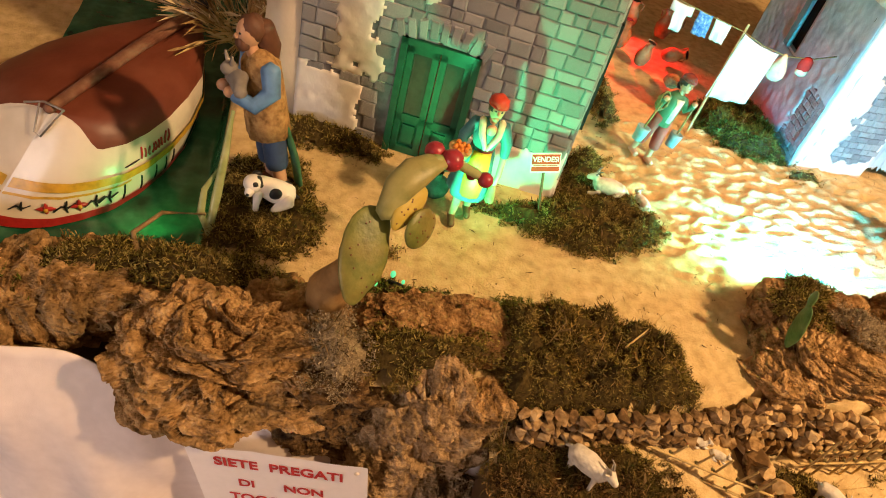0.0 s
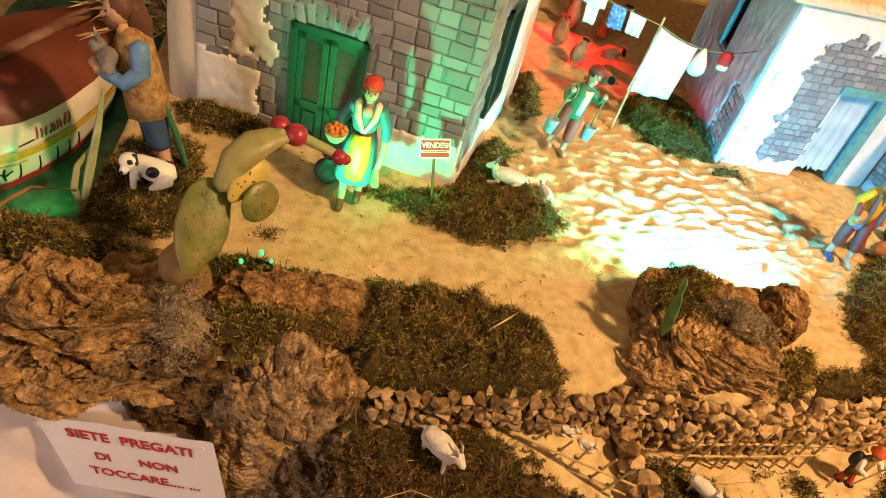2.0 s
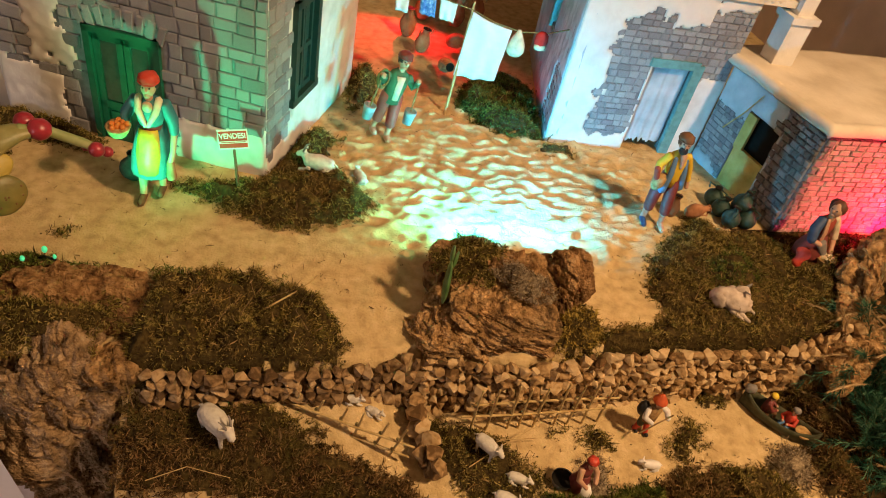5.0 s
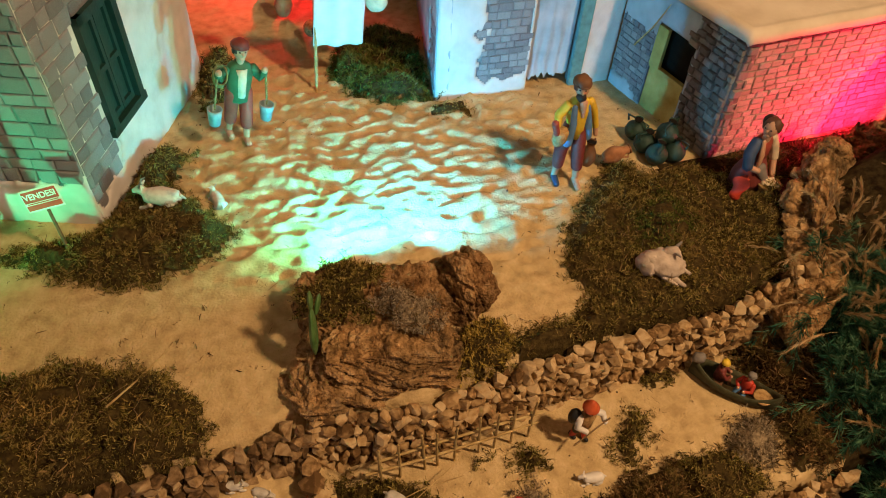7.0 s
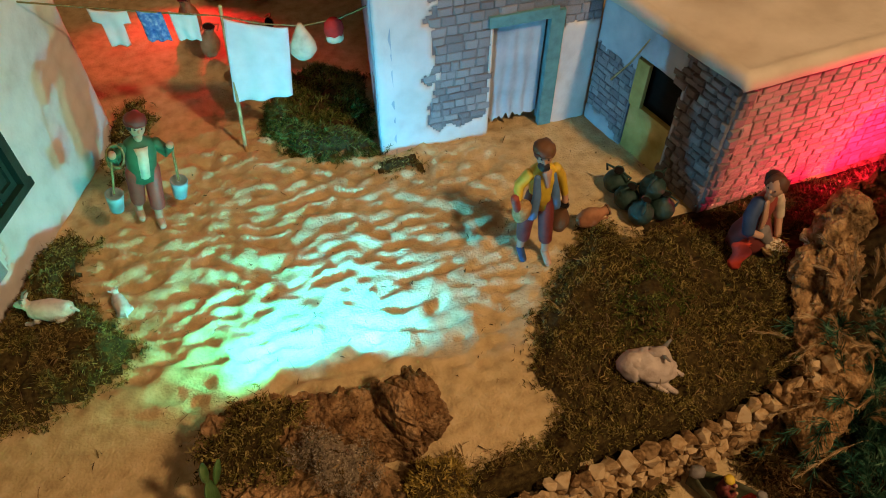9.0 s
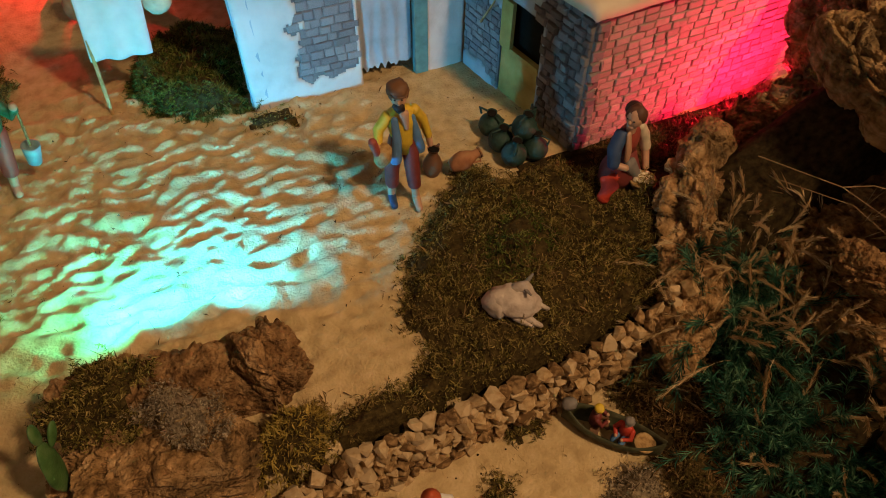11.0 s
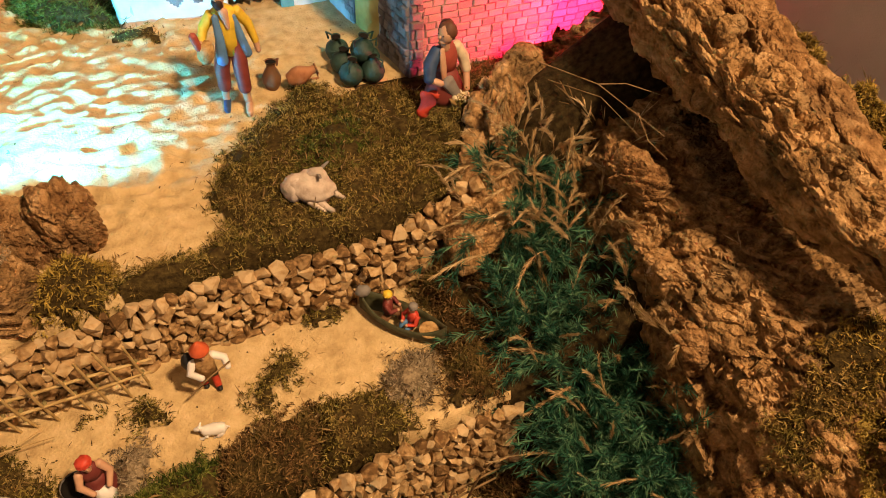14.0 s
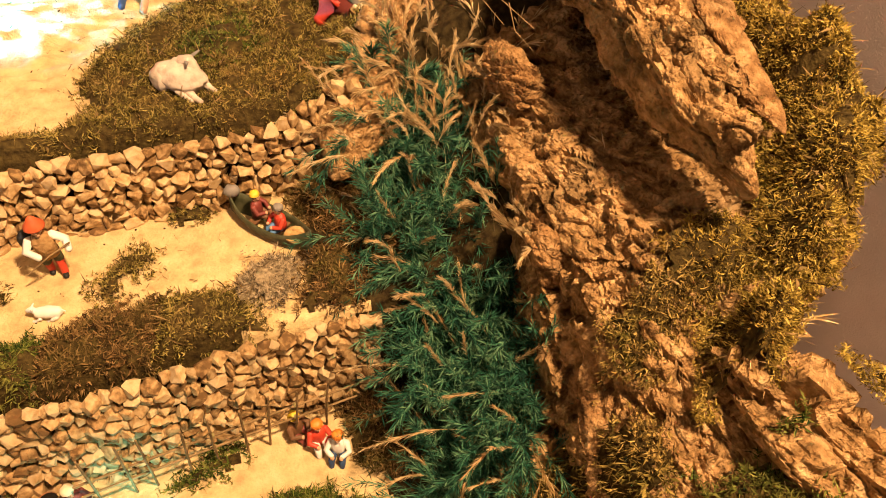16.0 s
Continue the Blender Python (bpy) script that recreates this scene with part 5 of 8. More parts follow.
growth(blob(0.315, 0.885, 0.022, 0.035, 0, 12, 27), 0.016, MOSS, 44, "moss at the cork rock's end", 11000, 0.009, 4, flat(0.0, 0.3, 0.6, 0.315, 0.885))


def on_cliff(x, y):
    u = (CLIFF_BACK - y) / CLIFF_RUN
    lo, hi = 0.0, 0.9
    for _ in range(18):
        v = (lo + hi) / 2
        if cliff_profile(u, v).x < x:
            lo = v
        else:
            hi = v
    return cliff_profile(u, lo).z + 0.012


growth([(1.985, 0.455), (2.02, 0.447), (2.055, 0.475), (2.095, 0.525), (2.10, 0.58), (2.095, 0.68), (2.09, 0.84), (2.02, 0.84), (2.02, 0.72), (2.025, 0.62), (2.025, 0.57), (2.0, 0.535), (1.98, 0.50)], 0.040, MOSS_YELLOW, 50, "golden green moss bulging over the cliff's crest", 34000, 0.0065, 5, on_cliff, 0.8, 0.0010)
growth([(2.01, 0.80), (2.068, 0.80), (2.068, 1.05), (2.0, 1.05), (1.99, 0.92)], 0.045, MOSS_YELLOW, 51, "golden green moss along the cliff's crest", 24000, 0.0065, 5, on_cliff, 0.8, 0.0010)
growth([(1.96, 0.48), (2.00, 0.46), (1.985, 0.42), (1.95, 0.40), (1.92, 0.41), (1.93, 0.45)], 0.034, MOSS_YELLOW, 58, "golden cushion of moss hanging from the crest", 34000, 0.0065, 5, on_cliff, 0.8, 0.0010)
growth([(1.875, 0.505), (1.92, 0.525), (1.965, 0.53), (2.0, 0.50), (1.96, 0.465), (1.93, 0.48), (1.90, 0.45), (1.86, 0.46)], 0.012, MOSS_OCHRE, 52, "dry brown and yellow moss across the cliff's face", 18000, 0.009, 4, on_cliff, 0.8, 0.0010)
growth([(1.92, 0.535), (1.97, 0.54), (2.0, 0.51), (1.97, 0.47), (1.92, 0.48)], 0.020, MOSS_YELLOW, 59, "thin yellow moss over the brown growth", 9000, 0.009, 4, on_cliff, 0.9, 0.0010)
growth([(2.01, 0.40), (2.03, 0.38), (2.045, 0.30), (2.06, 0.18), (2.02, 0.18), (2.015, 0.30)], 0.03, MOSS_YELLOW, 53, "yellow-green moss low on the cliff", 26000, 0.0065, 4, on_cliff, 0.8, 0.0010)
growth([(1.80, 0.47), (1.88, 0.45), (1.89, 0.38), (1.84, 0.33), (1.78, 0.40)], 0.012, MOSS_OCHRE, 54, "brown brushwood on the cliff's foot", 11000, 0.012, 4, on_cliff, 0.5)
growth([(1.90, 0.36), (1.95, 0.37), (1.96, 0.30), (1.90, 0.28)], 0.012, MOSS_GREEN, 55, "green moss low on the cliff", 11000, 0.011, 4, on_cliff, 0.5)
growth([(1.77, 1.145), (1.78, 1.09), (1.86, 1.07), (2.0, 1.05), (2.12, 1.05), (2.12, 1.15)], 0.012, MOSS_BROWN, 57, "brown moss below the brick wall lit red", 9000, 0.010)
growth([(1.755, 0.97), (1.785, 0.99), (1.80, 1.04), (1.775, 1.05), (1.75, 1.0)], 0.02, MOSS, 56, "dark moss on the sloping bark", 11000, 0.010, 4, flat(0.022, 0.4, 0, 1.77, 1.0))


# ---- dry-stone walls ----
def stone_mesh(seed, material):
    rng = random.Random(seed)
    bm = bmesh.new()
    for _ in range(15):
        v = Vector((rng.gauss(0, 1), rng.gauss(0, 1), rng.gauss(0, 1))).normalized()
        q = max(abs(v.x), abs(v.y), abs(v.z))
        v *= rng.uniform(0.44, 0.54) / (q ** 0.75)
        bm.verts.new(v)
    r = bmesh.ops.convex_hull(bm, input=bm.verts)
    bmesh.ops.delete(bm, geom=[v for v in bm.verts if not v.link_faces], context="VERTS")
    me = bpy.data.meshes.new("stone")
    bm.to_mesh(me)
    bm.free()
    me.materials.append(material)
    return me


STONES = [stone_mesh(s, STONE) for s in range(16)]
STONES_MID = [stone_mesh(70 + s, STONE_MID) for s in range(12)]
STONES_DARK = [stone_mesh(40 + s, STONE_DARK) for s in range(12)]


def stone_wall(label, x0, x1, edge, low, top, size, meshes, seed, limit=300, rows=None, slope=0.10, far=STONE_ISL, y_off=-0.006):
    """Rough stones stacked against a terrace's edge; the first are parts, the rest one mesh."""
    w = empty("dry_stone_wall", pose((x0 + x1) / 2, edge((x0 + x1) / 2), low((x0 + x1) / 2)), label, "stone wall")
    rng = random.Random(seed)
    made = 0
    rest = Build()
    places = []
    x = x0
    z_rows = rows or 6
    for r in range(z_rows):
        x = x0 + rng.random() * size
        while x < x1:
            s = size * rng.uniform(0.62, 1.45)
            lo, hi = low(x), top(x)
            z = lo + (hi - lo) * (r + 0.4) / z_rows + rng.uniform(-0.002, 0.002)
            y = edge(x) + y_off - slope * (hi - z) + rng.uniform(-0.005, 0.003)
            places.append((x + s / 2, y, z, s, (hi - lo) / z_rows))
            x += s * 0.93
    places.sort(key=lambda p: -p[0] if seed % 2 else p[0])
    for k, (x, y, z, s, h) in enumerate(places):
        m = Matrix.Translation((x, y, z)) @ Euler((rng.uniform(-0.5, 0.5), rng.uniform(-0.5, 0.5), rng.uniform(0, 6.28))).to_matrix().to_4x4() @ Matrix.Diagonal((s * 1.1, s * 1.1, max(h * 1.25, s * 0.7) * rng.uniform(0.85, 1.2), 1))
        me = rng.choice(meshes)
        if k < limit:
            ob = new("stone", me)
            attach(ob, w, m)
        else:
            rest.add([m @ v.co for v in me.vertices], [tuple(p.vertices) for p in me.polygons])
    if rest.v:
        rest.thing("far_stones", far, w, kind="stuff", smooth=False)
    return w


lvl = lambda z: (lambda x: z)
stone_wall("dry wall of rough brown stones holding the upper terrace", 1.06, 1.74, edge_1, lvl(-0.105), lambda x: -0.002 + 0.05 * smooth(1.62, 1.74, x), 0.0138, STONES, 1, 300, 8)
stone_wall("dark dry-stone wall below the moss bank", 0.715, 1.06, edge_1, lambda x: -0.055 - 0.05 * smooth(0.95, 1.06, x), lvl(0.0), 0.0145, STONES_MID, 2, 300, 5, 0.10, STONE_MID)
stone_wall("dry wall of pale rough stones holding the middle terrace", 1.10, 1.71, edge_2, lvl(-0.255), lvl(-0.098), 0.0132, STONES, 3, 300, 11, 0.05)
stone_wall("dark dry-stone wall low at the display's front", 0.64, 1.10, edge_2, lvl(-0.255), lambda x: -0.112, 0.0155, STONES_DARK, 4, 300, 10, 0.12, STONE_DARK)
stone_wall("short stone wall running down beside the sandy pit", 0.0, 0.12, lambda x: 0.0, lvl(0.0), lvl(0.05), 0.02, STONES, 6, 300, 3, 0.1).matrix_basis = pose(1.075, 0.80, -0.10, 0, 0, -80)

# ---- figurines and animals: each one plain mesh ----
def figure(name, label, at, build, group="", category="figurine", size=1.0, slim=1.0):
    b, mats = Build(), []

    def mi(m):
        if m not in mats:
            mats.append(m)
        return mats.index(m)
    build(b, mi)
    b.v = [(x * size * slim, y * size, z * size) for x, y, z in b.v]
    return b.thing(name, mats, label=label, category=category, group=group, at=at)


def head(b, mi, c, r, hair=None, cap=None, beard=None, turn=0.0):
    c = Vector(c)
    f = Matrix.Rotation(radians(turn), 4, "Z")
    b.ball(c, (r * 0.86, r * 0.95, r * 1.12), mi(SKIN), 14, f)
    b.ball(c + f.to_3x3() @ Vector((0, -r * 0.95, -r * 0.08)), (r * 0.17, r * 0.25, r * 0.24), mi(SKIN), 8, f)
    b.ball(c + f.to_3x3() @ Vector((0, -r * 0.55, -r * 0.72)), (r * 0.42, r * 0.4, r * 0.34), mi(SKIN), 8, f)
    for s in (-1, 1):
        b.ball(c + f.to_3x3() @ Vector((s * r * 0.34, -r * 0.82, r * 0.16)), (r * 0.13, r * 0.1, r * 0.09), mi(BLACK), 6, f)
    b.limb([c - Vector((0, 0, r * 1.0)), c - Vector((0, -r * 0.1, r * 1.7))], [r * 0.45, r * 0.5], mi(SKIN), 10)
    if hair:
        b.ball(c + f.to_3x3() @ Vector((0, r * 0.25, r * 0.2)), (r * 1.02, r * 0.98, r * 1.1), mi(hair), 14, f, 0.25, 2)
    if cap:
        b.ball(c + f.to_3x3() @ Vector((0, r * 0.12, r * 0.72)), (r * 1.12, r * 1.12, r * 0.66), mi(cap), 14, f, 0.2, 1)
        b.ball(c + f.to_3x3() @ Vector((0, r * 0.12, r * 0.48)), (r * 1.2, r * 1.2, r * 0.22), mi(cap), 14, f, 0.1, 1)
    if beard:
        b.ball(c + f.to_3x3() @ Vector((0, -r * 0.62, -r * 0.72)), (r * 0.62, r * 0.52, r * 0.62), mi(beard), 10, f, 0.3, 3)


def basket(b, mi, c, r, fruit, n=9):
    c = Vector(c)
    b.loft([(c + Vector((0, 0, z * r)), k * r, k * r, (0, 0, 1)) for z, k in ((-0.5, 0.62), (-0.2, 0.85), (0.2, 1.0), (0.28, 1.05), (0.3, 0.9))], 16, mi(WICKER))
    for i in range(n):
        a = i * 2.4
        q = r * 0.72 * math.sqrt(i / n)
        b.ball(c + Vector((q * math.cos(a), q * math.sin(a), r * 0.38)), r * 0.24, mi(fruit), 8)


def woman(b, mi):
    for s, y, z in ((-1, -0.012, 0.0), (1, 0.006, 0.004)):
        b.limb([(s * 0.012, y - 0.010, z + 0.006), (s * 0.012, y + 0.006, z + 0.007)], [0.0055, 0.006], mi(BROWN), 10)
        b.limb([(s * 0.012, y + 0.006, z + 0.010), (s * 0.012, y + 0.006, z + 0.055)], [0.0055, 0.008], mi(SKIN), 10)
    b.loft([((0, 0.002, z), rx, ry, (0, 0, 1)) for z, rx, ry in ((0.045, 0.030, 0.024), (0.05, 0.031, 0.025), (0.075, 0.029, 0.023), (0.10, 0.023, 0.018), (0.118, 0.0165, 0.0135))], 26, mi(TEAL), True, 0.16, 1)
    b.loft([((0, -0.010, z), rx, ry, (0, 0, 1)) for z, rx, ry in ((0.054, 0.018, 0.0165), (0.075, 0.019, 0.0155), (0.10, 0.0165, 0.011), (0.115, 0.013, 0.007))], 20, mi(YELLOW), True, 0.14, 4)
    b.loft([((0, 0.001, z), rx, ry, (0, 0, 1)) for z, rx, ry in ((0.113, 0.0175, 0.0145), (0.119, 0.0175, 0.0145))], 18, mi(MAROON))
    b.loft([((0, 0.001, z), rx, ry, (0, 0, 1)) for z, rx, ry in ((0.117, 0.0165, 0.0135), (0.132, 0.0205, 0.016), (0.145, 0.022, 0.014), (0.152, 0.016, 0.010), (0.156, 0.007, 0.006))], 20, mi(TEAL), True, 0.05)
    for s in (-1, 1):
        b.limb([(s * 0.014, -0.004, 0.154), (s * 0.012, -0.014, 0.142), (s * 0.002, -0.0165, 0.124)], [0.0055, 0.005, 0.003], mi(CREAM), 8)
    b.ball((0, -0.0115, 0.147), (0.008, 0.004, 0.008), mi(SKIN), 10)
    b.limb([(-0.021, 0.002, 0.146), (-0.033, -0.002, 0.128), (-0.034, -0.008, 0.118)], [0.0085, 0.0085, 0.007], mi(TEAL), 10)
    b.limb([(-0.034, -0.008, 0.118), (-0.036, -0.022, 0.112)], [0.005, 0.0045], mi(SKIN), 8)
    b.limb([(0.021, 0.002, 0.146), (0.032, 0.000, 0.126), (0.034, -0.001, 0.112)], [0.0085, 0.0085, 0.007], mi(TEAL), 10)
    b.limb([(0.034, -0.001, 0.112), (0.034, -0.010, 0.085), (0.031, -0.013, 0.072)], [0.005, 0.0045, 0.0045], mi(SKIN), 8)
    b.limb([(0.031, -0.013, 0.070), (0.033, -0.014, 0.052)], [0.006, 0.008], mi(TERRA), 8)
    basket(b, mi, (-0.037, -0.024, 0.118), 0.0165, ORANGE)
    head(b, mi, (0, -0.003, 0.172), 0.0125, DARKHAIR, RED)


figure("figurine", "painted figurine of a woman in blue dress, yellow apron, red turban", pose(0.692, 1.166, height(0.692, 1.166), 0, 3, -6), woman, size=1.12, slim=0.84)


def shepherd(b, mi):
    for s in (-1, 1):
        b.limb([(s * 0.012, -0.012, 0.006), (s * 0.012, 0.008, 0.008)], [0.007, 0.008], mi(BROWN), 10)
        b.limb([(s * 0.012, 0.005, 0.012), (s * 0.012, 0.003, 0.045)], [0.0085, 0.010], mi(SKIN), 10)
        b.limb([(s * 0.012, 0.003, 0.040), (s * 0.011, 0.003, 0.095)], [0.0145, 0.016], mi(NAVY), 12)
    b.loft([((0, 0.002, z), rx, ry, (0, 0, 1)) for z, rx, ry in ((0.078, 0.031, 0.026), (0.10, 0.030, 0.025), (0.14, 0.028, 0.023), (0.168, 0.030, 0.021), (0.18, 0.021, 0.014), (0.186, 0.010, 0.008))], 24, mi(TAN), True, 0.14, 2)
    for s in (-1, 1):
        b.limb([(s * 0.030, 0.002, 0.168), (s * 0.036, -0.002, 0.145), (s * 0.030, -0.022, 0.132), (s * 0.016, -0.036, 0.142)], [0.0115, 0.0115, 0.010, 0.008], mi(BLUE), 12)
        b.ball((s * 0.011, -0.041, 0.147), (0.007, 0.008, 0.007), mi(SKIN), 10)
    b.limb([(-0.010, -0.028, 0.155), (0.012, -0.030, 0.160), (0.024, -0.034, 0.150)], [0.010, 0.012, 0.008], mi(GREYFUR), 10)
    b.ball((0.004, -0.036, 0.172), (0.008, 0.010, 0.009), mi(GREYFUR), 10)
    for s in (-1, 1):
        b.limb([(0.004 + s * 0.006, -0.034, 0.178), (0.004 + s * 0.010, -0.034, 0.188)], [0.003, 0.0015], mi(GREYFUR), 6)
    head(b, mi, (0, -0.006, 0.206), 0.0155, HAIR, None, HAIR)
    b.limb([(0, 0.010, 0.205), (0.0, 0.016, 0.185), (0.0, 0.016, 0.165)], [0.014, 0.013, 0.008], mi(HAIR), 12)
    b.limb([(0.016, 0.018, 0.085), (0.020, 0.024, 0.045), (0.020, 0.026, 0.008)], [0.010, 0.011, 0.010], mi(GREENF), 10, 0.4)


figure("figurine", "painted shepherd figurine in tan fleece vest and blue sleeves", pose(0.428, 1.186, 0.012, 0, 0, 0) @ pose(0, 0, 0, -4, -9, 0) @ pose(0, 0, 0, 0, 0, -62), shepherd, size=1.08, slim=0.94)


def porter(b, mi):
    for s, y in ((-1, 0.008), (1, -0.014)):
        b.limb([(s * 0.010, y - 0.010, 0.005), (s * 0.010, y + 0.004, 0.006)], [0.005, 0.0055], mi(SKIN), 8)
        b.limb([(s * 0.010, y + 0.003, 0.008), (s * 0.010, y * 0.7, 0.035)], [0.005, 0.006], mi(SKIN), 8)
        b.limb([(s * 0.010, y * 0.75, 0.030), (s * 0.010, 0, 0.075)], [0.0095, 0.0115], mi(BRICK_RED), 10)
    b.loft([((0, 0, z), rx, ry, (0, 0, 1)) for z, rx, ry in ((0.066, 0.018, 0.0145), (0.085, 0.018, 0.0145), (0.108, 0.021, 0.015), (0.118, 0.016, 0.010), (0.124, 0.006, 0.005))], 18, mi(GREENF), True, 0.1)
    b.loft([((0, -0.0085, z), rx, 0.009, (0, 0, 1)) for z, rx in ((0.075, 0.007), (0.095, 0.008), (0.115, 0.009))], 10, mi(CREAM))
    for s in (-1, 1):
        b.limb([(s * 0.020, 0, 0.110), (s * 0.032, -0.004, 0.098), (s * 0.034, -0.010, 0.108)], [0.0075, 0.007, 0.0055], mi(GREENF), 10)
        b.ball((s * 0.034, -0.012, 0.113), 0.005, mi(SKIN), 8)
        b.limb([(s * 0.036, -0.012, 0.112), (s * 0.040, -0.012, 0.060)], [0.0016, 0.0016], mi(ROPE), 6)
        b.loft([((s * 0.040, -0.012, z), r, r, (0, 0, 1)) for z, r in ((0.036, 0.0085), (0.052, 0.0105), (0.060, 0.0115), (0.060, 0.0095), (0.052, 0.0085))], 14, mi(GLASS_BLUE))
    head(b, mi, (0, -0.003, 0.139), 0.0115, DARKHAIR, MAROON)
    for k in range(4):
        ring = [(-0.030 + 0.010 * math.cos(a * math.pi / 5), -0.008 + 0.004 * math.sin(a * math.pi / 5) + 0.0015 * k, 0.108 + 0.013 * math.sin(a * math.pi / 5) - 0.002 * k) for a in range(11)]
        b.limb(ring, [0.0014] * 11, mi(ROPE), 6)


figure("figurine", "painted water-carrier figurine with green jacket and two pails", pose(1.048, 1.366, height(1.048, 1.366), 0, 11, 12), porter, size=1.09, slim=0.9)


def bearded(b, mi):
    for s, x, y in ((-1, -0.026, -0.006), (1, 0.004, -0.020)):
        b.limb([(x - 0.002, y - 0.014, 0.005), (x, y + 0.003, 0.006)], [0.0048, 0.0055], mi(SKIN if s > 0 else NAVY), 8)
        b.limb([(x, y + 0.003, 0.008), (x * 0.9, y * 0.8, 0.034)], [0.005, 0.0062], mi(SKIN), 8)
        b.limb([(x * 0.9, y * 0.8, 0.030), (x * 0.7 + s * 0.002, y * 0.5, 0.055), (s * 0.008, 0, 0.086)], [0.0092, 0.0105, 0.0115], mi(MAROON), 10)
    b.loft([((0, 0, z), rx, ry, (0, 0, 1)) for z, rx, ry in ((0.074, 0.0165, 0.0135), (0.092, 0.0155, 0.0125), (0.115, 0.0185, 0.0135), (0.127, 0.016, 0.010), (0.133, 0.006, 0.005))], 18, mi(YELLOW), True, 0.1)
    b.limb([(-0.011, -0.010, 0.124), (-0.012, -0.0145, 0.100), (-0.016, -0.013, 0.070)], [0.0045, 0.006, 0.008], mi(BLUE), 8, 0.6)
    b.limb([(0.012, -0.007, 0.120), (0.015, -0.010, 0.098), (0.018, -0.008, 0.072)], [0.004, 0.0055, 0.0075], mi(BLUE), 8, 0.6)
    b.limb([(0.001, -0.0115, 0.130), (0.002, -0.0135, 0.112)], [0.0065, 0.003], mi(SKIN), 10, 0.6)
    b.limb([(-0.017, 0, 0.122), (-0.030, 0.000, 0.108), (-0.036, -0.012, 0.098)], [0.0072, 0.0068, 0.0052], mi(YELLOW), 10)
    b.ball((-0.038, -0.017, 0.098), 0.005, mi(SKIN), 8)
    b.limb([(0.018, 0, 0.122), (0.028, 0.004, 0.104), (0.033, 0.000, 0.082)], [0.0072, 0.0068, 0.0052], mi(YELLOW), 10)
    b.limb([(0.033, 0.000, 0.082), (0.034, -0.003, 0.070)], [0.0045, 0.004], mi(SKIN), 8)
    b.loft([((-0.036 + 0.2 * (z - 0.078), -0.020, z), r, r * 0.85, (0, 0, 1)) for z, r in ((0.076, 0.006), (0.084, 0.0115), (0.096, 0.0115), (0.101, 0.008))], 12, mi(WICKER))
    b.limb([(-0.041, -0.022, 0.098), (-0.044, -0.021, 0.112)], [0.005, 0.0055], mi(BRICK_RED), 8)
    head(b, mi, (-0.001, -0.003, 0.149), 0.0118, HAIR, BROWN, DARKHAIR, -18)
    b.limb([(0.006, 0.008, 0.150), (0.010, 0.008, 0.138)], [0.008, 0.005], mi(HAIR), 8)


figure("figurine", "painted bearded man figurine in yellow shirt and maroon breeches", pose(1.520, 1.160, height(1.52, 1.160), 0, -3, -4), bearded, size=1.08, slim=0.86)


def kneeling(b, mi):
    b.loft([((0, 0, z), rx, ry, (0, 0, 1)) for z, rx, ry in ((0.0, 0.026, 0.022), (0.014, 0.027, 0.023), (0.032, 0.019, 0.016), (0.044, 0.0135, 0.011))], 18, mi(MAROON), True, 0.2)
    b.limb([(-0.010, -0.004, 0.016), (-0.034, -0.014, 0.022), (-0.044, -0.018, 0.008)], [0.014, 0.012, 0.008], mi(RED), 12)
    b.loft([((0.002, 0.002, z), rx, ry, (0, 0, 1)) for z, rx, ry in ((0.040, 0.0135, 0.011), (0.058, 0.0155, 0.0115), (0.072, 0.0145, 0.0095), (0.079, 0.006, 0.005))], 16, mi(BRICK_RED))
    b.limb([(-0.010, -0.006, 0.076), (-0.012, -0.012, 0.058), (-0.010, -0.012, 0.042)], [0.0035, 0.0048, 0.004], mi(SKIN), 8, 0.6)
    b.limb([(-0.012, 0.002, 0.071), (-0.024, -0.002, 0.060), (-0.030, -0.010, 0.046)], [0.0082, 0.0085, 0.007], mi(NAVY), 10)
    b.limb([(-0.030, -0.010, 0.046), (-0.020, -0.020, 0.042)], [0.0044, 0.004], mi(SKIN), 8)
    b.limb([(0.015, 0.0, 0.071), (0.024, -0.002, 0.056), (0.026, -0.008, 0.040)], [0.0072, 0.0072, 0.0062], mi(CREAM), 10)
    b.limb([(0.026, -0.008, 0.040), (0.020, -0.020, 0.020)], [0.0045, 0.004], mi(SKIN), 8)
    b.limb([(-0.006, -0.016, 0.036), (0.004, -0.022, 0.018)], [0.009, 0.006], mi(GREYFUR), 10, 0.5)
    basket(b, mi, (0.006, -0.030, 0.012), 0.0155, CREAM, 12)
    head(b, mi, (-0.003, -0.003, 0.095), 0.0112, HAIR, None, None, -80)
    b.limb([(0.004, 0.006, 0.097), (0.009, 0.010, 0.084)], [0.0095, 0.006], mi(DARKHAIR), 10)


figure("figurine", "painted kneeling woman figurine with white sleeves beside a basket", pose(1.776, 1.072, 0.012, 0, 0, 14), kneeling, size=1.1)


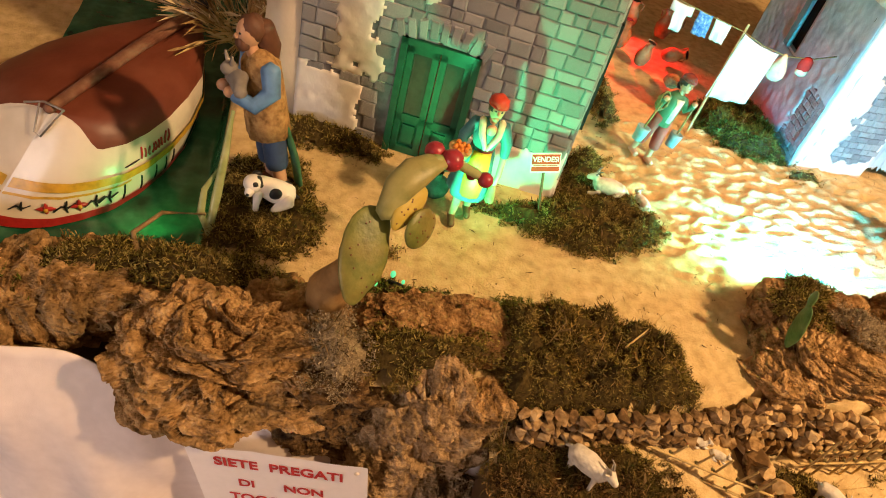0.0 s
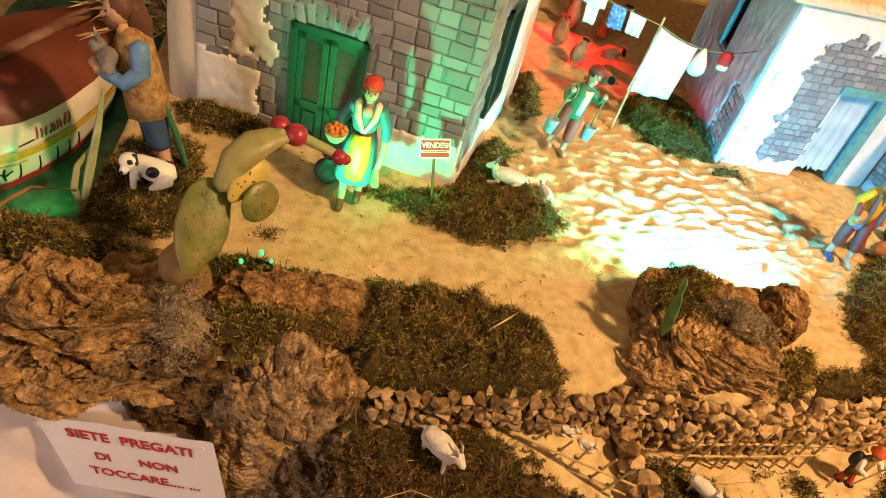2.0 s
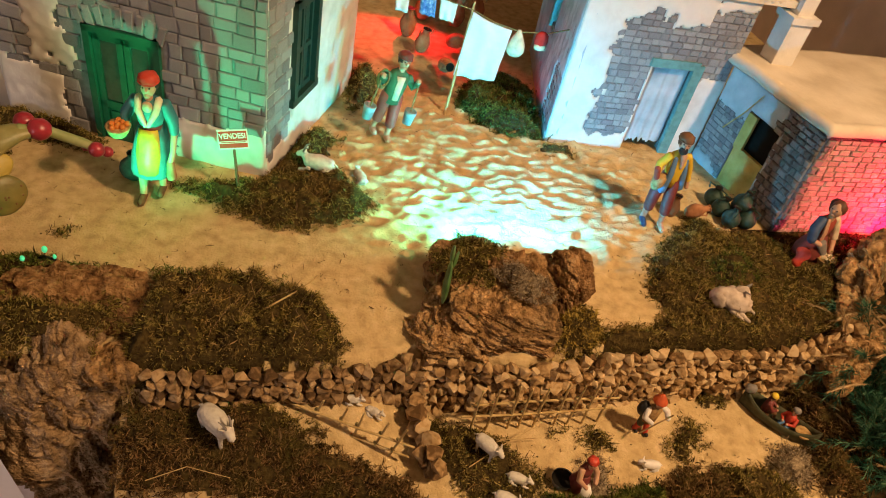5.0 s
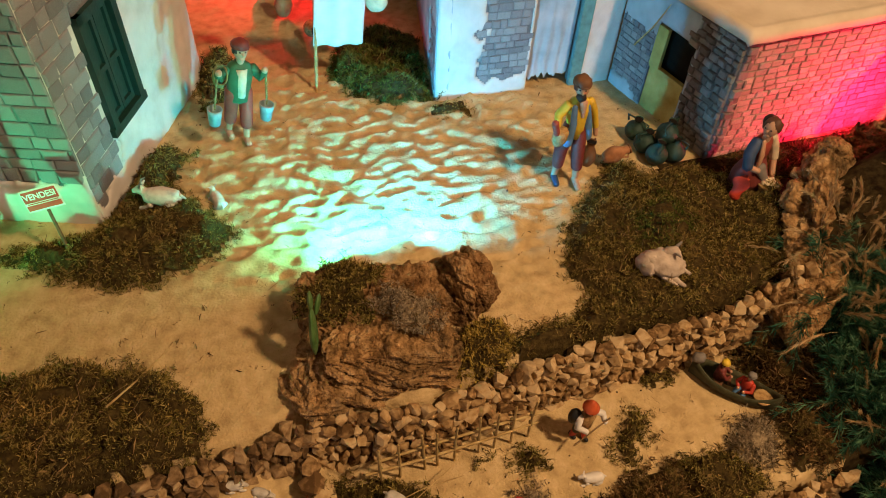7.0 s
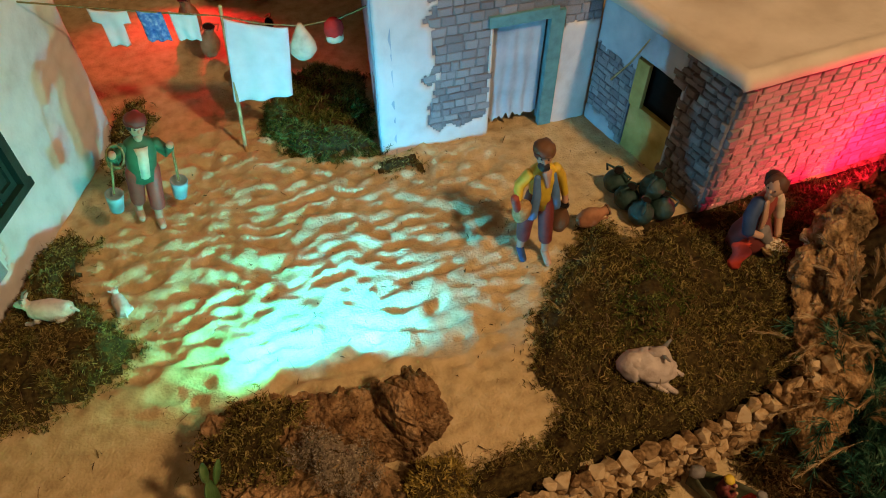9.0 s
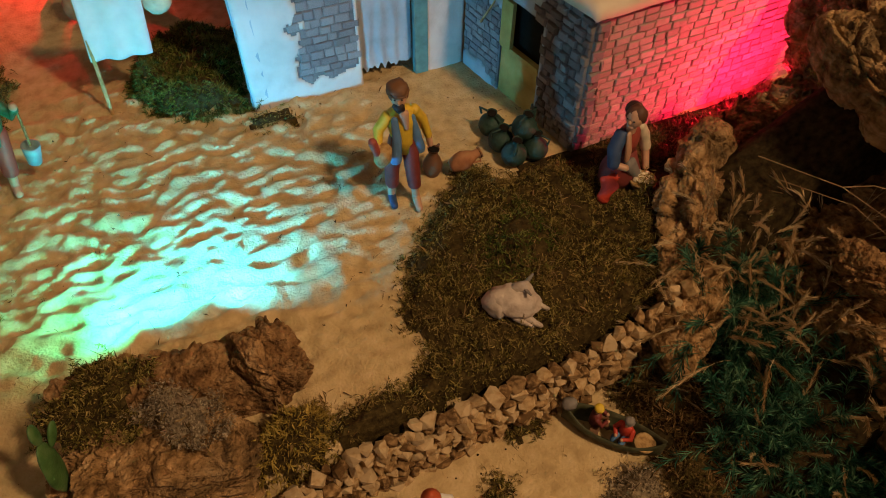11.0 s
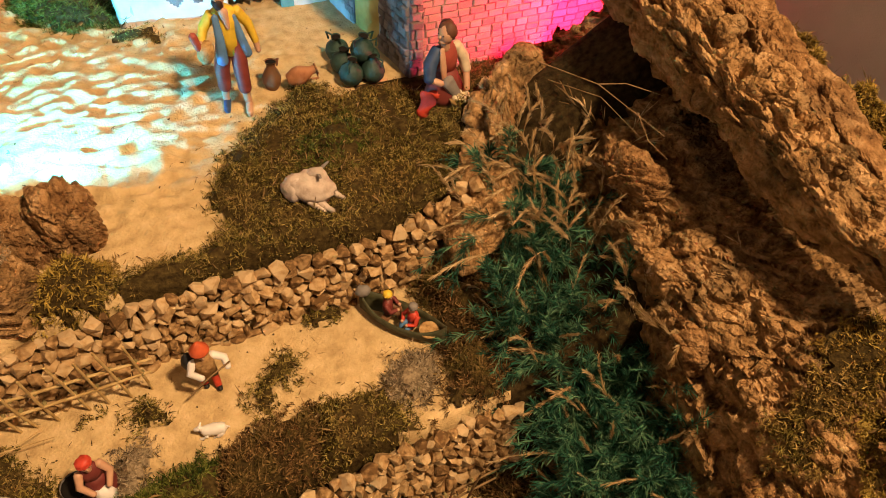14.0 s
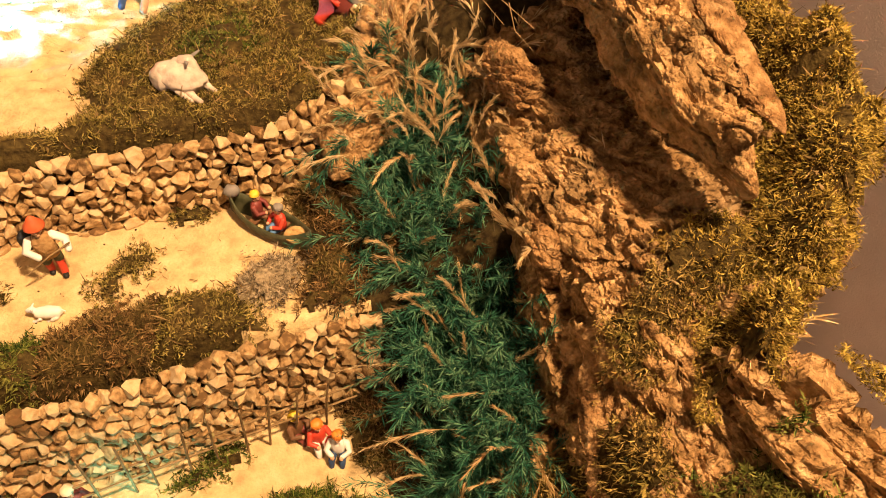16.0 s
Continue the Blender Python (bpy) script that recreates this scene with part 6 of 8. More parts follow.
def farmer(b, mi):
    for s, y in ((-1, 0.004), (1, -0.006)):
        b.limb([(s * 0.006, y - 0.005, 0.003), (s * 0.006, y + 0.002, 0.0035)], [0.003, 0.0035], mi(BLACK), 8)
        b.limb([(s * 0.006, y, 0.004), (s * 0.006, 0, 0.022)], [0.0038, 0.0048], mi(RED), 8)
        b.limb([(s * 0.006, 0, 0.022), (s * 0.005, 0, 0.040)], [0.0052, 0.006], mi(OLIVE), 8)
    b.loft([((0, -0.002 - z * 0.04, z), rx, ry, (0, 0, 1)) for z, rx, ry in ((0.034, 0.0105, 0.0085), (0.048, 0.0105, 0.008), (0.060, 0.0125, 0.008), (0.067, 0.006, 0.005))], 14, mi(TAN), True, 0.12)
    b.limb([(0.011, -0.004, 0.061), (0.021, -0.008, 0.054), (0.021, -0.016, 0.046)], [0.0048, 0.0045, 0.0036], mi(WHITE), 8)
    b.limb([(-0.011, -0.004, 0.061), (-0.017, -0.010, 0.052), (-0.008, -0.017, 0.046)], [0.0048, 0.0045, 0.0036], mi(WHITE), 8)
    b.ball((-0.013, 0.003, 0.056), (0.009, 0.008, 0.014), mi(BLACK), 10)
    b.limb([(-0.024, -0.020, 0.030), (0.002, -0.019, 0.046), (0.024, -0.018, 0.056)], [0.0011, 0.0011, 0.0011], mi(STICK), 6)
    head(b, mi, (0, -0.007, 0.076), 0.0066, DARKHAIR)
    b.loft([((0, -0.005, z), r, r, (0, 0, 1)) for z, r in ((0.0785, 0.0105), (0.080, 0.0105), (0.085, 0.0068), (0.090, 0.0040), (0.093, 0.001))], 14, mi(HAT_RED))


figure("figurine", "small painted farmer figurine in pale vest and pointed red hat", pose(1.394, 0.800, height(1.394, 0.800), 0, 0, 10), farmer)


def washer(b, mi):
    b.loft([((0, 0, z), rx, ry, (0, 0, 1)) for z, rx, ry in ((0.0, 0.016, 0.016), (0.012, 0.016, 0.015), (0.028, 0.010, 0.009), (0.034, 0.008, 0.007))], 14, mi(MAROON), True, 0.2)
    b.loft([((0, -0.010, z), rx, ry, (0, 0, 1)) for z, rx, ry in ((0.001, 0.012, 0.012), (0.012, 0.010, 0.010), (0.022, 0.006, 0.005))], 12, mi(WHITE), True, 0.2)
    b.loft([((0, 0.001, z), rx, ry, (0, 0, 1)) for z, rx, ry in ((0.030, 0.009, 0.008), (0.042, 0.011, 0.008), (0.050, 0.008, 0.006), (0.053, 0.004, 0.003))], 12, mi(MAROON))
    for s in (-1, 1):
        b.limb([(s * 0.010, 0, 0.047), (s * 0.015, -0.006, 0.036), (s * 0.008, -0.016, 0.028)], [0.0045, 0.004, 0.003], mi(SKIN), 8)
    head(b, mi, (0, -0.003, 0.062), 0.0066, HAIR, RED)


figure("figurine", "small painted woman figurine with red headscarf beside a tub", pose(1.272, 0.716, height(1.272, 0.716), 0, 0, 20), washer)


def seated(shirt, cap, lap):
    def build(b, mi):
        b.loft([((0, 0, z), rx, ry, (0, 0, 1)) for z, rx, ry in ((0.0, 0.009, 0.008), (0.010, 0.009, 0.008), (0.022, 0.0095, 0.007), (0.027, 0.005, 0.004))], 12, mi(shirt))
        for s in (-1, 1):
            b.limb([(s * 0.005, -0.004, 0.005), (s * 0.006, -0.016, 0.006), (s * 0.006, -0.018, -0.004)], [0.0045, 0.004, 0.003], mi(lap), 8)
            b.limb([(s * 0.009, 0, 0.022), (s * 0.013, -0.007, 0.014), (s * 0.006, -0.014, 0.013)], [0.0036, 0.0034, 0.0028], mi(shirt), 8)
            b.ball((s * 0.005, -0.016, 0.013), 0.0028, mi(SKIN), 6)
        head(b, mi, (0, -0.001, 0.036), 0.0060, HAIR, cap)
    return build


figure("figurine", "tiny painted figurine in red shirt and yellow hat aboard", pose(1.611, 0.823, -0.088, 0, 0, 60), seated(MAROON, YELLOW, BROWN), "figures in the skiff", size=0.85)
figure("figurine", "tiny painted figurine in red shirt and grey cap aboard", pose(1.634, 0.796, -0.088, 0, 0, -70), seated(RED, GREYFUR, BLUE), "figures in the skiff", size=0.85)
figure("figurine", "tiny painted figurine with yellow hat on the lowest terrace", pose(1.607, 0.622, -0.249, 0, 0, 40), seated(BROWN, YELLOW, MAROON), "figures on the lowest terrace")
figure("figurine", "tiny painted figurine in orange-red on the lowest terrace", pose(1.630, 0.604, -0.246, 0, 0, 10), seated(RED, ORANGE, WHITE), "figures on the lowest terrace")
figure("figurine", "tiny painted figurine with orange hat on the lowest terrace", pose(1.650, 0.585, -0.246, 0, 0, -20), seated(WHITE, ORANGE, NAVY), "figures on the lowest terrace")
figure("figurine", "tiny painted figurine in red with pale hat among pots", pose(1.372, 0.600, -0.249, 0, 0, 30), seated(MAROON, CREAM, RED))


def beast(fur, lying=True, horns=False, ears=1.0, patch=None):
    def build(b, mi):
        z = 0.30 if lying else 0.62
        b.limb([(-0.36, 0.02, z), (-0.05, 0, z + 0.04), (0.28, -0.02, z + 0.03)], [0.24, 0.27, 0.22], mi(fur), 14)
        b.limb([(0.30, -0.03, z + 0.06), (0.46, -0.05, z + 0.20)], [0.15, 0.12], mi(fur), 10)
        b.limb([(0.48, -0.05, z + 0.24), (0.66, -0.09, z + 0.16)], [0.135, 0.08], mi(fur), 10)
        for s in (-1, 1):
            b.limb([(0.45, -0.05 + s * 0.09, z + 0.32), (0.40, -0.05 + s * 0.19, z + 0.32 + 0.06 * ears)], [0.05, 0.025], mi(fur), 6, 0.5)
            if horns:
                b.limb([(0.48, -0.05 + s * 0.06, z + 0.34), (0.42, -0.05 + s * 0.10, z + 0.50), (0.32, -0.05 + s * 0.14, z + 0.54)], [0.035, 0.028, 0.012], mi(GREYFUR), 6)
            if lying:
                b.limb([(0.26, s * 0.17, z - 0.14), (0.42, s * 0.19, 0.07), (0.54, s * 0.17, 0.05)], [0.085, 0.07, 0.05], mi(fur), 8)
                b.limb([(-0.34, s * 0.19, z - 0.10), (-0.18, s * 0.25, 0.09), (-0.02, s * 0.25, 0.05)], [0.13, 0.09, 0.05], mi(fur), 8)
            else:
                b.limb([(0.26, s * 0.12, z - 0.08), (0.27, s * 0.12, 0.30), (0.27, s * 0.12, 0.03)], [0.09, 0.055, 0.045], mi(fur), 8)
                b.limb([(-0.34, s * 0.12, z - 0.05), (-0.37, s * 0.12, 0.30), (-0.35, s * 0.12, 0.03)], [0.12, 0.055, 0.045], mi(fur), 8)
        b.limb([(-0.56, 0.02, z + 0.08), (-0.68, 0.03, z - 0.02)], [0.05, 0.025], mi(fur), 6)
        if patch:
            for x, y, q, r in ((-0.22, -0.14, 0.16, 0.15), (0.12, -0.14, 0.15, 0.14), (0.54, -0.13, 0.25, 0.08), (-0.05, 0.14, 0.18, 0.15), (0.44, 0.06, 0.25, 0.09), (-0.42, 0.02, 0.2, 0.12)):
                b.ball((x, y, z + q), (r, r * 0.75, r), mi(patch), 10)
    return build


def curled_sheep(b, mi):
    f = mi(WOOL_BEIGE)
    b.ball((0, 0, 0.32), (0.60, 0.40, 0.34), f, 24, None, 0.22, 3)
    b.ball((-0.32, -0.06, 0.28), (0.34, 0.36, 0.30), f, 18, None, 0.25, 5)
    b.limb([(0.30, 0.08, 0.42), (0.24, 0.14, 0.62)], [0.20, 0.15], f, 12)
    b.limb([(0.22, 0.15, 0.68), (0.02, 0.12, 0.66), (-0.10, 0.09, 0.58)], [0.14, 0.12, 0.08], f, 12)
    for y in (0.02, 0.27):
        b.limb([(0.24, y, 0.74), (0.34, y + (y - 0.145) * 1.2, 0.80)], [0.05, 0.03], mi(GREYFUR), 8, 0.5)
    for y, x in ((-0.26, 0.30), (-0.30, 0.10), (0.20, 0.42)):
        b.limb([(x, y, 0.16), (x + 0.22, y - 0.10, 0.08), (x + 0.36, y - 0.12, 0.05)], [0.11, 0.075, 0.055], f, 8)


def animal(name, label, x, y, z, turn, size, build, group=""):
    figure(name, label, pose(x, y, z, 0, 0, turn), build, group, "animal figurine", size)


def sitting_dog(b, mi):
    f, k = mi(WHITE), mi(BLACK)
    b.limb([(0.30, 0.02, 0.22), (0.05, 0, 0.34), (-0.22, -0.02, 0.50)], [0.27, 0.27, 0.22], f, 16)
    b.ball((-0.40, -0.10, 0.62), (0.22, 0.21, 0.20), f, 14)
    b.limb([(-0.46, -0.20, 0.56), (-0.51, -0.29, 0.50)], [0.12, 0.09], f, 10)
    b.ball((-0.54, -0.36, 0.51), 0.04, k, 8)
    for y, z, r in ((-0.13, 0.74, 0.10), (0.10, 0.74, 0.10)):
        b.limb([(-0.32, y, z), (-0.26, y * 1.7, z - 0.08)], [r, r * 0.6], k, 8, 0.6)
    b.ball((-0.38, -0.24, 0.68), (0.085, 0.06, 0.085), k, 10)
    b.ball((0.06, -0.22, 0.42), (0.15, 0.09, 0.14), k, 12)
    b.ball((0.34, 0.12, 0.36), (0.14, 0.12, 0.12), k, 10)
    for x, y in ((-0.30, -0.20), (-0.22, 0.14)):
        b.limb([(x, y, 0.42), (x - 0.04, y - 0.05, 0.18), (x - 0.05, y - 0.08, 0.04)], [0.12, 0.075, 0.065], f, 8)
    for y in (-0.22, 0.24):
        b.limb([(0.34, y, 0.20), (0.14, y - 0.06, 0.10), (0.02, y - 0.10, 0.05)], [0.16, 0.11, 0.06], f, 10)
    b.limb([(0.52, 0.06, 0.14), (0.62, 0.10, 0.05)], [0.06, 0.03], k, 6)


animal("spotted_dog", "white dog figurine with black spots at the shepherd's feet", 0.426, 1.138, 0.020, 8, 0.060, sitting_dog)
animal("goat", "pale goat figurine lying on the moss mound", 0.935, 1.222, 0.024, 165, 0.050, beast(WOOL, True, True))
animal("rabbit", "small white rabbit figurine on the sand", 1.006, 1.226, 0.004, 110, 0.033, beast(WOOL, True, False, 2.4))
animal("sheep", "beige sheep figurine lying curled on the moss carpet", 1.556, 0.942, 0.014, -32, 0.050, curled_sheep)
animal("goat", "white goat figurine standing on the lower bank", 0.812, 0.788, -0.072, -48, 0.052, beast(WOOL, False, True))
animal("lamb", "tiny white lamb figurine lying in the sandy pit", 0.978, 0.826, height(0.978, 0.826), -10, 0.022, beast(WOOL, True), "lambs")
animal("lamb", "tiny white lamb figurine lying in the sandy pit", 1.006, 0.814, height(1.006, 0.814), -30, 0.022, beast(WOOL, True), "lambs")
animal("sheep", "grey-white sheep figurine standing on the bank", 1.152, 0.762, height(1.152, 0.762) + 0.010, -50, 0.036, beast(WOOL, False))
animal("lamb", "tiny white lamb figurine among the moss", 1.188, 0.722, height(1.188, 0.722) + 0.008, -25, 0.027, beast(WOOL, True), "lambs")
animal("lamb", "tiny white lamb figurine among the moss", 1.166, 0.694, height(1.166, 0.694) + 0.010, -25, 0.030, beast(WOOL, True), "lambs")
animal("lamb", "tiny white lamb figurine lying on the sand", 1.386, 0.740, height(1.386, 0.74), 175, 0.026, beast(WHITE, True), "lambs")

# ---- pots, fences, signs, clothes ----
def pot(name, label, at, profile, material, handles=0, group="", category="pot", rim_dark=True):
    p = empty(name, at, label, category, group)
    b = Build()
    b.loft([((0, 0, z), r, r, (0, 0, 1)) for r, z in profile], 22, 0, False)
    b.f.append(tuple(reversed(range(22))))
    b.m.append(0)
    b.thing("body", material, p, at=at)
    top_r, top_z = profile[-1]
    # a dark disc under the rim paints the shade inside
    b = Build()
    b.ball((0, 0, top_z - 0.002), (top_r * 0.98, top_r * 0.98, 0.001), 0, 14)
    b.thing("mouth_shade", PAINTED_SHADE, p, at=at)
    mid_r, mid_z = max(profile)
    for i in range(handles):
        s = -1 if i else 1
        b = Build()
        b.limb([(s * top_r, 0, top_z - 0.002), (s * (top_r + (mid_r - top_r) * 0.9 + 0.003), 0, top_z * 0.9 + 0.001), (s * mid_r * 0.95, 0, (mid_z + top_z) / 2)], [0.0016, 0.0016, 0.0016], 0, 8)
        b.thing("handle", material, p, at=at)
    return p


ROUND = [(0.004, 0.0), (0.010, 0.0015), (0.0155, 0.008), (0.0175, 0.016), (0.0155, 0.024), (0.0095, 0.030), (0.0055, 0.033), (0.0055, 0.038), (0.0072, 0.041)]
JUG = [(0.006, 0.0), (0.0085, 0.002), (0.0125, 0.012), (0.013, 0.020), (0.009, 0.030), (0.006, 0.035), (0.0062, 0.040), (0.008, 0.044)]
DARKPOTS = "round dark green pottery jar in a pile by the door"
for x, y, z, r in ((1.664, 1.192, 0.0, 10), (1.667, 1.158, 0.0, 60), (1.700, 1.156, 0.0, 120), (1.706, 1.190, 0.0, 200), (1.668, 1.226, 0.0, 300), (1.690, 1.178, 0.024, 30)):
    pot("jar", DARKPOTS, pose(x, y, height(x, y) + z, 6, 4, r), ROUND, POT_GREEN, 2, "jars in the pile", "jar")
pot("jug", "orange terracotta jug lying by the bearded man", pose(1.580, 1.166, 0.020, -20, 75, -20), JUG, TERRA, 1, category="jug")
pot("jug", "brown terracotta jug beside the bearded man", pose(1.560, 1.180, 0.0, 0, 6, 40), JUG, BROWN, 1, category="jug")
pot("jar", "dark green jug standing beside the stone house's door", pose(0.660, 1.212, 0.0, 0, 0, 20), [(r * 1.25, z * 1.1) for r, z in ROUND], POT_GREEN, 1, category="jar")
for k, (x, y, rx, ry, s, m) in enumerate(((1.21, 1.65, 70, 20, 1.2, TAN), (1.17, 1.72, 10, 5, 1.3, TERRA), (1.24, 1.76, 60, -30, 1.3, TERRA), (1.15, 1.80, 0, 0, 1.5, TERRA), (1.27, 1.86, 20, 10, 1.5, TERRA), (1.20, 1.90, 0, 0, 1.6, TERRA), (1.34, 1.93, 0, 0, 1.4, TERRA))):
    pot("amphora", "terracotta amphora among the pottery at the alley's end", pose(x, y, 0.004 + 0.012 * s * math.sin(radians(abs(rx))), rx, ry, 30 * k), [(r * s, z * s) for r, z in JUG], m, 2, "amphorae in the alley", "amphora")
for x, y, s, m in ((1.290, 0.628, 0.7, GREYFUR), (1.325, 0.634, 0.6, POT_GREEN), (1.345, 0.606, 0.7, TERRA)):
    pot("pot", "tiny pottery bowl on the lowest terrace", pose(x, y, -0.249), [(0.004, 0), (0.010 * s, 0.001), (0.014 * s, 0.008), (0.0155 * s, 0.013)], m, 0, "bowls on the lowest terrace")
pot("tub", "small dark wash tub beside the kneeling washer", pose(1.250, 0.722, height(1.25, 0.722)), [(0.008, 0), (0.012, 0.001), (0.0145, 0.010), (0.0155, 0.014)], GREYFUR, 0, category="tub")


def rod(b, p, q, r, mi=0, n=7, bend=0.0, seed=0):
    p, q = Vector(p), Vector(q)
    rng = random.Random(seed)
    mid = (p + q) / 2 + Vector((rng.uniform(-1, 1), rng.uniform(-1, 1), rng.uniform(-1, 1))) * bend
    b.limb([p, p.lerp(mid, 0.66), q.lerp(mid, 0.66), q], [r, r * 1.05, r, r * 0.9], mi, n)


def cane_fence(label, p, q, rails, count, foot, head_z, r, m1, m2, seed, lean, back=0.0):
    f = empty("cane_fence", pose(p[0], p[1], foot), label, "fence")
    rng = random.Random(seed)
    P, Q = Vector((*p, 0)), Vector((*q, 0))
    d = (Q - P).normalized()
    side = d.cross(Vector((0, 0, 1))).normalized()
    for k, (z0, z1, over0, over1) in enumerate(rails):
        b = Build()
        rod(b, P - d * over0 + Vector((0, 0, z0)) + side * r, Q + d * over1 + Vector((0, 0, z1)) + side * r, r, 0, 8, 0.003, seed + k)
        b.thing("rail", m1, f)
    for i in range(count):
        t = (i + 0.5 + rng.uniform(-0.18, 0.18)) / count
        a = P.lerp(Q, t)
        tilt = d * lean * rng.uniform(0.6, 1.4)
        b = Build()
        rod(b, a - tilt + Vector((0, 0, foot - 0.004)) - side * r, a + tilt + Vector((0, back, head_z + rng.uniform(-0.008, 0.006))) - side * r, r * 0.9, 0, 8, 0.002, seed * 7 + i)
        post = b.thing("post", m2, f)
        for z0, z1, _, _ in rails:
            z = z0 + (z1 - z0) * t
            b = Build()
            b.ball(a + tilt * (2 * (z - foot) / (head_z - foot) - 1) + Vector((0, 0, z)), (r * 1.5, r * 2.3, r * 1.4), 0, 8)
            b.thing("binding", ROPE, post)


cane_fence("straw-coloured cane fence of two rails across the bank", (0.842, 0.852), (1.046, 0.757), [(-0.072, -0.076, 0.008, 0.0), (-0.048, -0.052, 0.0, 0.004)], 8, -0.096, -0.020, 0.0018, STRAW, STRAW, 3, 0.006, -0.006)
cane_fence("straw-coloured cane fence of two rails below the wall", (1.130, 0.806), (1.338, 0.814), [(-0.062, -0.060, 0.008, 0.0), (-0.038, -0.038, 0.0, 0.006)], 9, -0.104, 0.004, 0.0018, STRAW, STRAW, 4, -0.004, -0.010)
cane_fence("dark twig fence on the lowest terrace", (1.385, 0.592), (1.660, 0.624), [(-0.216, -0.204, 0.0, 0.02), (-0.190, -0.178, 0.0, 0.02)], 9, -0.252, -0.128, 0.0015, STICK, STICK, 5, 0.004, -0.014)


def twig(label, pts, r, material=STRAW):
    b = Build()
    b.limb(pts, [r * (1 - 0.5 * i / (len(pts) - 1)) for i in range(len(pts))], 0, 7)
    return b.thing("dry_stalk", material, label=label, category="stalk")


twig("pale straw stalk lying across the moss bank", [(0.862, 0.903, 0.036), (0.90, 0.93, 0.040), (0.934, 0.958, 0.046)], 0.0014)
twig("thin dry stalk lying on the lower bank", [(0.715, 0.775, -0.075), (0.75, 0.785, -0.068), (0.79, 0.785, -0.066)], 0.0012)
twig("thin upright stalk on the lower bank", [(0.718, 0.815, -0.065), (0.712, 0.82, -0.04), (0.708, 0.825, -0.005)], 0.0011, STICK)
for k in range(14):
    rng_k = random.Random(k)
    x, y = rng_k.uniform(1.48, 1.74), rng_k.uniform(0.90, 1.08)
    a = rng_k.uniform(0, 6.28)
    L = rng_k.uniform(0.010, 0.03)
    twig("thin dry stalk lying on the moss carpet", [(x, y, 0.022), (x + L * 0.5 * math.cos(a), y + L * 0.5 * math.sin(a), 0.026), (x + L * math.cos(a), y + L * math.sin(a), 0.023)], 0.0004, STICK)
for pts, r in (([(1.832, 0.935, 0.150), (1.862, 0.855, 0.168), (1.900, 0.775, 0.150)], 0.0011), ([(1.862, 0.855, 0.168), (1.888, 0.842, 0.172), (1.925, 0.815, 0.165)], 0.0009), ([(1.885, 0.808, 0.160), (1.880, 0.775, 0.150), (1.892, 0.752, 0.140)], 0.0008), ([(1.828, 0.900, 0.150), (1.850, 0.830, 0.172), (1.866, 0.772, 0.160)], 0.0008)):
    twig("bare brown twig sticking out above the reeds", pts, r * 0.8, STICK)
twig("bent brown root lying over the cork beside the boat", [(0.283, 1.015, 0.018), (0.272, 1.045, 0.034), (0.300, 1.078, 0.040), (0.348, 1.088, 0.034)], 0.0042, STICK)
for pts in ([(0.835, 0.880, 0.052), (0.850, 0.905, 0.060), (0.842, 0.940, 0.056)], [(0.845, 0.893, 0.056), (0.872, 0.900, 0.062), (0.895, 0.918, 0.055)], [(0.805, 0.865, 0.046), (0.822, 0.890, 0.056), (0.818, 0.930, 0.052)], [(0.915, 0.860, 0.046), (0.900, 0.885, 0.054), (0.915, 0.915, 0.050)], [(0.760, 0.900, 0.044), (0.785, 0.925, 0.054), (0.790, 0.960, 0.046)]):
    twig("thin dry twig lying on the moss bank", pts, 0.0004, STICK)
for pts in ([(1.125, 0.742, -0.084), (1.175, 0.768, -0.076), (1.225, 0.796, -0.082)], [(1.135, 0.768, -0.082), (1.18, 0.775, -0.074), (1.235, 0.782, -0.084)], [(0.735, 0.742, -0.085), (0.78, 0.752, -0.075), (0.83, 0.738, -0.08)]):
    twig("dry grass stalk lying on the lower bank", pts, 0.0008)
twig("bamboo cane leaning on the low house's side wall", [(1.700, 1.335, 0.10), (1.699, 1.30, 0.15), (1.698, 1.27, 0.205)], 0.0018)


def words(text, size, face, u, v, material, parent, name="lettering", bold=0.0, width=1.0):
    c = bpy.data.curves.new(name, "FONT")
    c.body, c.size, c.extrude, c.offset = text, size, 0.0002, bold
    c.align_x, c.align_y = "CENTER", "CENTER"
    ob0 = bpy.data.objects.new("type", c)
    me = bpy.data.meshes.new_from_object(ob0)
    bpy.data.objects.remove(ob0)
    me.materials.clear()
    me.materials.append(material)
    ob = new(name, me)
    attach(ob, parent, face @ pose(u, -0.0012, v, 90, 0, 0) @ Matrix.Diagonal((width, 1, 1, 1)))
    return ob


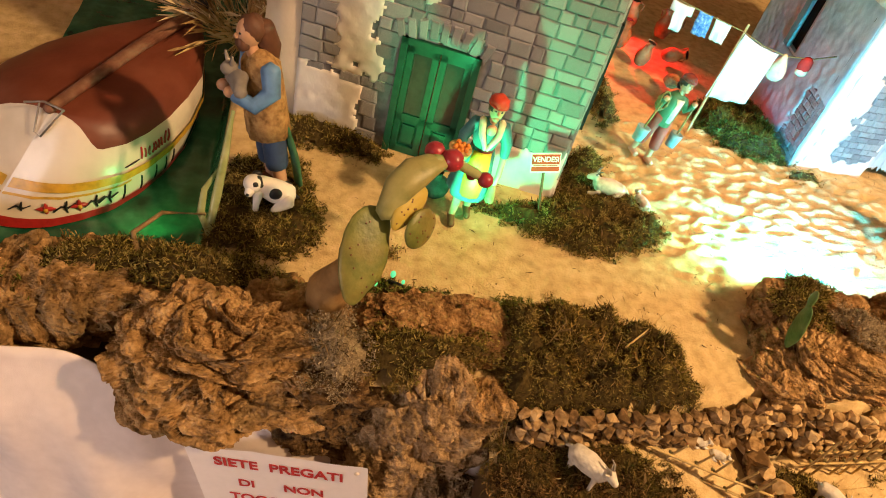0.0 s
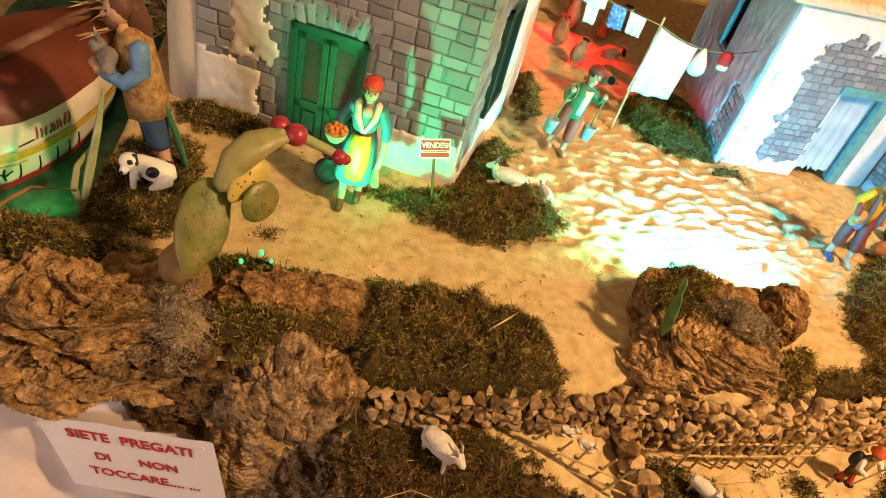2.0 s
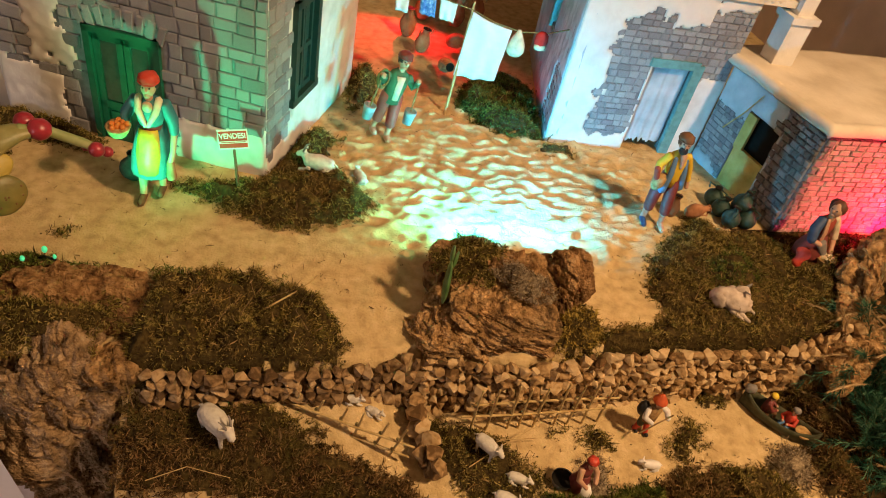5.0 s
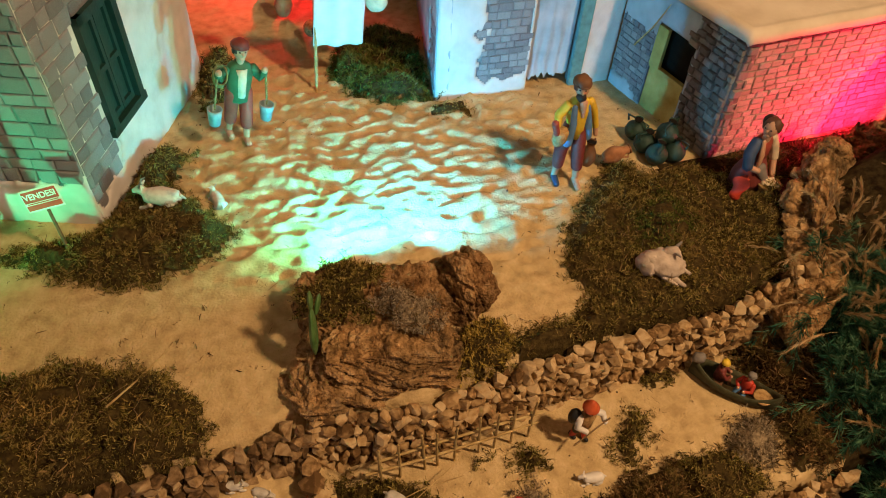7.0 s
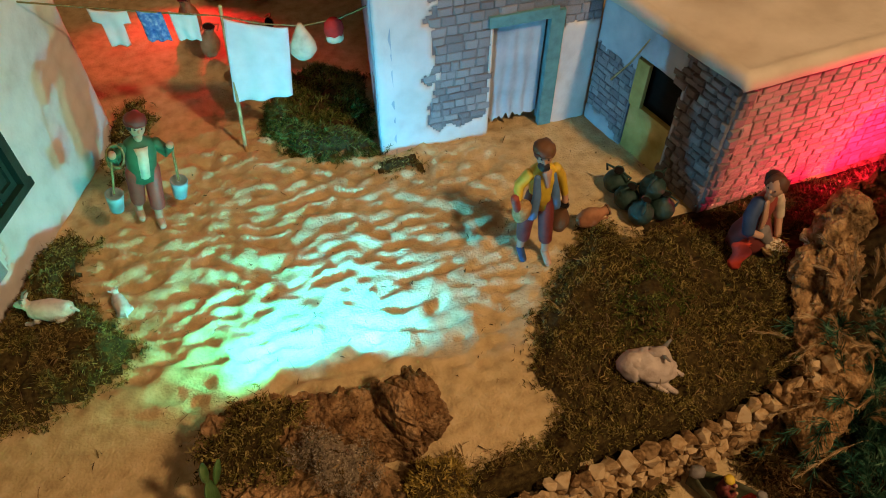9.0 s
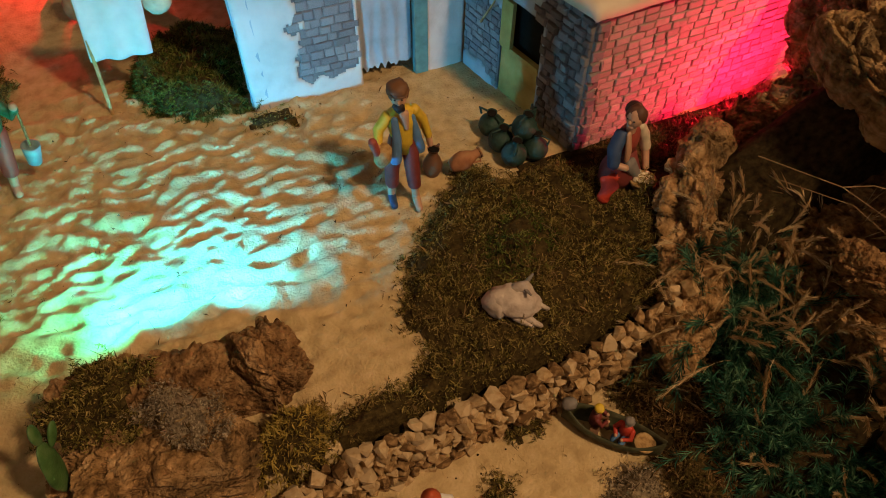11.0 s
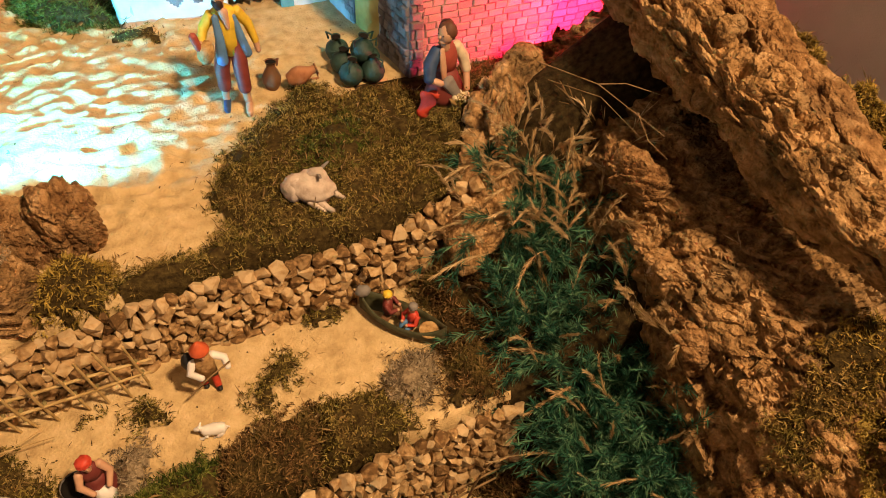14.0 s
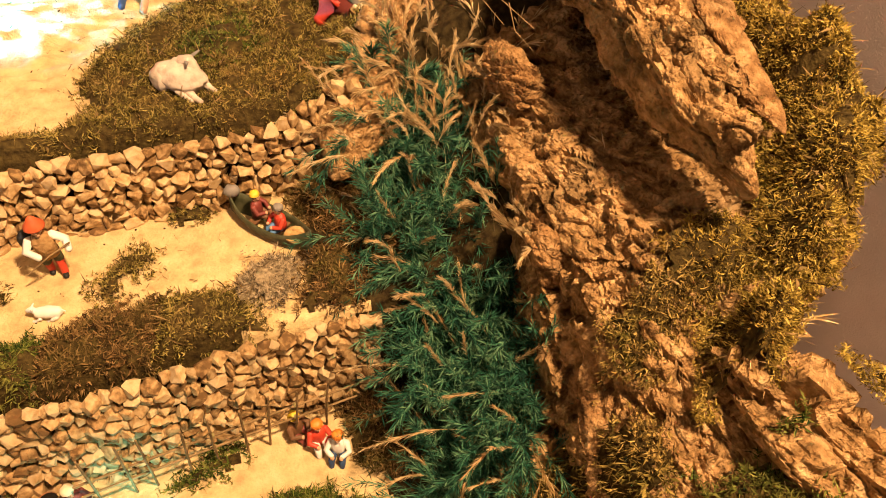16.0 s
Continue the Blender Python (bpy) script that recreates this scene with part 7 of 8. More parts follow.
def paper_sign():
    p = empty("paper_notice", pose(0.455, 0.82, -0.16), "white paper notice with red capitals taped to the cork", "sign")
    fc = Matrix.Translation((0.351, 0.846, -0.095)) @ Matrix.Rotation(math.atan2(-0.047, 0.204), 4, "Z") @ Matrix.Rotation(radians(-7.5), 4, "Y")
    V, F = [], []
    n, m = 30, 22
    W, Hh = 0.212, 0.150
    for i in range(n):
        for j in range(m):
            u, v = i / (n - 1), j / (m - 1)
            y = -0.0004
            top = 0.006 * math.sin(u * 7.0) * smooth(0.25, 0.0, v) + 0.003 * math.sin(u * 12) * smooth(0.1, 0.0, v)
            V.append(tuple(fc @ Vector((W * u + 0.010 * v * (1 - u), y, -Hh * v - abs(top) * 0.6))))
    for i in range(n - 1):
        for j in range(m - 1):
            a = i * m + j
            F.append((a, a + 1, a + m + 1, a + m))
    ob = new("sheet", quick_mesh("sheet", V, F, PAPER, True))
    attach(ob, p)
    words("SIETE  PREGATI", 0.0235, fc, 0.108, -0.030, RED_INK, p, "lettering", 0.0006, 0.96)
    words("DI      NON", 0.0205, fc, 0.108, -0.072, RED_INK, p, "lettering", 0.0005, 1.0)
    words("TOCCARE.... ...", 0.0215, fc, 0.112, -0.106, RED_INK, p, "lettering", 0.0005, 1.0)
    b = Build()
    b.ball(fc @ Vector((0.200, -0.003, -0.012)), (0.003, 0.0015, 0.003), 0, 8)
    b.thing("pin", WHITE, p)


paper_sign()


def sale_sign():
    s = empty("sale_sign", pose(0.812, 1.178, 0.0), "small white and red sale sign on a wooden stake", "sign")
    fc = Matrix.Translation((0.783, 1.197, 0.103)) @ Matrix.Rotation(radians(-2), 4, "Z") @ Matrix.Rotation(radians(-9), 4, "Y") @ Matrix.Rotation(radians(-16), 4, "X")
    b = Build()
    b.box((0.022, 0.001, -0.014), (0.044, 0.0016, 0.030), 0, fc)
    b.thing("board", PAPER, s, smooth=False)
    b = Build()
    b.box((0.022, -0.0002, -0.0085), (0.041, 0.0010, 0.0150), 0, fc)
    b.thing("title_field", SIGN_RED, s, smooth=False)
    b = Build()
    b.box((0.022, -0.0002, -0.0232), (0.041, 0.0010, 0.0068), 0, fc)
    b.thing("band", SIGN_RED, s, smooth=False)
    b = Build()
    b.box((0.022, -0.0004, -0.0178), (0.036, 0.0006, 0.0010), 0, fc)
    b.thing("small_print", SIGN_RED, s, smooth=False)
    words("VENDESI", 0.0112, fc, 0.022, -0.0085, PAPER, s, "lettering", 0.0002, 0.9)
    b = Build()
    rod(b, (0.818, 1.164, -0.005), (0.806, 1.199, 0.10), 0.0022, 0, 8, 0.001, 3)
    b.thing("stake", BROWN, s)


sale_sign()


def cloth_sheet(name, label, corners, material, sag=0.004, fold=0.0025, n=18, seed=0, shape=None, group="washing on the line"):
    """A hanging cloth between four corners (tl, tr, br, bl)."""
    tl, tr, br, bl = (Vector(c) for c in corners)
    nrm = (tr - tl).cross(bl - tl).normalized()
    V, F, ids = [], [], {}
    for i in range(n + 1):
        for j in range(n + 1):
            u, v = i / n, j / n
            p = tl.lerp(tr, u).lerp(bl.lerp(br, u), v)
            p += nrm * (fold * math.sin(u * 15 + seed) * (0.3 + v) + 0.003 * noise.noise(Vector((u * 3, v * 3, seed))))
            p.z -= sag * math.sin(math.pi * u) * (1 - v * 0.4)
            ids[i, j] = len(V)
            V.append(tuple(p))
    for i in range(n):
        for j in range(n):
            if shape is None or shape((i + 0.5) / n, (j + 0.5) / n):
                F.append((ids[i, j], ids[i, j + 1], ids[i + 1, j + 1], ids[i + 1, j]))
    ob = new(name, quick_mesh(name, V, F, material, True))
    mod = ob.modifiers.new("thickness", "SOLIDIFY")
    mod.thickness = 0.0012
    return tagged(ob, label, "washing", group)


def clothes_line():
    t = empty("clothes_line", pose(1.19, 1.472, 0), "washing line of twine on a thin cane pole", "washing line")
    b = Build()
    rod(b, (1.190, 1.470, -0.004), (1.206, 1.480, 0.226), 0.0026, 0, 8, 0.002, 5)
    b.thing("pole", STRAW, t)
    pts = [(0.985, 1.50, 0.262), (1.06, 1.49, 0.246), (1.13, 1.483, 0.230), (1.205, 1.478, 0.213), (1.25, 1.473, 0.196), (1.30, 1.468, 0.186), (1.35, 1.46, 0.192), (1.402, 1.452, 0.212)]
    b = Build()
    b.limb(pts, [0.0011] * len(pts), 0, 6)
    b.thing("twine", ROPE, t)
    b = Build()
    b.limb([(1.392, 1.458, 0.205), (1.402, 1.452, 0.213), (1.399, 1.450, 0.221)], [0.0012, 0.0012, 0.001], 0, 6)
    b.thing("hook", METAL, t)


clothes_line()
SHIRT = lambda u, v: (0.22 < u < 0.78) or v < 0.35
SHORTS = lambda u, v: not (0.46 < u < 0.54 and v > 0.45)
cloth_sheet("white_shirt", "small white shirt pegged on the washing line", [(1.055, 1.488, 0.246), (1.098, 1.485, 0.237), (1.098, 1.485, 0.190), (1.058, 1.488, 0.196)], SHEET, 0.002, 0.002, 14, 1, SHIRT)
cloth_sheet("blue_cloth", "small blue patterned cloth on the washing line", [(1.108, 1.484, 0.236), (1.136, 1.482, 0.230), (1.138, 1.482, 0.190), (1.110, 1.484, 0.194)], BLUE_CLOTH, 0.002, 0.002, 12, 2)
cloth_sheet("white_shorts", "small white shorts pegged on the washing line", [(1.144, 1.482, 0.229), (1.176, 1.480, 0.221), (1.174, 1.480, 0.184), (1.146, 1.482, 0.190)], SHEET, 0.002, 0.002, 12, 3, SHORTS)
cloth_sheet("bed_sheet", "white bed sheet hanging on the washing line", [(1.206, 1.475, 0.211), (1.283, 1.466, 0.188), (1.272, 1.464, 0.084), (1.192, 1.476, 0.084)], SHEET, 0.004, 0.002, 22, 4)


def pouch(name, label, top, rings, material, hem=None):
    """A rounded cloth pouch hanging from a point of the line: rings of (drop, half width, half depth)."""
    b = Build()
    x, y, z = top
    b.loft([((x, y, z - d), w, t, (0, 0, 1)) for d, w, t in rings], 18, 0, True, 0.06, x * 9)
    p = empty(name, pose(x, y, z), label, "washing", "washing on the line")
    b.thing("body", material, p)
    if hem:
        d, w, t = rings[-2]
        b = Build()
        b.loft([((x, y, z - q), w * k, t * k, (0, 0, 1)) for q, k in ((d - 0.004, 1.03), (d + 0.002, 1.12), (d + 0.007, 1.0), (d + 0.009, 0.6))], 18, 0, True, 0.05, 3.0)
        b.thing("rim", hem, p)


pouch("net_bag", "beige knitted bag hanging on the washing line", (1.298, 1.468, 0.190), [(0.0, 0.003, 0.003), (0.006, 0.006, 0.005), (0.016, 0.011, 0.009), (0.030, 0.017, 0.012), (0.042, 0.018, 0.013), (0.050, 0.012, 0.010), (0.053, 0.004, 0.004)], CREAM)
pouch("red_cap", "small red cap with beige rim on the washing line", (1.341, 1.461, 0.193), [(0.0, 0.006, 0.004), (0.006, 0.012, 0.007), (0.016, 0.0135, 0.009), (0.026, 0.011, 0.008), (0.032, 0.005, 0.004)], RED_CLOTH, CREAM)

# ---- prickly pears, leaves, reeds, boats ----
def pad(b, c, r, turn, mi=0, tip=(0, 0, 1)):
    """A prickly pear's flat, egg-shaped pad."""
    n, h = 22, 16
    q = Euler([radians(a) for a in turn]).to_matrix()
    vs, fs = [], []
    for j in range(h + 1):
        th = math.pi * j / h
        for i in range(n):
            a = 2 * math.pi * i / n
            k = 1 + 0.16 * math.cos(th)
            v = Vector((math.sin(th) * math.cos(a) * r[0] * k, math.sin(th) * math.sin(a) * r[1], math.cos(th) * r[2]))
            v *= 1 + 0.16 * noise.noise(v * 32 + Vector((c[0] * 90, 0, 0))) + 0.04 * noise.noise(v * 120)
            vs.append(Vector(c) + q @ v)
    for j in range(h):
        for i in range(n):
            x, y = j * n + i, j * n + (i + 1) % n
            fs.append((x, x + n, y + n, y))
    b.add(vs, fs, mi)


def spines(parent, c, r, turn, count, seed):
    rng = random.Random(seed)
    q = Euler([radians(a) for a in turn]).to_matrix()
    b = Build()
    for _ in range(count):
        a, t = rng.uniform(0, 6.28), math.sqrt(rng.random()) * 0.85
        p = Vector(c) + q @ Vector((math.cos(a) * t * r[0], -r[1] * math.sqrt(max(0, 1 - t * t)), math.sin(a) * t * r[2]))
        b.ball(p, 0.0012, 0, 6)
    b.thing("spines", BROWN, parent, kind="stuff")


def prickly_pear():
    t = empty("prickly_pear", pose(0.503, 0.955, 0.03), "artificial prickly pear with green pads and dark red fruit", "cactus")
    b = Build()
    b.limb([(0.502, 0.962, 0.02), (0.500, 0.950, 0.06), (0.512, 0.944, 0.095)], [0.029, 0.026, 0.016], 0, 16)
    b.thing("trunk", PEAR_TRUNK, t)
    pads = [((0.526, 0.927, 0.138), (0.028, 0.0070, 0.050), (-38, 18, 6), PEAR_GREEN), ((0.583, 0.945, 0.166), (0.022, 0.0055, 0.024), (-38, 60, 6), PEAR_GREEN),
            ((0.570, 0.957, 0.184), (0.015, 0.0060, 0.028), (-40, 50, 0), PEAR_YELLOW)]
    for k, (c, r, turn, m) in enumerate(pads):
        b = Build()
        pad(b, c, r, turn)
        p = b.thing("pad", m, t)
        spines(p, c, r, turn, 11, k)
    b = Build()
    b.limb([(0.546, 0.952, 0.182), (0.556, 0.964, 0.203), (0.573, 0.978, 0.215), (0.592, 0.992, 0.218), (0.606, 1.0, 0.217)], [0.012, 0.017, 0.018, 0.014, 0.009], 0, 16, 0.6)
    b.thing("pad", PEAR_PALE, t)
    b = Build()
    b.limb([(0.596, 0.995, 0.218), (0.622, 1.012, 0.208), (0.648, 1.022, 0.190), (0.664, 1.028, 0.178)], [0.009, 0.006, 0.006, 0.005], 0, 10)
    b.thing("stem", LEAF_PALE, t)
    for c, r in (((0.596, 1.012, 0.220), 0.0115), ((0.614, 1.000, 0.219), 0.013), ((0.664, 1.020, 0.182), 0.0095), ((0.650, 1.032, 0.178), 0.0065), ((0.672, 1.034, 0.170), 0.007)):
        b = Build()
        b.ball(c, (r, r, r * 0.95), 0, 14, None, 0.06, c[0] * 50)
        b.thing("fruit", PEAR_RED, t)


prickly_pear()


def rock_cactus():
    t = empty("small_cactus", pose(1.094, 0.918, 0.04), "small green prickly pear planted on the big rock", "cactus")
    for c, r, turn in (((1.094, 0.918, 0.076), (0.015, 0.0045, 0.033), (0, 8, 78)), ((1.096, 0.930, 0.116), (0.007, 0.003, 0.013), (0, 4, 78)), ((1.104, 0.936, 0.100), (0.006, 0.003, 0.013), (0, 40, 60))):
        b = Build()
        pad(b, c, r, turn)
        b.thing("pad", CACTUS, t)


rock_cactus()


def strap_plant():
    t = empty("strap_leaves", pose(0.352, 1.09, 0), "pale green folded strap leaves standing beside the boat", "plant")
    for pts, w in (([(0.352, 1.085, 0.005), (0.360, 1.105, 0.05), (0.368, 1.135, 0.10), (0.374, 1.155, 0.145)], 0.006), ([(0.352, 1.085, 0.005), (0.342, 1.095, 0.03), (0.345, 1.11, 0.055), (0.360, 1.13, 0.075)], 0.005)):
        b = Build()
        b.limb(pts, [w * 0.7, w, w * 0.8, w * 0.35], 0, 10, 0.45)
        b.thing("leaf", LEAF_PALE, t)
    t = empty("strap_leaves", pose(0.70, 0.70, -0.2), "pale green folded leaf sticking out below the bank", "plant")
    for pts, w in (([(0.700, 0.735, -0.20), (0.695, 0.70, -0.15), (0.692, 0.69, -0.135)], 0.014), ([(0.695, 0.70, -0.14), (0.665, 0.70, -0.135), (0.64, 0.705, -0.14)], 0.012)):
        b = Build()
        b.limb(pts, [w, w, w * 0.5], 0, 10, 0.45)
        b.thing("leaf", LEAF_PALE, t)


strap_plant()


def plume(rng, base, way, length, droop, blades, blade_len, width, start=0.3, spread=0.35):
    """A feathery stalk: vertices and triangles of its stem and blades."""
    base, d = np.array(base, float), np.array(way, float)
    d /= np.linalg.norm(d)
    ts = np.linspace(0, 1, 9)
    side = rng.normal(size=3)
    side -= d * side.dot(d)
    side /= np.linalg.norm(side)
    lean = side * 0.5 + np.array([0, 0, -0.8])
    curve = base + np.outer(ts, d) * length + np.outer(ts ** 2.2, lean) * length * droop
    V, F = [], []
    for i in range(8):
        o = len(V)
        w = 0.0004
        s = np.cross(curve[i + 1] - curve[i], [0.3, 0.5, 0.8])
        s = s / (np.linalg.norm(s) + 1e-9) * w
        V += [curve[i] - s, curve[i] + s, curve[i + 1]]
        F.append((o, o + 1, o + 2))
    for _ in range(blades):
        t = start + (1 - start) * rng.random()
        k = min(7, int(t * 8))
        f = t * 8 - k
        p = curve[k] * (1 - f) + curve[k + 1] * f
        dirn = curve[k + 1] - curve[k]
        dirn = dirn / (np.linalg.norm(dirn) + 1e-9)
        q = dirn + spread * rng.normal(size=3)
        q /= np.linalg.norm(q)
        L = blade_len * rng.uniform(0.6, 1.3) * (1.15 - 0.6 * max(0.0, t - 0.5))
        s = np.cross(q, rng.normal(size=3))
        s = s / (np.linalg.norm(s) + 1e-9) * width
        o = len(V)
        sag = np.array([0, 0, -0.12 * L])
        V += [p, p + q * L * 0.5 + s, p + q * L + sag, p + q * L * 0.5 - s]
        F += [(o, o + 1, o + 2), (o, o + 2, o + 3)]
    return V, F


def reed_plant(x, y, z, seed, green, straw, tall, spread):
    rng = np.random.default_rng(seed)
    p = empty("reed_plant", pose(x, y, z), "feathery dark green reed plant with dry straw plumes", "reeds", "reeds at the cliff's foot")
    for name, count, material in (("foliage", green, REED_GREEN), ("plume", straw, REED_STRAW)):
        V, F = [], []
        for _ in range(count):
            a, r = rng.uniform(0, 6.28), spread * math.sqrt(rng.random())
            out = 0.5 * r / spread
            way = np.array([out * math.cos(a) - 0.06, out * math.sin(a) + 0.14, 1.0]) + 0.20 * rng.normal(size=3)
            base = (x + r * math.cos(a), y + r * math.sin(a), z)
            if name == "foliage":
                v, f = plume(rng, base, way, tall * rng.uniform(0.45, 1.0), rng.uniform(0.1, 0.9), 110, 0.0165, 0.00062, 0.28, 0.55)
            else:
                v, f = plume(rng, base, way, tall * rng.uniform(0.75, 1.12), rng.uniform(0.2, 0.65), 120, 0.0115, 0.00022, 0.55, 0.17)
            o = len(V)
            V += [tuple(q) for q in v]
            F += [tuple(i + o for i in q) for q in f]
        ob = new(name, quick_mesh(name, V, F, material, False))
        attach(ob, p)


reed_plant(1.822, 0.91, 0.02, 1, 4, 40, 0.11, 0.045)
reed_plant(1.806, 0.85, -0.05, 2, 46, 40, 0.16, 0.05)
reed_plant(1.771, 0.85, -0.05, 11, 10, 20, 0.14, 0.035)
reed_plant(1.806, 0.77, -0.11, 3, 120, 20, 0.18, 0.05)
reed_plant(1.826, 0.69, -0.13, 4, 150, 18, 0.17, 0.05)
reed_plant(1.826, 0.61, -0.18, 5, 150, 18, 0.19, 0.05)
reed_plant(1.846, 0.545, -0.18, 6, 140, 20, 0.19, 0.05)
reed_plant(1.811, 0.480, -0.24, 7, 120, 24, 0.19, 0.05)
reed_plant(1.856, 0.80, -0.02, 8, 6, 40, 0.14, 0.05)
reed_plant(1.868, 0.70, -0.02, 9, 4, 22, 0.10, 0.035)
reed_plant(1.884, 0.62, 0.0, 12, 2, 14, 0.09, 0.03)
reed_plant(1.816, 0.40, -0.25, 10, 50, 14, 0.17, 0.045)


def straw_clump(x, y, z, seed, count, tall, label):
    rng = np.random.default_rng(seed)
    V, F = [], []
    for _ in range(count):
        a = rng.uniform(0, 6.28)
        way = np.array([0.8 * math.cos(a), 0.8 * math.sin(a), 1.0]) + 0.2 * rng.normal(size=3)
        v, f = plume(rng, (x + 0.02 * math.cos(a), y + 0.02 * math.sin(a), z), way, tall * rng.uniform(0.5, 1.0), 0.3, 10, tall * 0.35, 0.0006, 0.1, 0.2)
        o = len(V)
        V += [tuple(q) for q in v]
        F += [tuple(i + o for i in q) for q in f]
    ob = new("straw_clump", quick_mesh("straw_clump", V, F, REED_STRAW, False))
    tagged(ob, label, "straw", kind="stuff")


straw_clump(0.36, 1.62, -0.02, 31, 60, 0.20, "clump of dry straw behind the overturned boat")
straw_clump(0.44, 1.60, -0.02, 32, 40, 0.16, "clump of dry straw behind the overturned boat")
straw_clump(1.95, 0.62, 0.06, 33, 8, 0.06, "dry straw sticking out of the cliff")
straw_clump(1.97, 0.47, 0.05, 34, 10, 0.07, "dry straw sticking out of the cliff")
straw_clump(1.90, 0.86, 0.08, 35, 8, 0.07, "dry straw sticking out of the cliff")


def overturned_boat():
    A, B = Vector((0.048, 1.176, 0)), Vector((0.238, 1.640, 0))
    d = (B - A)
    L = d.length
    at = Matrix.Translation((*A.xy, -0.094)) @ Matrix.Rotation(math.atan2(d.y, d.x), 4, "Z")
    t = empty("model_boat", at, "overturned white model fishing boat with brown bottom", "model boat")
    tall = 0.142

    def half(s):
        return lerp([(0.0, 0.0), (0.02, 0.040), (0.06, 0.072), (0.12, 0.098), (0.2, 0.122), (0.3, 0.134), (0.42, 0.138), (0.56, 0.131), (0.72, 0.108), (0.87, 0.066), (0.96, 0.026), (1.0, 0.0)], s)

    def keel_z(s):
        return tall * (1.0 - 0.20 * max(0.0, s - 0.6))

    def along(s, z):
        """The stem rakes back towards the keel."""
        return s * L + 0.100 * (z / tall) * (1 - s) ** 3

    def section(s, k):
        """k from 0 at the gunwale to 1 at the keel."""
        a = k * math.pi / 2
        return half(s) * (math.cos(a) ** 0.62 if k < 1 else 0.0), keel_z(s) * math.sin(a)

    def spot(s, k, side=-1, out=0.0):
        y, z = section(s, k)
        return at @ Vector((along(s, z), side * ((y if side < 0 else y * 1.4) + out) - 0.050 * z / tall, z + out * 0.4))

    def strip(name, k0, k1, material, out=0.0, nk=10, sides=(-1, 1), s0=0.0, s1=1.0, n=64):
        V, F = [], []
        lo = k0 if callable(k0) else (lambda s: k0)
        hi = k1 if callable(k1) else (lambda s: k1)
        for side in sides:
            o = len(V)
            for i in range(n + 1):
                s = s0 + (s1 - s0) * i / n
                for j in range(nk + 1):
                    V.append(tuple(spot(s, lo(s) + (hi(s) - lo(s)) * j / nk, side, out)))
            for i in range(n):
                for j in range(nk):
                    a = o + i * (nk + 1) + j
                    q = (a, a + nk + 1, a + nk + 2, a + 1)
                    F.append(q if side < 0 else tuple(reversed(q)))
        ob = new(name, quick_mesh(name, V, F, material, True))
        attach(ob, t)
        return ob

    edge = lambda s: 0.50 + 0.47 * smooth(0.12, 0.0, s) - 0.06 * smooth(0.5, 0.9, s)
    hull = strip("hull", 0.0, edge, BOAT_WHITE, 0.0, 14)
    strip("bottom", edge, 1.0, BOAT_BROWN, 0.0, 14)
    strip("rim", 0.0, 0.055, BOAT_RED, 0.0035, 3)
    strip("rubbing_strake", 0.215, 0.275, BOAT_YELLOW, 0.0040, 4)
    strip("pinstripe", 0.175, 0.190, BOAT_YELLOW, 0.0012, 2, (-1, 1), 0.0, 0.24)
    b = Build()
    pts = [at @ Vector((along(s, keel_z(s)), -0.050, keel_z(s) + 0.005)) for s in [0.0 + 0.96 * i / 16 for i in range(17)]]
    b.limb(pts, [0.0075 + 0.0045 * i / 16 for i in range(17)], 0, 10, 0.9)
    b.thing("keel", BOAT_KEEL, t)
    # ornament between rim and strake: dark scrolls and red flowers with yellow hearts
    for k, s in enumerate((0.015, 0.045, 0.075, 0.105, 0.14, 0.175)):
        p = spot(s, 0.115, -1, 0.002)
        e, up = (spot(s + 0.02, 0.115, -1, 0.002) - p).normalized(), Vector((0, 0, 1))
        b = Build()
        if k in (1, 3):
            for q, w in ((e, 0.012), (-e, 0.012), (up, 0.010), (-up, 0.010)):
                b.limb([p, p + q * w * 0.5, p + q * w], [0.003, 0.0034, 0.0008], 0, 6)
            b.thing("flower", BOAT_RED, hull)
            b = Build()
            b.ball(p - e.cross(up) * -0.003, 0.0032, 0, 8)
            b.thing("flower_heart", BOAT_YELLOW, hull)
        else:
            b.limb([p - e * 0.014 - up * 0.004, p - e * 0.004 + up * 0.003, p + e * 0.004 - up * 0.001, p + e * 0.014 + up * 0.005], [0.0012, 0.0016, 0.0016, 0.0010], 0, 6)
            b.limb([p + e * 0.003 - up * 0.009, p + e * 0.001, p + e * 0.004 + up * 0.010], [0.0012, 0.0022, 0.0012], 0, 6)
            b.thing("scroll", BLACK, hull)
    for s in (0.235, 0.30, 0.37, 0.42, 0.47):
        b = Build()
        b.limb([spot(s, 0.03, -1, 0.0015), spot(s - 0.006, 0.10, -1, 0.0015), spot(s - 0.018, 0.17, -1, 0.0015)], [0.0014, 0.0012, 0.001], 0, 6)
        b.thing("tick", BLACK, hull)
    b = Build()
    b.limb([spot(0.20, 0.315, -1, 0.001), spot(0.23, 0.32, -1, 0.001), spot(0.255, 0.325, -1, 0.001)], [0.001, 0.0013, 0.001], 0, 6)
    b.thing("dash", BLACK, hull)
    # the boat's name, as upright red strokes
    rng = random.Random(4)
    for k in range(9):
        s = 0.265 + k * 0.0165
        b = Build()
        top = 0.335 + (0.06 if k in (0, 7, 8) else 0.035)
        b.limb([spot(s, 0.325, -1, 0.0012), spot(s + rng.uniform(-0.004, 0.008), (0.325 + top) / 2, -1, 0.0014), spot(s + rng.uniform(-0.006, 0.006), top + 0.02, -1, 0.0014)], [0.0016, 0.0017, 0.0014], 0, 6)
        b.thing("name_stroke", BOAT_RED, hull)
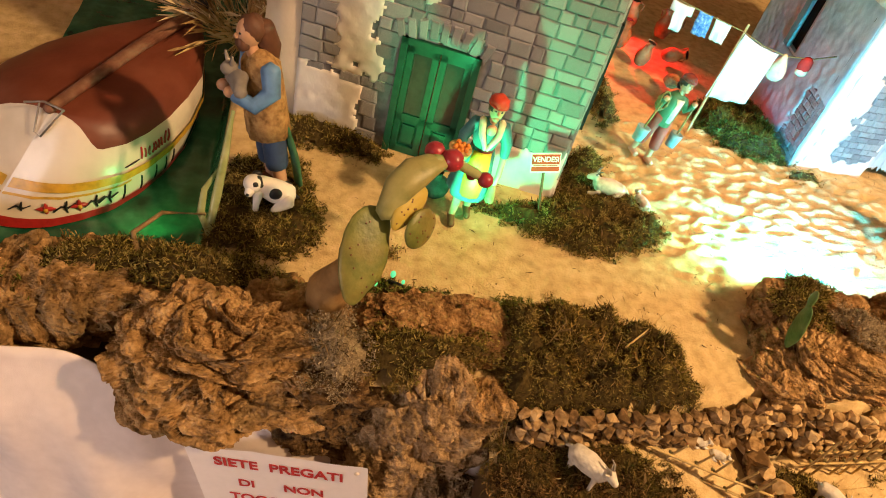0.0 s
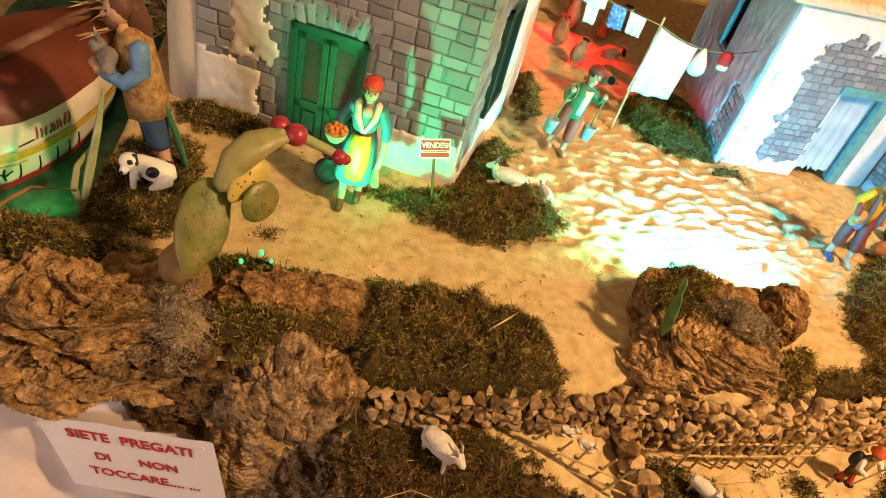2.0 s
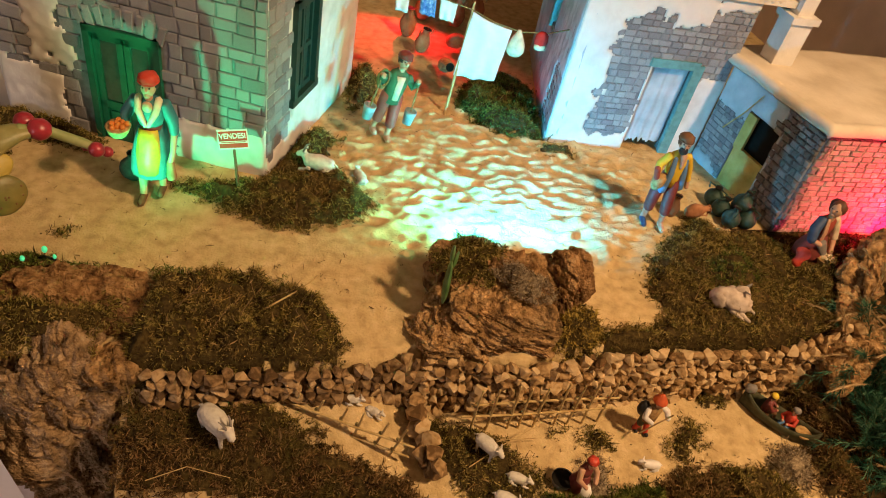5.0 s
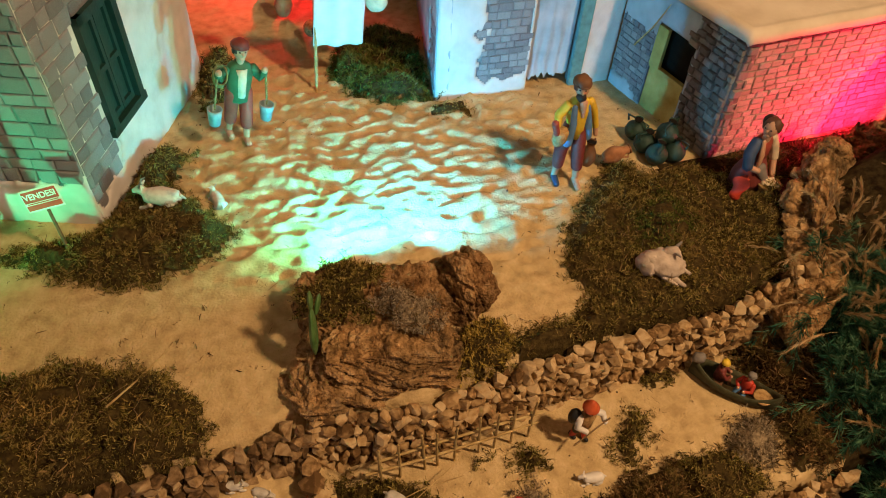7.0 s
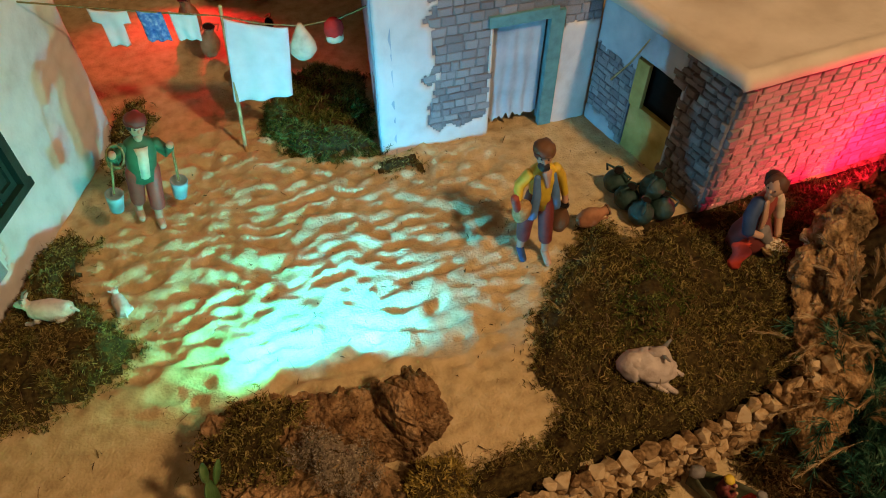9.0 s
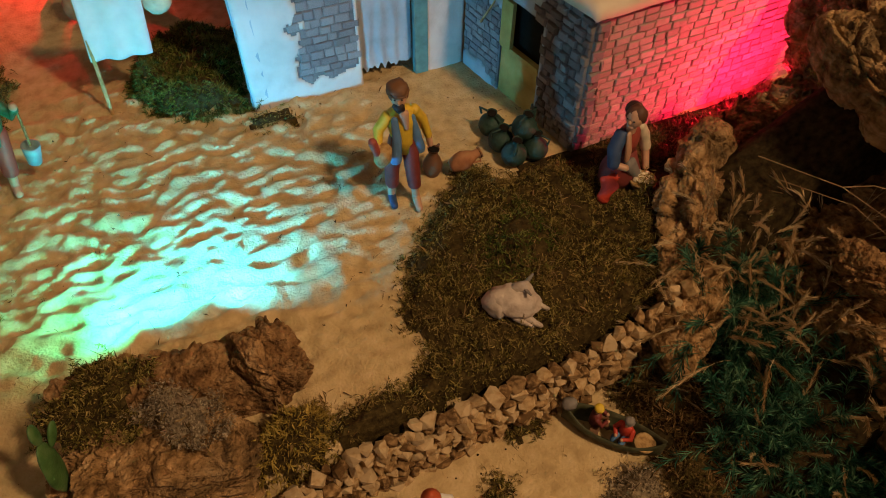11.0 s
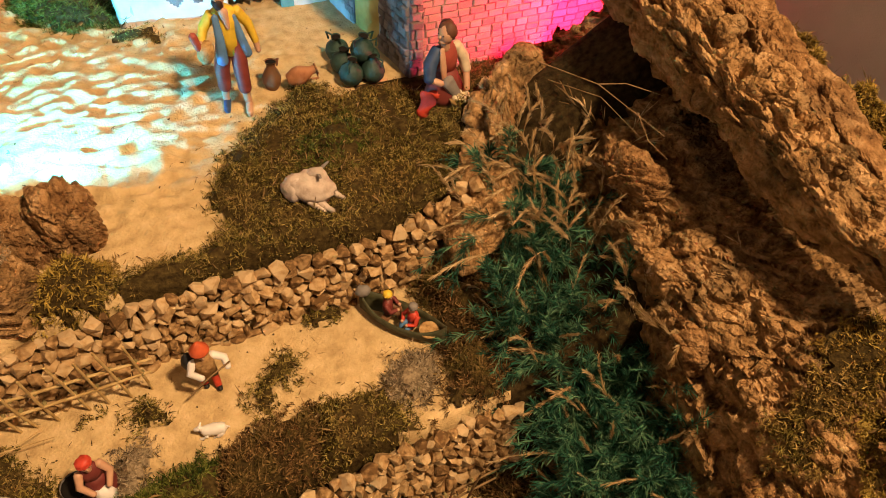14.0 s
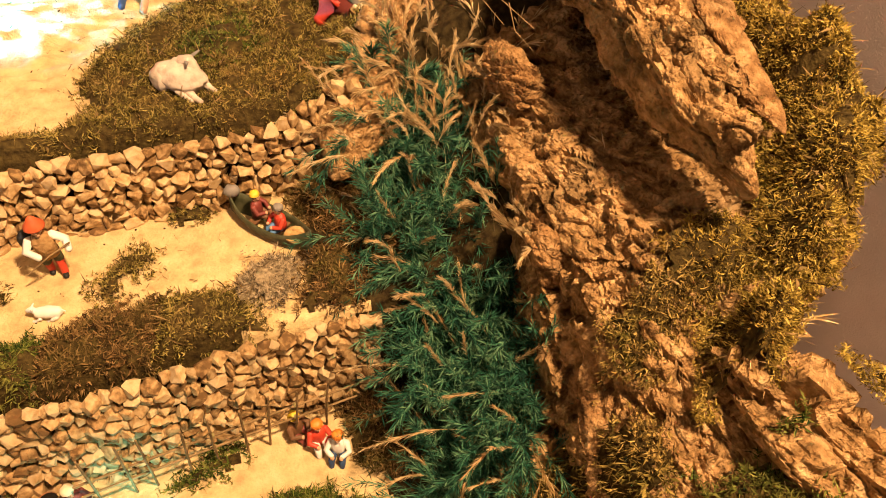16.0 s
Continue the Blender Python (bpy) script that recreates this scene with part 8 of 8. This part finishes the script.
    # bow ring of bent wire at the keel's end
    c = at @ Vector((along(0, tall) - 0.004, -0.050, tall + 0.004))
    b = Build()
    b.limb([c + Vector((-0.030, 0.012, 0.002)), c + Vector((-0.004, 0.006, 0.010)), c + Vector((0.022, -0.004, 0.006))], [0.0016] * 3, 0, 8)
    b.limb([c + Vector((-0.010, 0.008, 0.008)), c + Vector((-0.016, -0.014, -0.026)), c + Vector((-0.008, -0.018, -0.030)), c + Vector((0.020, -0.004, 0.004))], [0.0014] * 4, 0, 8)
    b.thing("wire_ring", METAL, t)
    b = Build()
    b.ball(at @ Vector((L * 0.985, -0.048, keel_z(1.0) + 0.010)), 0.013, 0, 12)
    b.thing("stern_knob", BLACK, t)


overturned_boat()


def green_sea():
    V, F = [], []
    n = 40
    for i in range(n):
        for j in range(n):
            x, y = 0.02 + 0.325 * i / (n - 1), 1.07 + 0.9 * j / (n - 1)
            V.append((x, y, height(x, y) + 0.004 + 0.004 * noise.noise(Vector((x * 40, y * 40, 0)))))
    for i in range(n - 1):
        for j in range(n - 1):
            a = i * n + j
            F.append((a, a + n, a + n + 1, a + 1))
    ob = new("green_sheet", quick_mesh("green_sheet", V, F, SEA_GREEN, True))
    tagged(ob, "crumpled green foil laid under the boat as water", "foil")


green_sea()


def skiff():
    at = Matrix.Translation((1.623, 0.805, -0.101)) @ Matrix.Rotation(radians(-48), 4, "Z")
    t = empty("skiff", at, "small olive-green model skiff with two figures aboard", "model boat")
    L, W, Hh = 0.116, 0.017, 0.022
    V, F = [], []
    n, m = 30, 12
    for i in range(n + 1):
        s = i / n
        w = W * max(0.03, 1 - abs(2 * s - 1) ** 2.4)
        zz = Hh + 0.014 * abs(2 * s - 1) ** 3
        for j in range(m + 1):
            a = math.pi * j / m
            V.append(tuple(at @ Vector(((s - 0.5) * L, -w * math.cos(a), zz * (1 - math.sin(a) ** 0.7)))))
    for i in range(n):
        for j in range(m):
            a = i * (m + 1) + j
            F.append((a, a + m + 1, a + m + 2, a + 1))
    ob = new("hull", quick_mesh("hull", V, F, OLIVE, True))
    attach(ob, t)
    mod = ob.modifiers.new("thickness", "SOLIDIFY")
    mod.thickness = 0.002
    b = Build()
    b.ball(at @ Vector((-0.054, 0, 0.036)), (0.010, 0.008, 0.008), 0, 10, None, 0.3, 2)
    b.thing("prow_fender", GREYFUR, t)
    for x in (-0.018, 0.014):
        b = Build()
        b.box((x, 0, 0.013), (0.010, 0.026, 0.002), 0, at)
        b.thing("thwart", BROWN, t, smooth=False)
    p = empty("straw_hat", at @ pose(0.038, -0.002, 0.014), "small round straw basket in the skiff", "basket")
    b = Build()
    b.loft([((0, 0, z), r, r, (0, 0, 1)) for z, r in ((0.0, 0.009), (0.004, 0.012), (0.007, 0.0125), (0.007, 0.010))], 14)
    b.thing("bowl", WICKER, p, at=at @ pose(0.038, -0.002, 0.014))


skiff()
bark_rock("yellow_stone", (0.022, 0.018, 0.014), YELLOW_STONE, 30.0, pose(1.700, 0.848, -0.075, 10, 10, 30), 60, 0.003, 30, 20, "smooth ochre stone beside the skiff")
# pebbles and crumbs on the sand
rng_p = random.Random(8)
crumbs = Build()
for _ in range(210):
    x, y = rng_p.uniform(0.5, 1.72), rng_p.uniform(0.88, 1.45)
    if rng_p.random() < 0.25:
        x, y = rng_p.uniform(1.2, 1.65), rng_p.uniform(0.68, 0.85)
    crumbs.ball((x, y, height(x, y) + 0.0005), rng_p.uniform(0.0004, 0.0013), rng_p.choice((0, 0, 1)), 5, None, 0.5, x * 90)
crumbs.thing("crumbs", [SOIL, STONE_ISL], label="crumbs of earth and bark scattered on the sand", category="crumbs", kind="stuff", smooth=False)

rng_s = np.random.default_rng(77)
bits = [(x, y, height(x, y) + 0.0012) for x, y in zip(rng_s.uniform(0.45, 1.74, 900), rng_s.uniform(0.66, 1.46, 900)) if not (y < 0.93 and x < 1.2)]
bits = [p for p in bits if noise.noise(Vector((p[0] * 8, p[1] * 8, 3))) > -0.1]
BV, BF = tufts(np.array(bits), np.tile([0.0, 0.0, 0.25], (len(bits), 1)), 0.0075, rng_s, 2, 0.0005, 0.9)
BV[:, 2] = np.maximum(BV[:, 2], np.repeat(np.array(bits)[:, 2], 8) - 0.0008)
BV[:, 2] = np.minimum(BV[:, 2], np.repeat(np.array(bits)[:, 2], 8) + 0.0016)
tagged(new("plant_bits", quick_mesh("plant_bits", BV, BF, STALK, False)), "bits of dry stalk and moss strewn on the sand", "plant bits", kind="stuff")


def green_bulbs():
    t = empty("led_lamp", pose(0.60, 1.0, 0.02), "small green display lamp half hidden in the moss", "lamp")
    glow = bpy.data.materials.new("green_glow")
    glow.use_nodes = True
    b0 = glow.node_tree.nodes["Principled BSDF"]
    b0.inputs["Base Color"].default_value = (0.05, 0.8, 0.4, 1)
    b0.inputs["Emission Color"].default_value = (0.12, 1.0, 0.45, 1)
    b0.inputs["Emission Strength"].default_value = 0.7
    for x, y, z, r in ((0.560, 1.000, 0.021, 0.0030), (0.583, 1.014, 0.025, 0.0036), (0.596, 1.006, 0.020, 0.0024)):
        b = Build()
        b.ball((x, y, z), (r, r, r * 1.5), 0, 10)
        b.thing("bulb", glow, t)
    b = Build()
    b.limb([(0.560, 1.004, 0.012), (0.580, 1.014, 0.012), (0.596, 1.008, 0.010)], [0.003, 0.003, 0.003], 0, 8)
    b.thing("socket", BLACK, t)


green_bulbs()
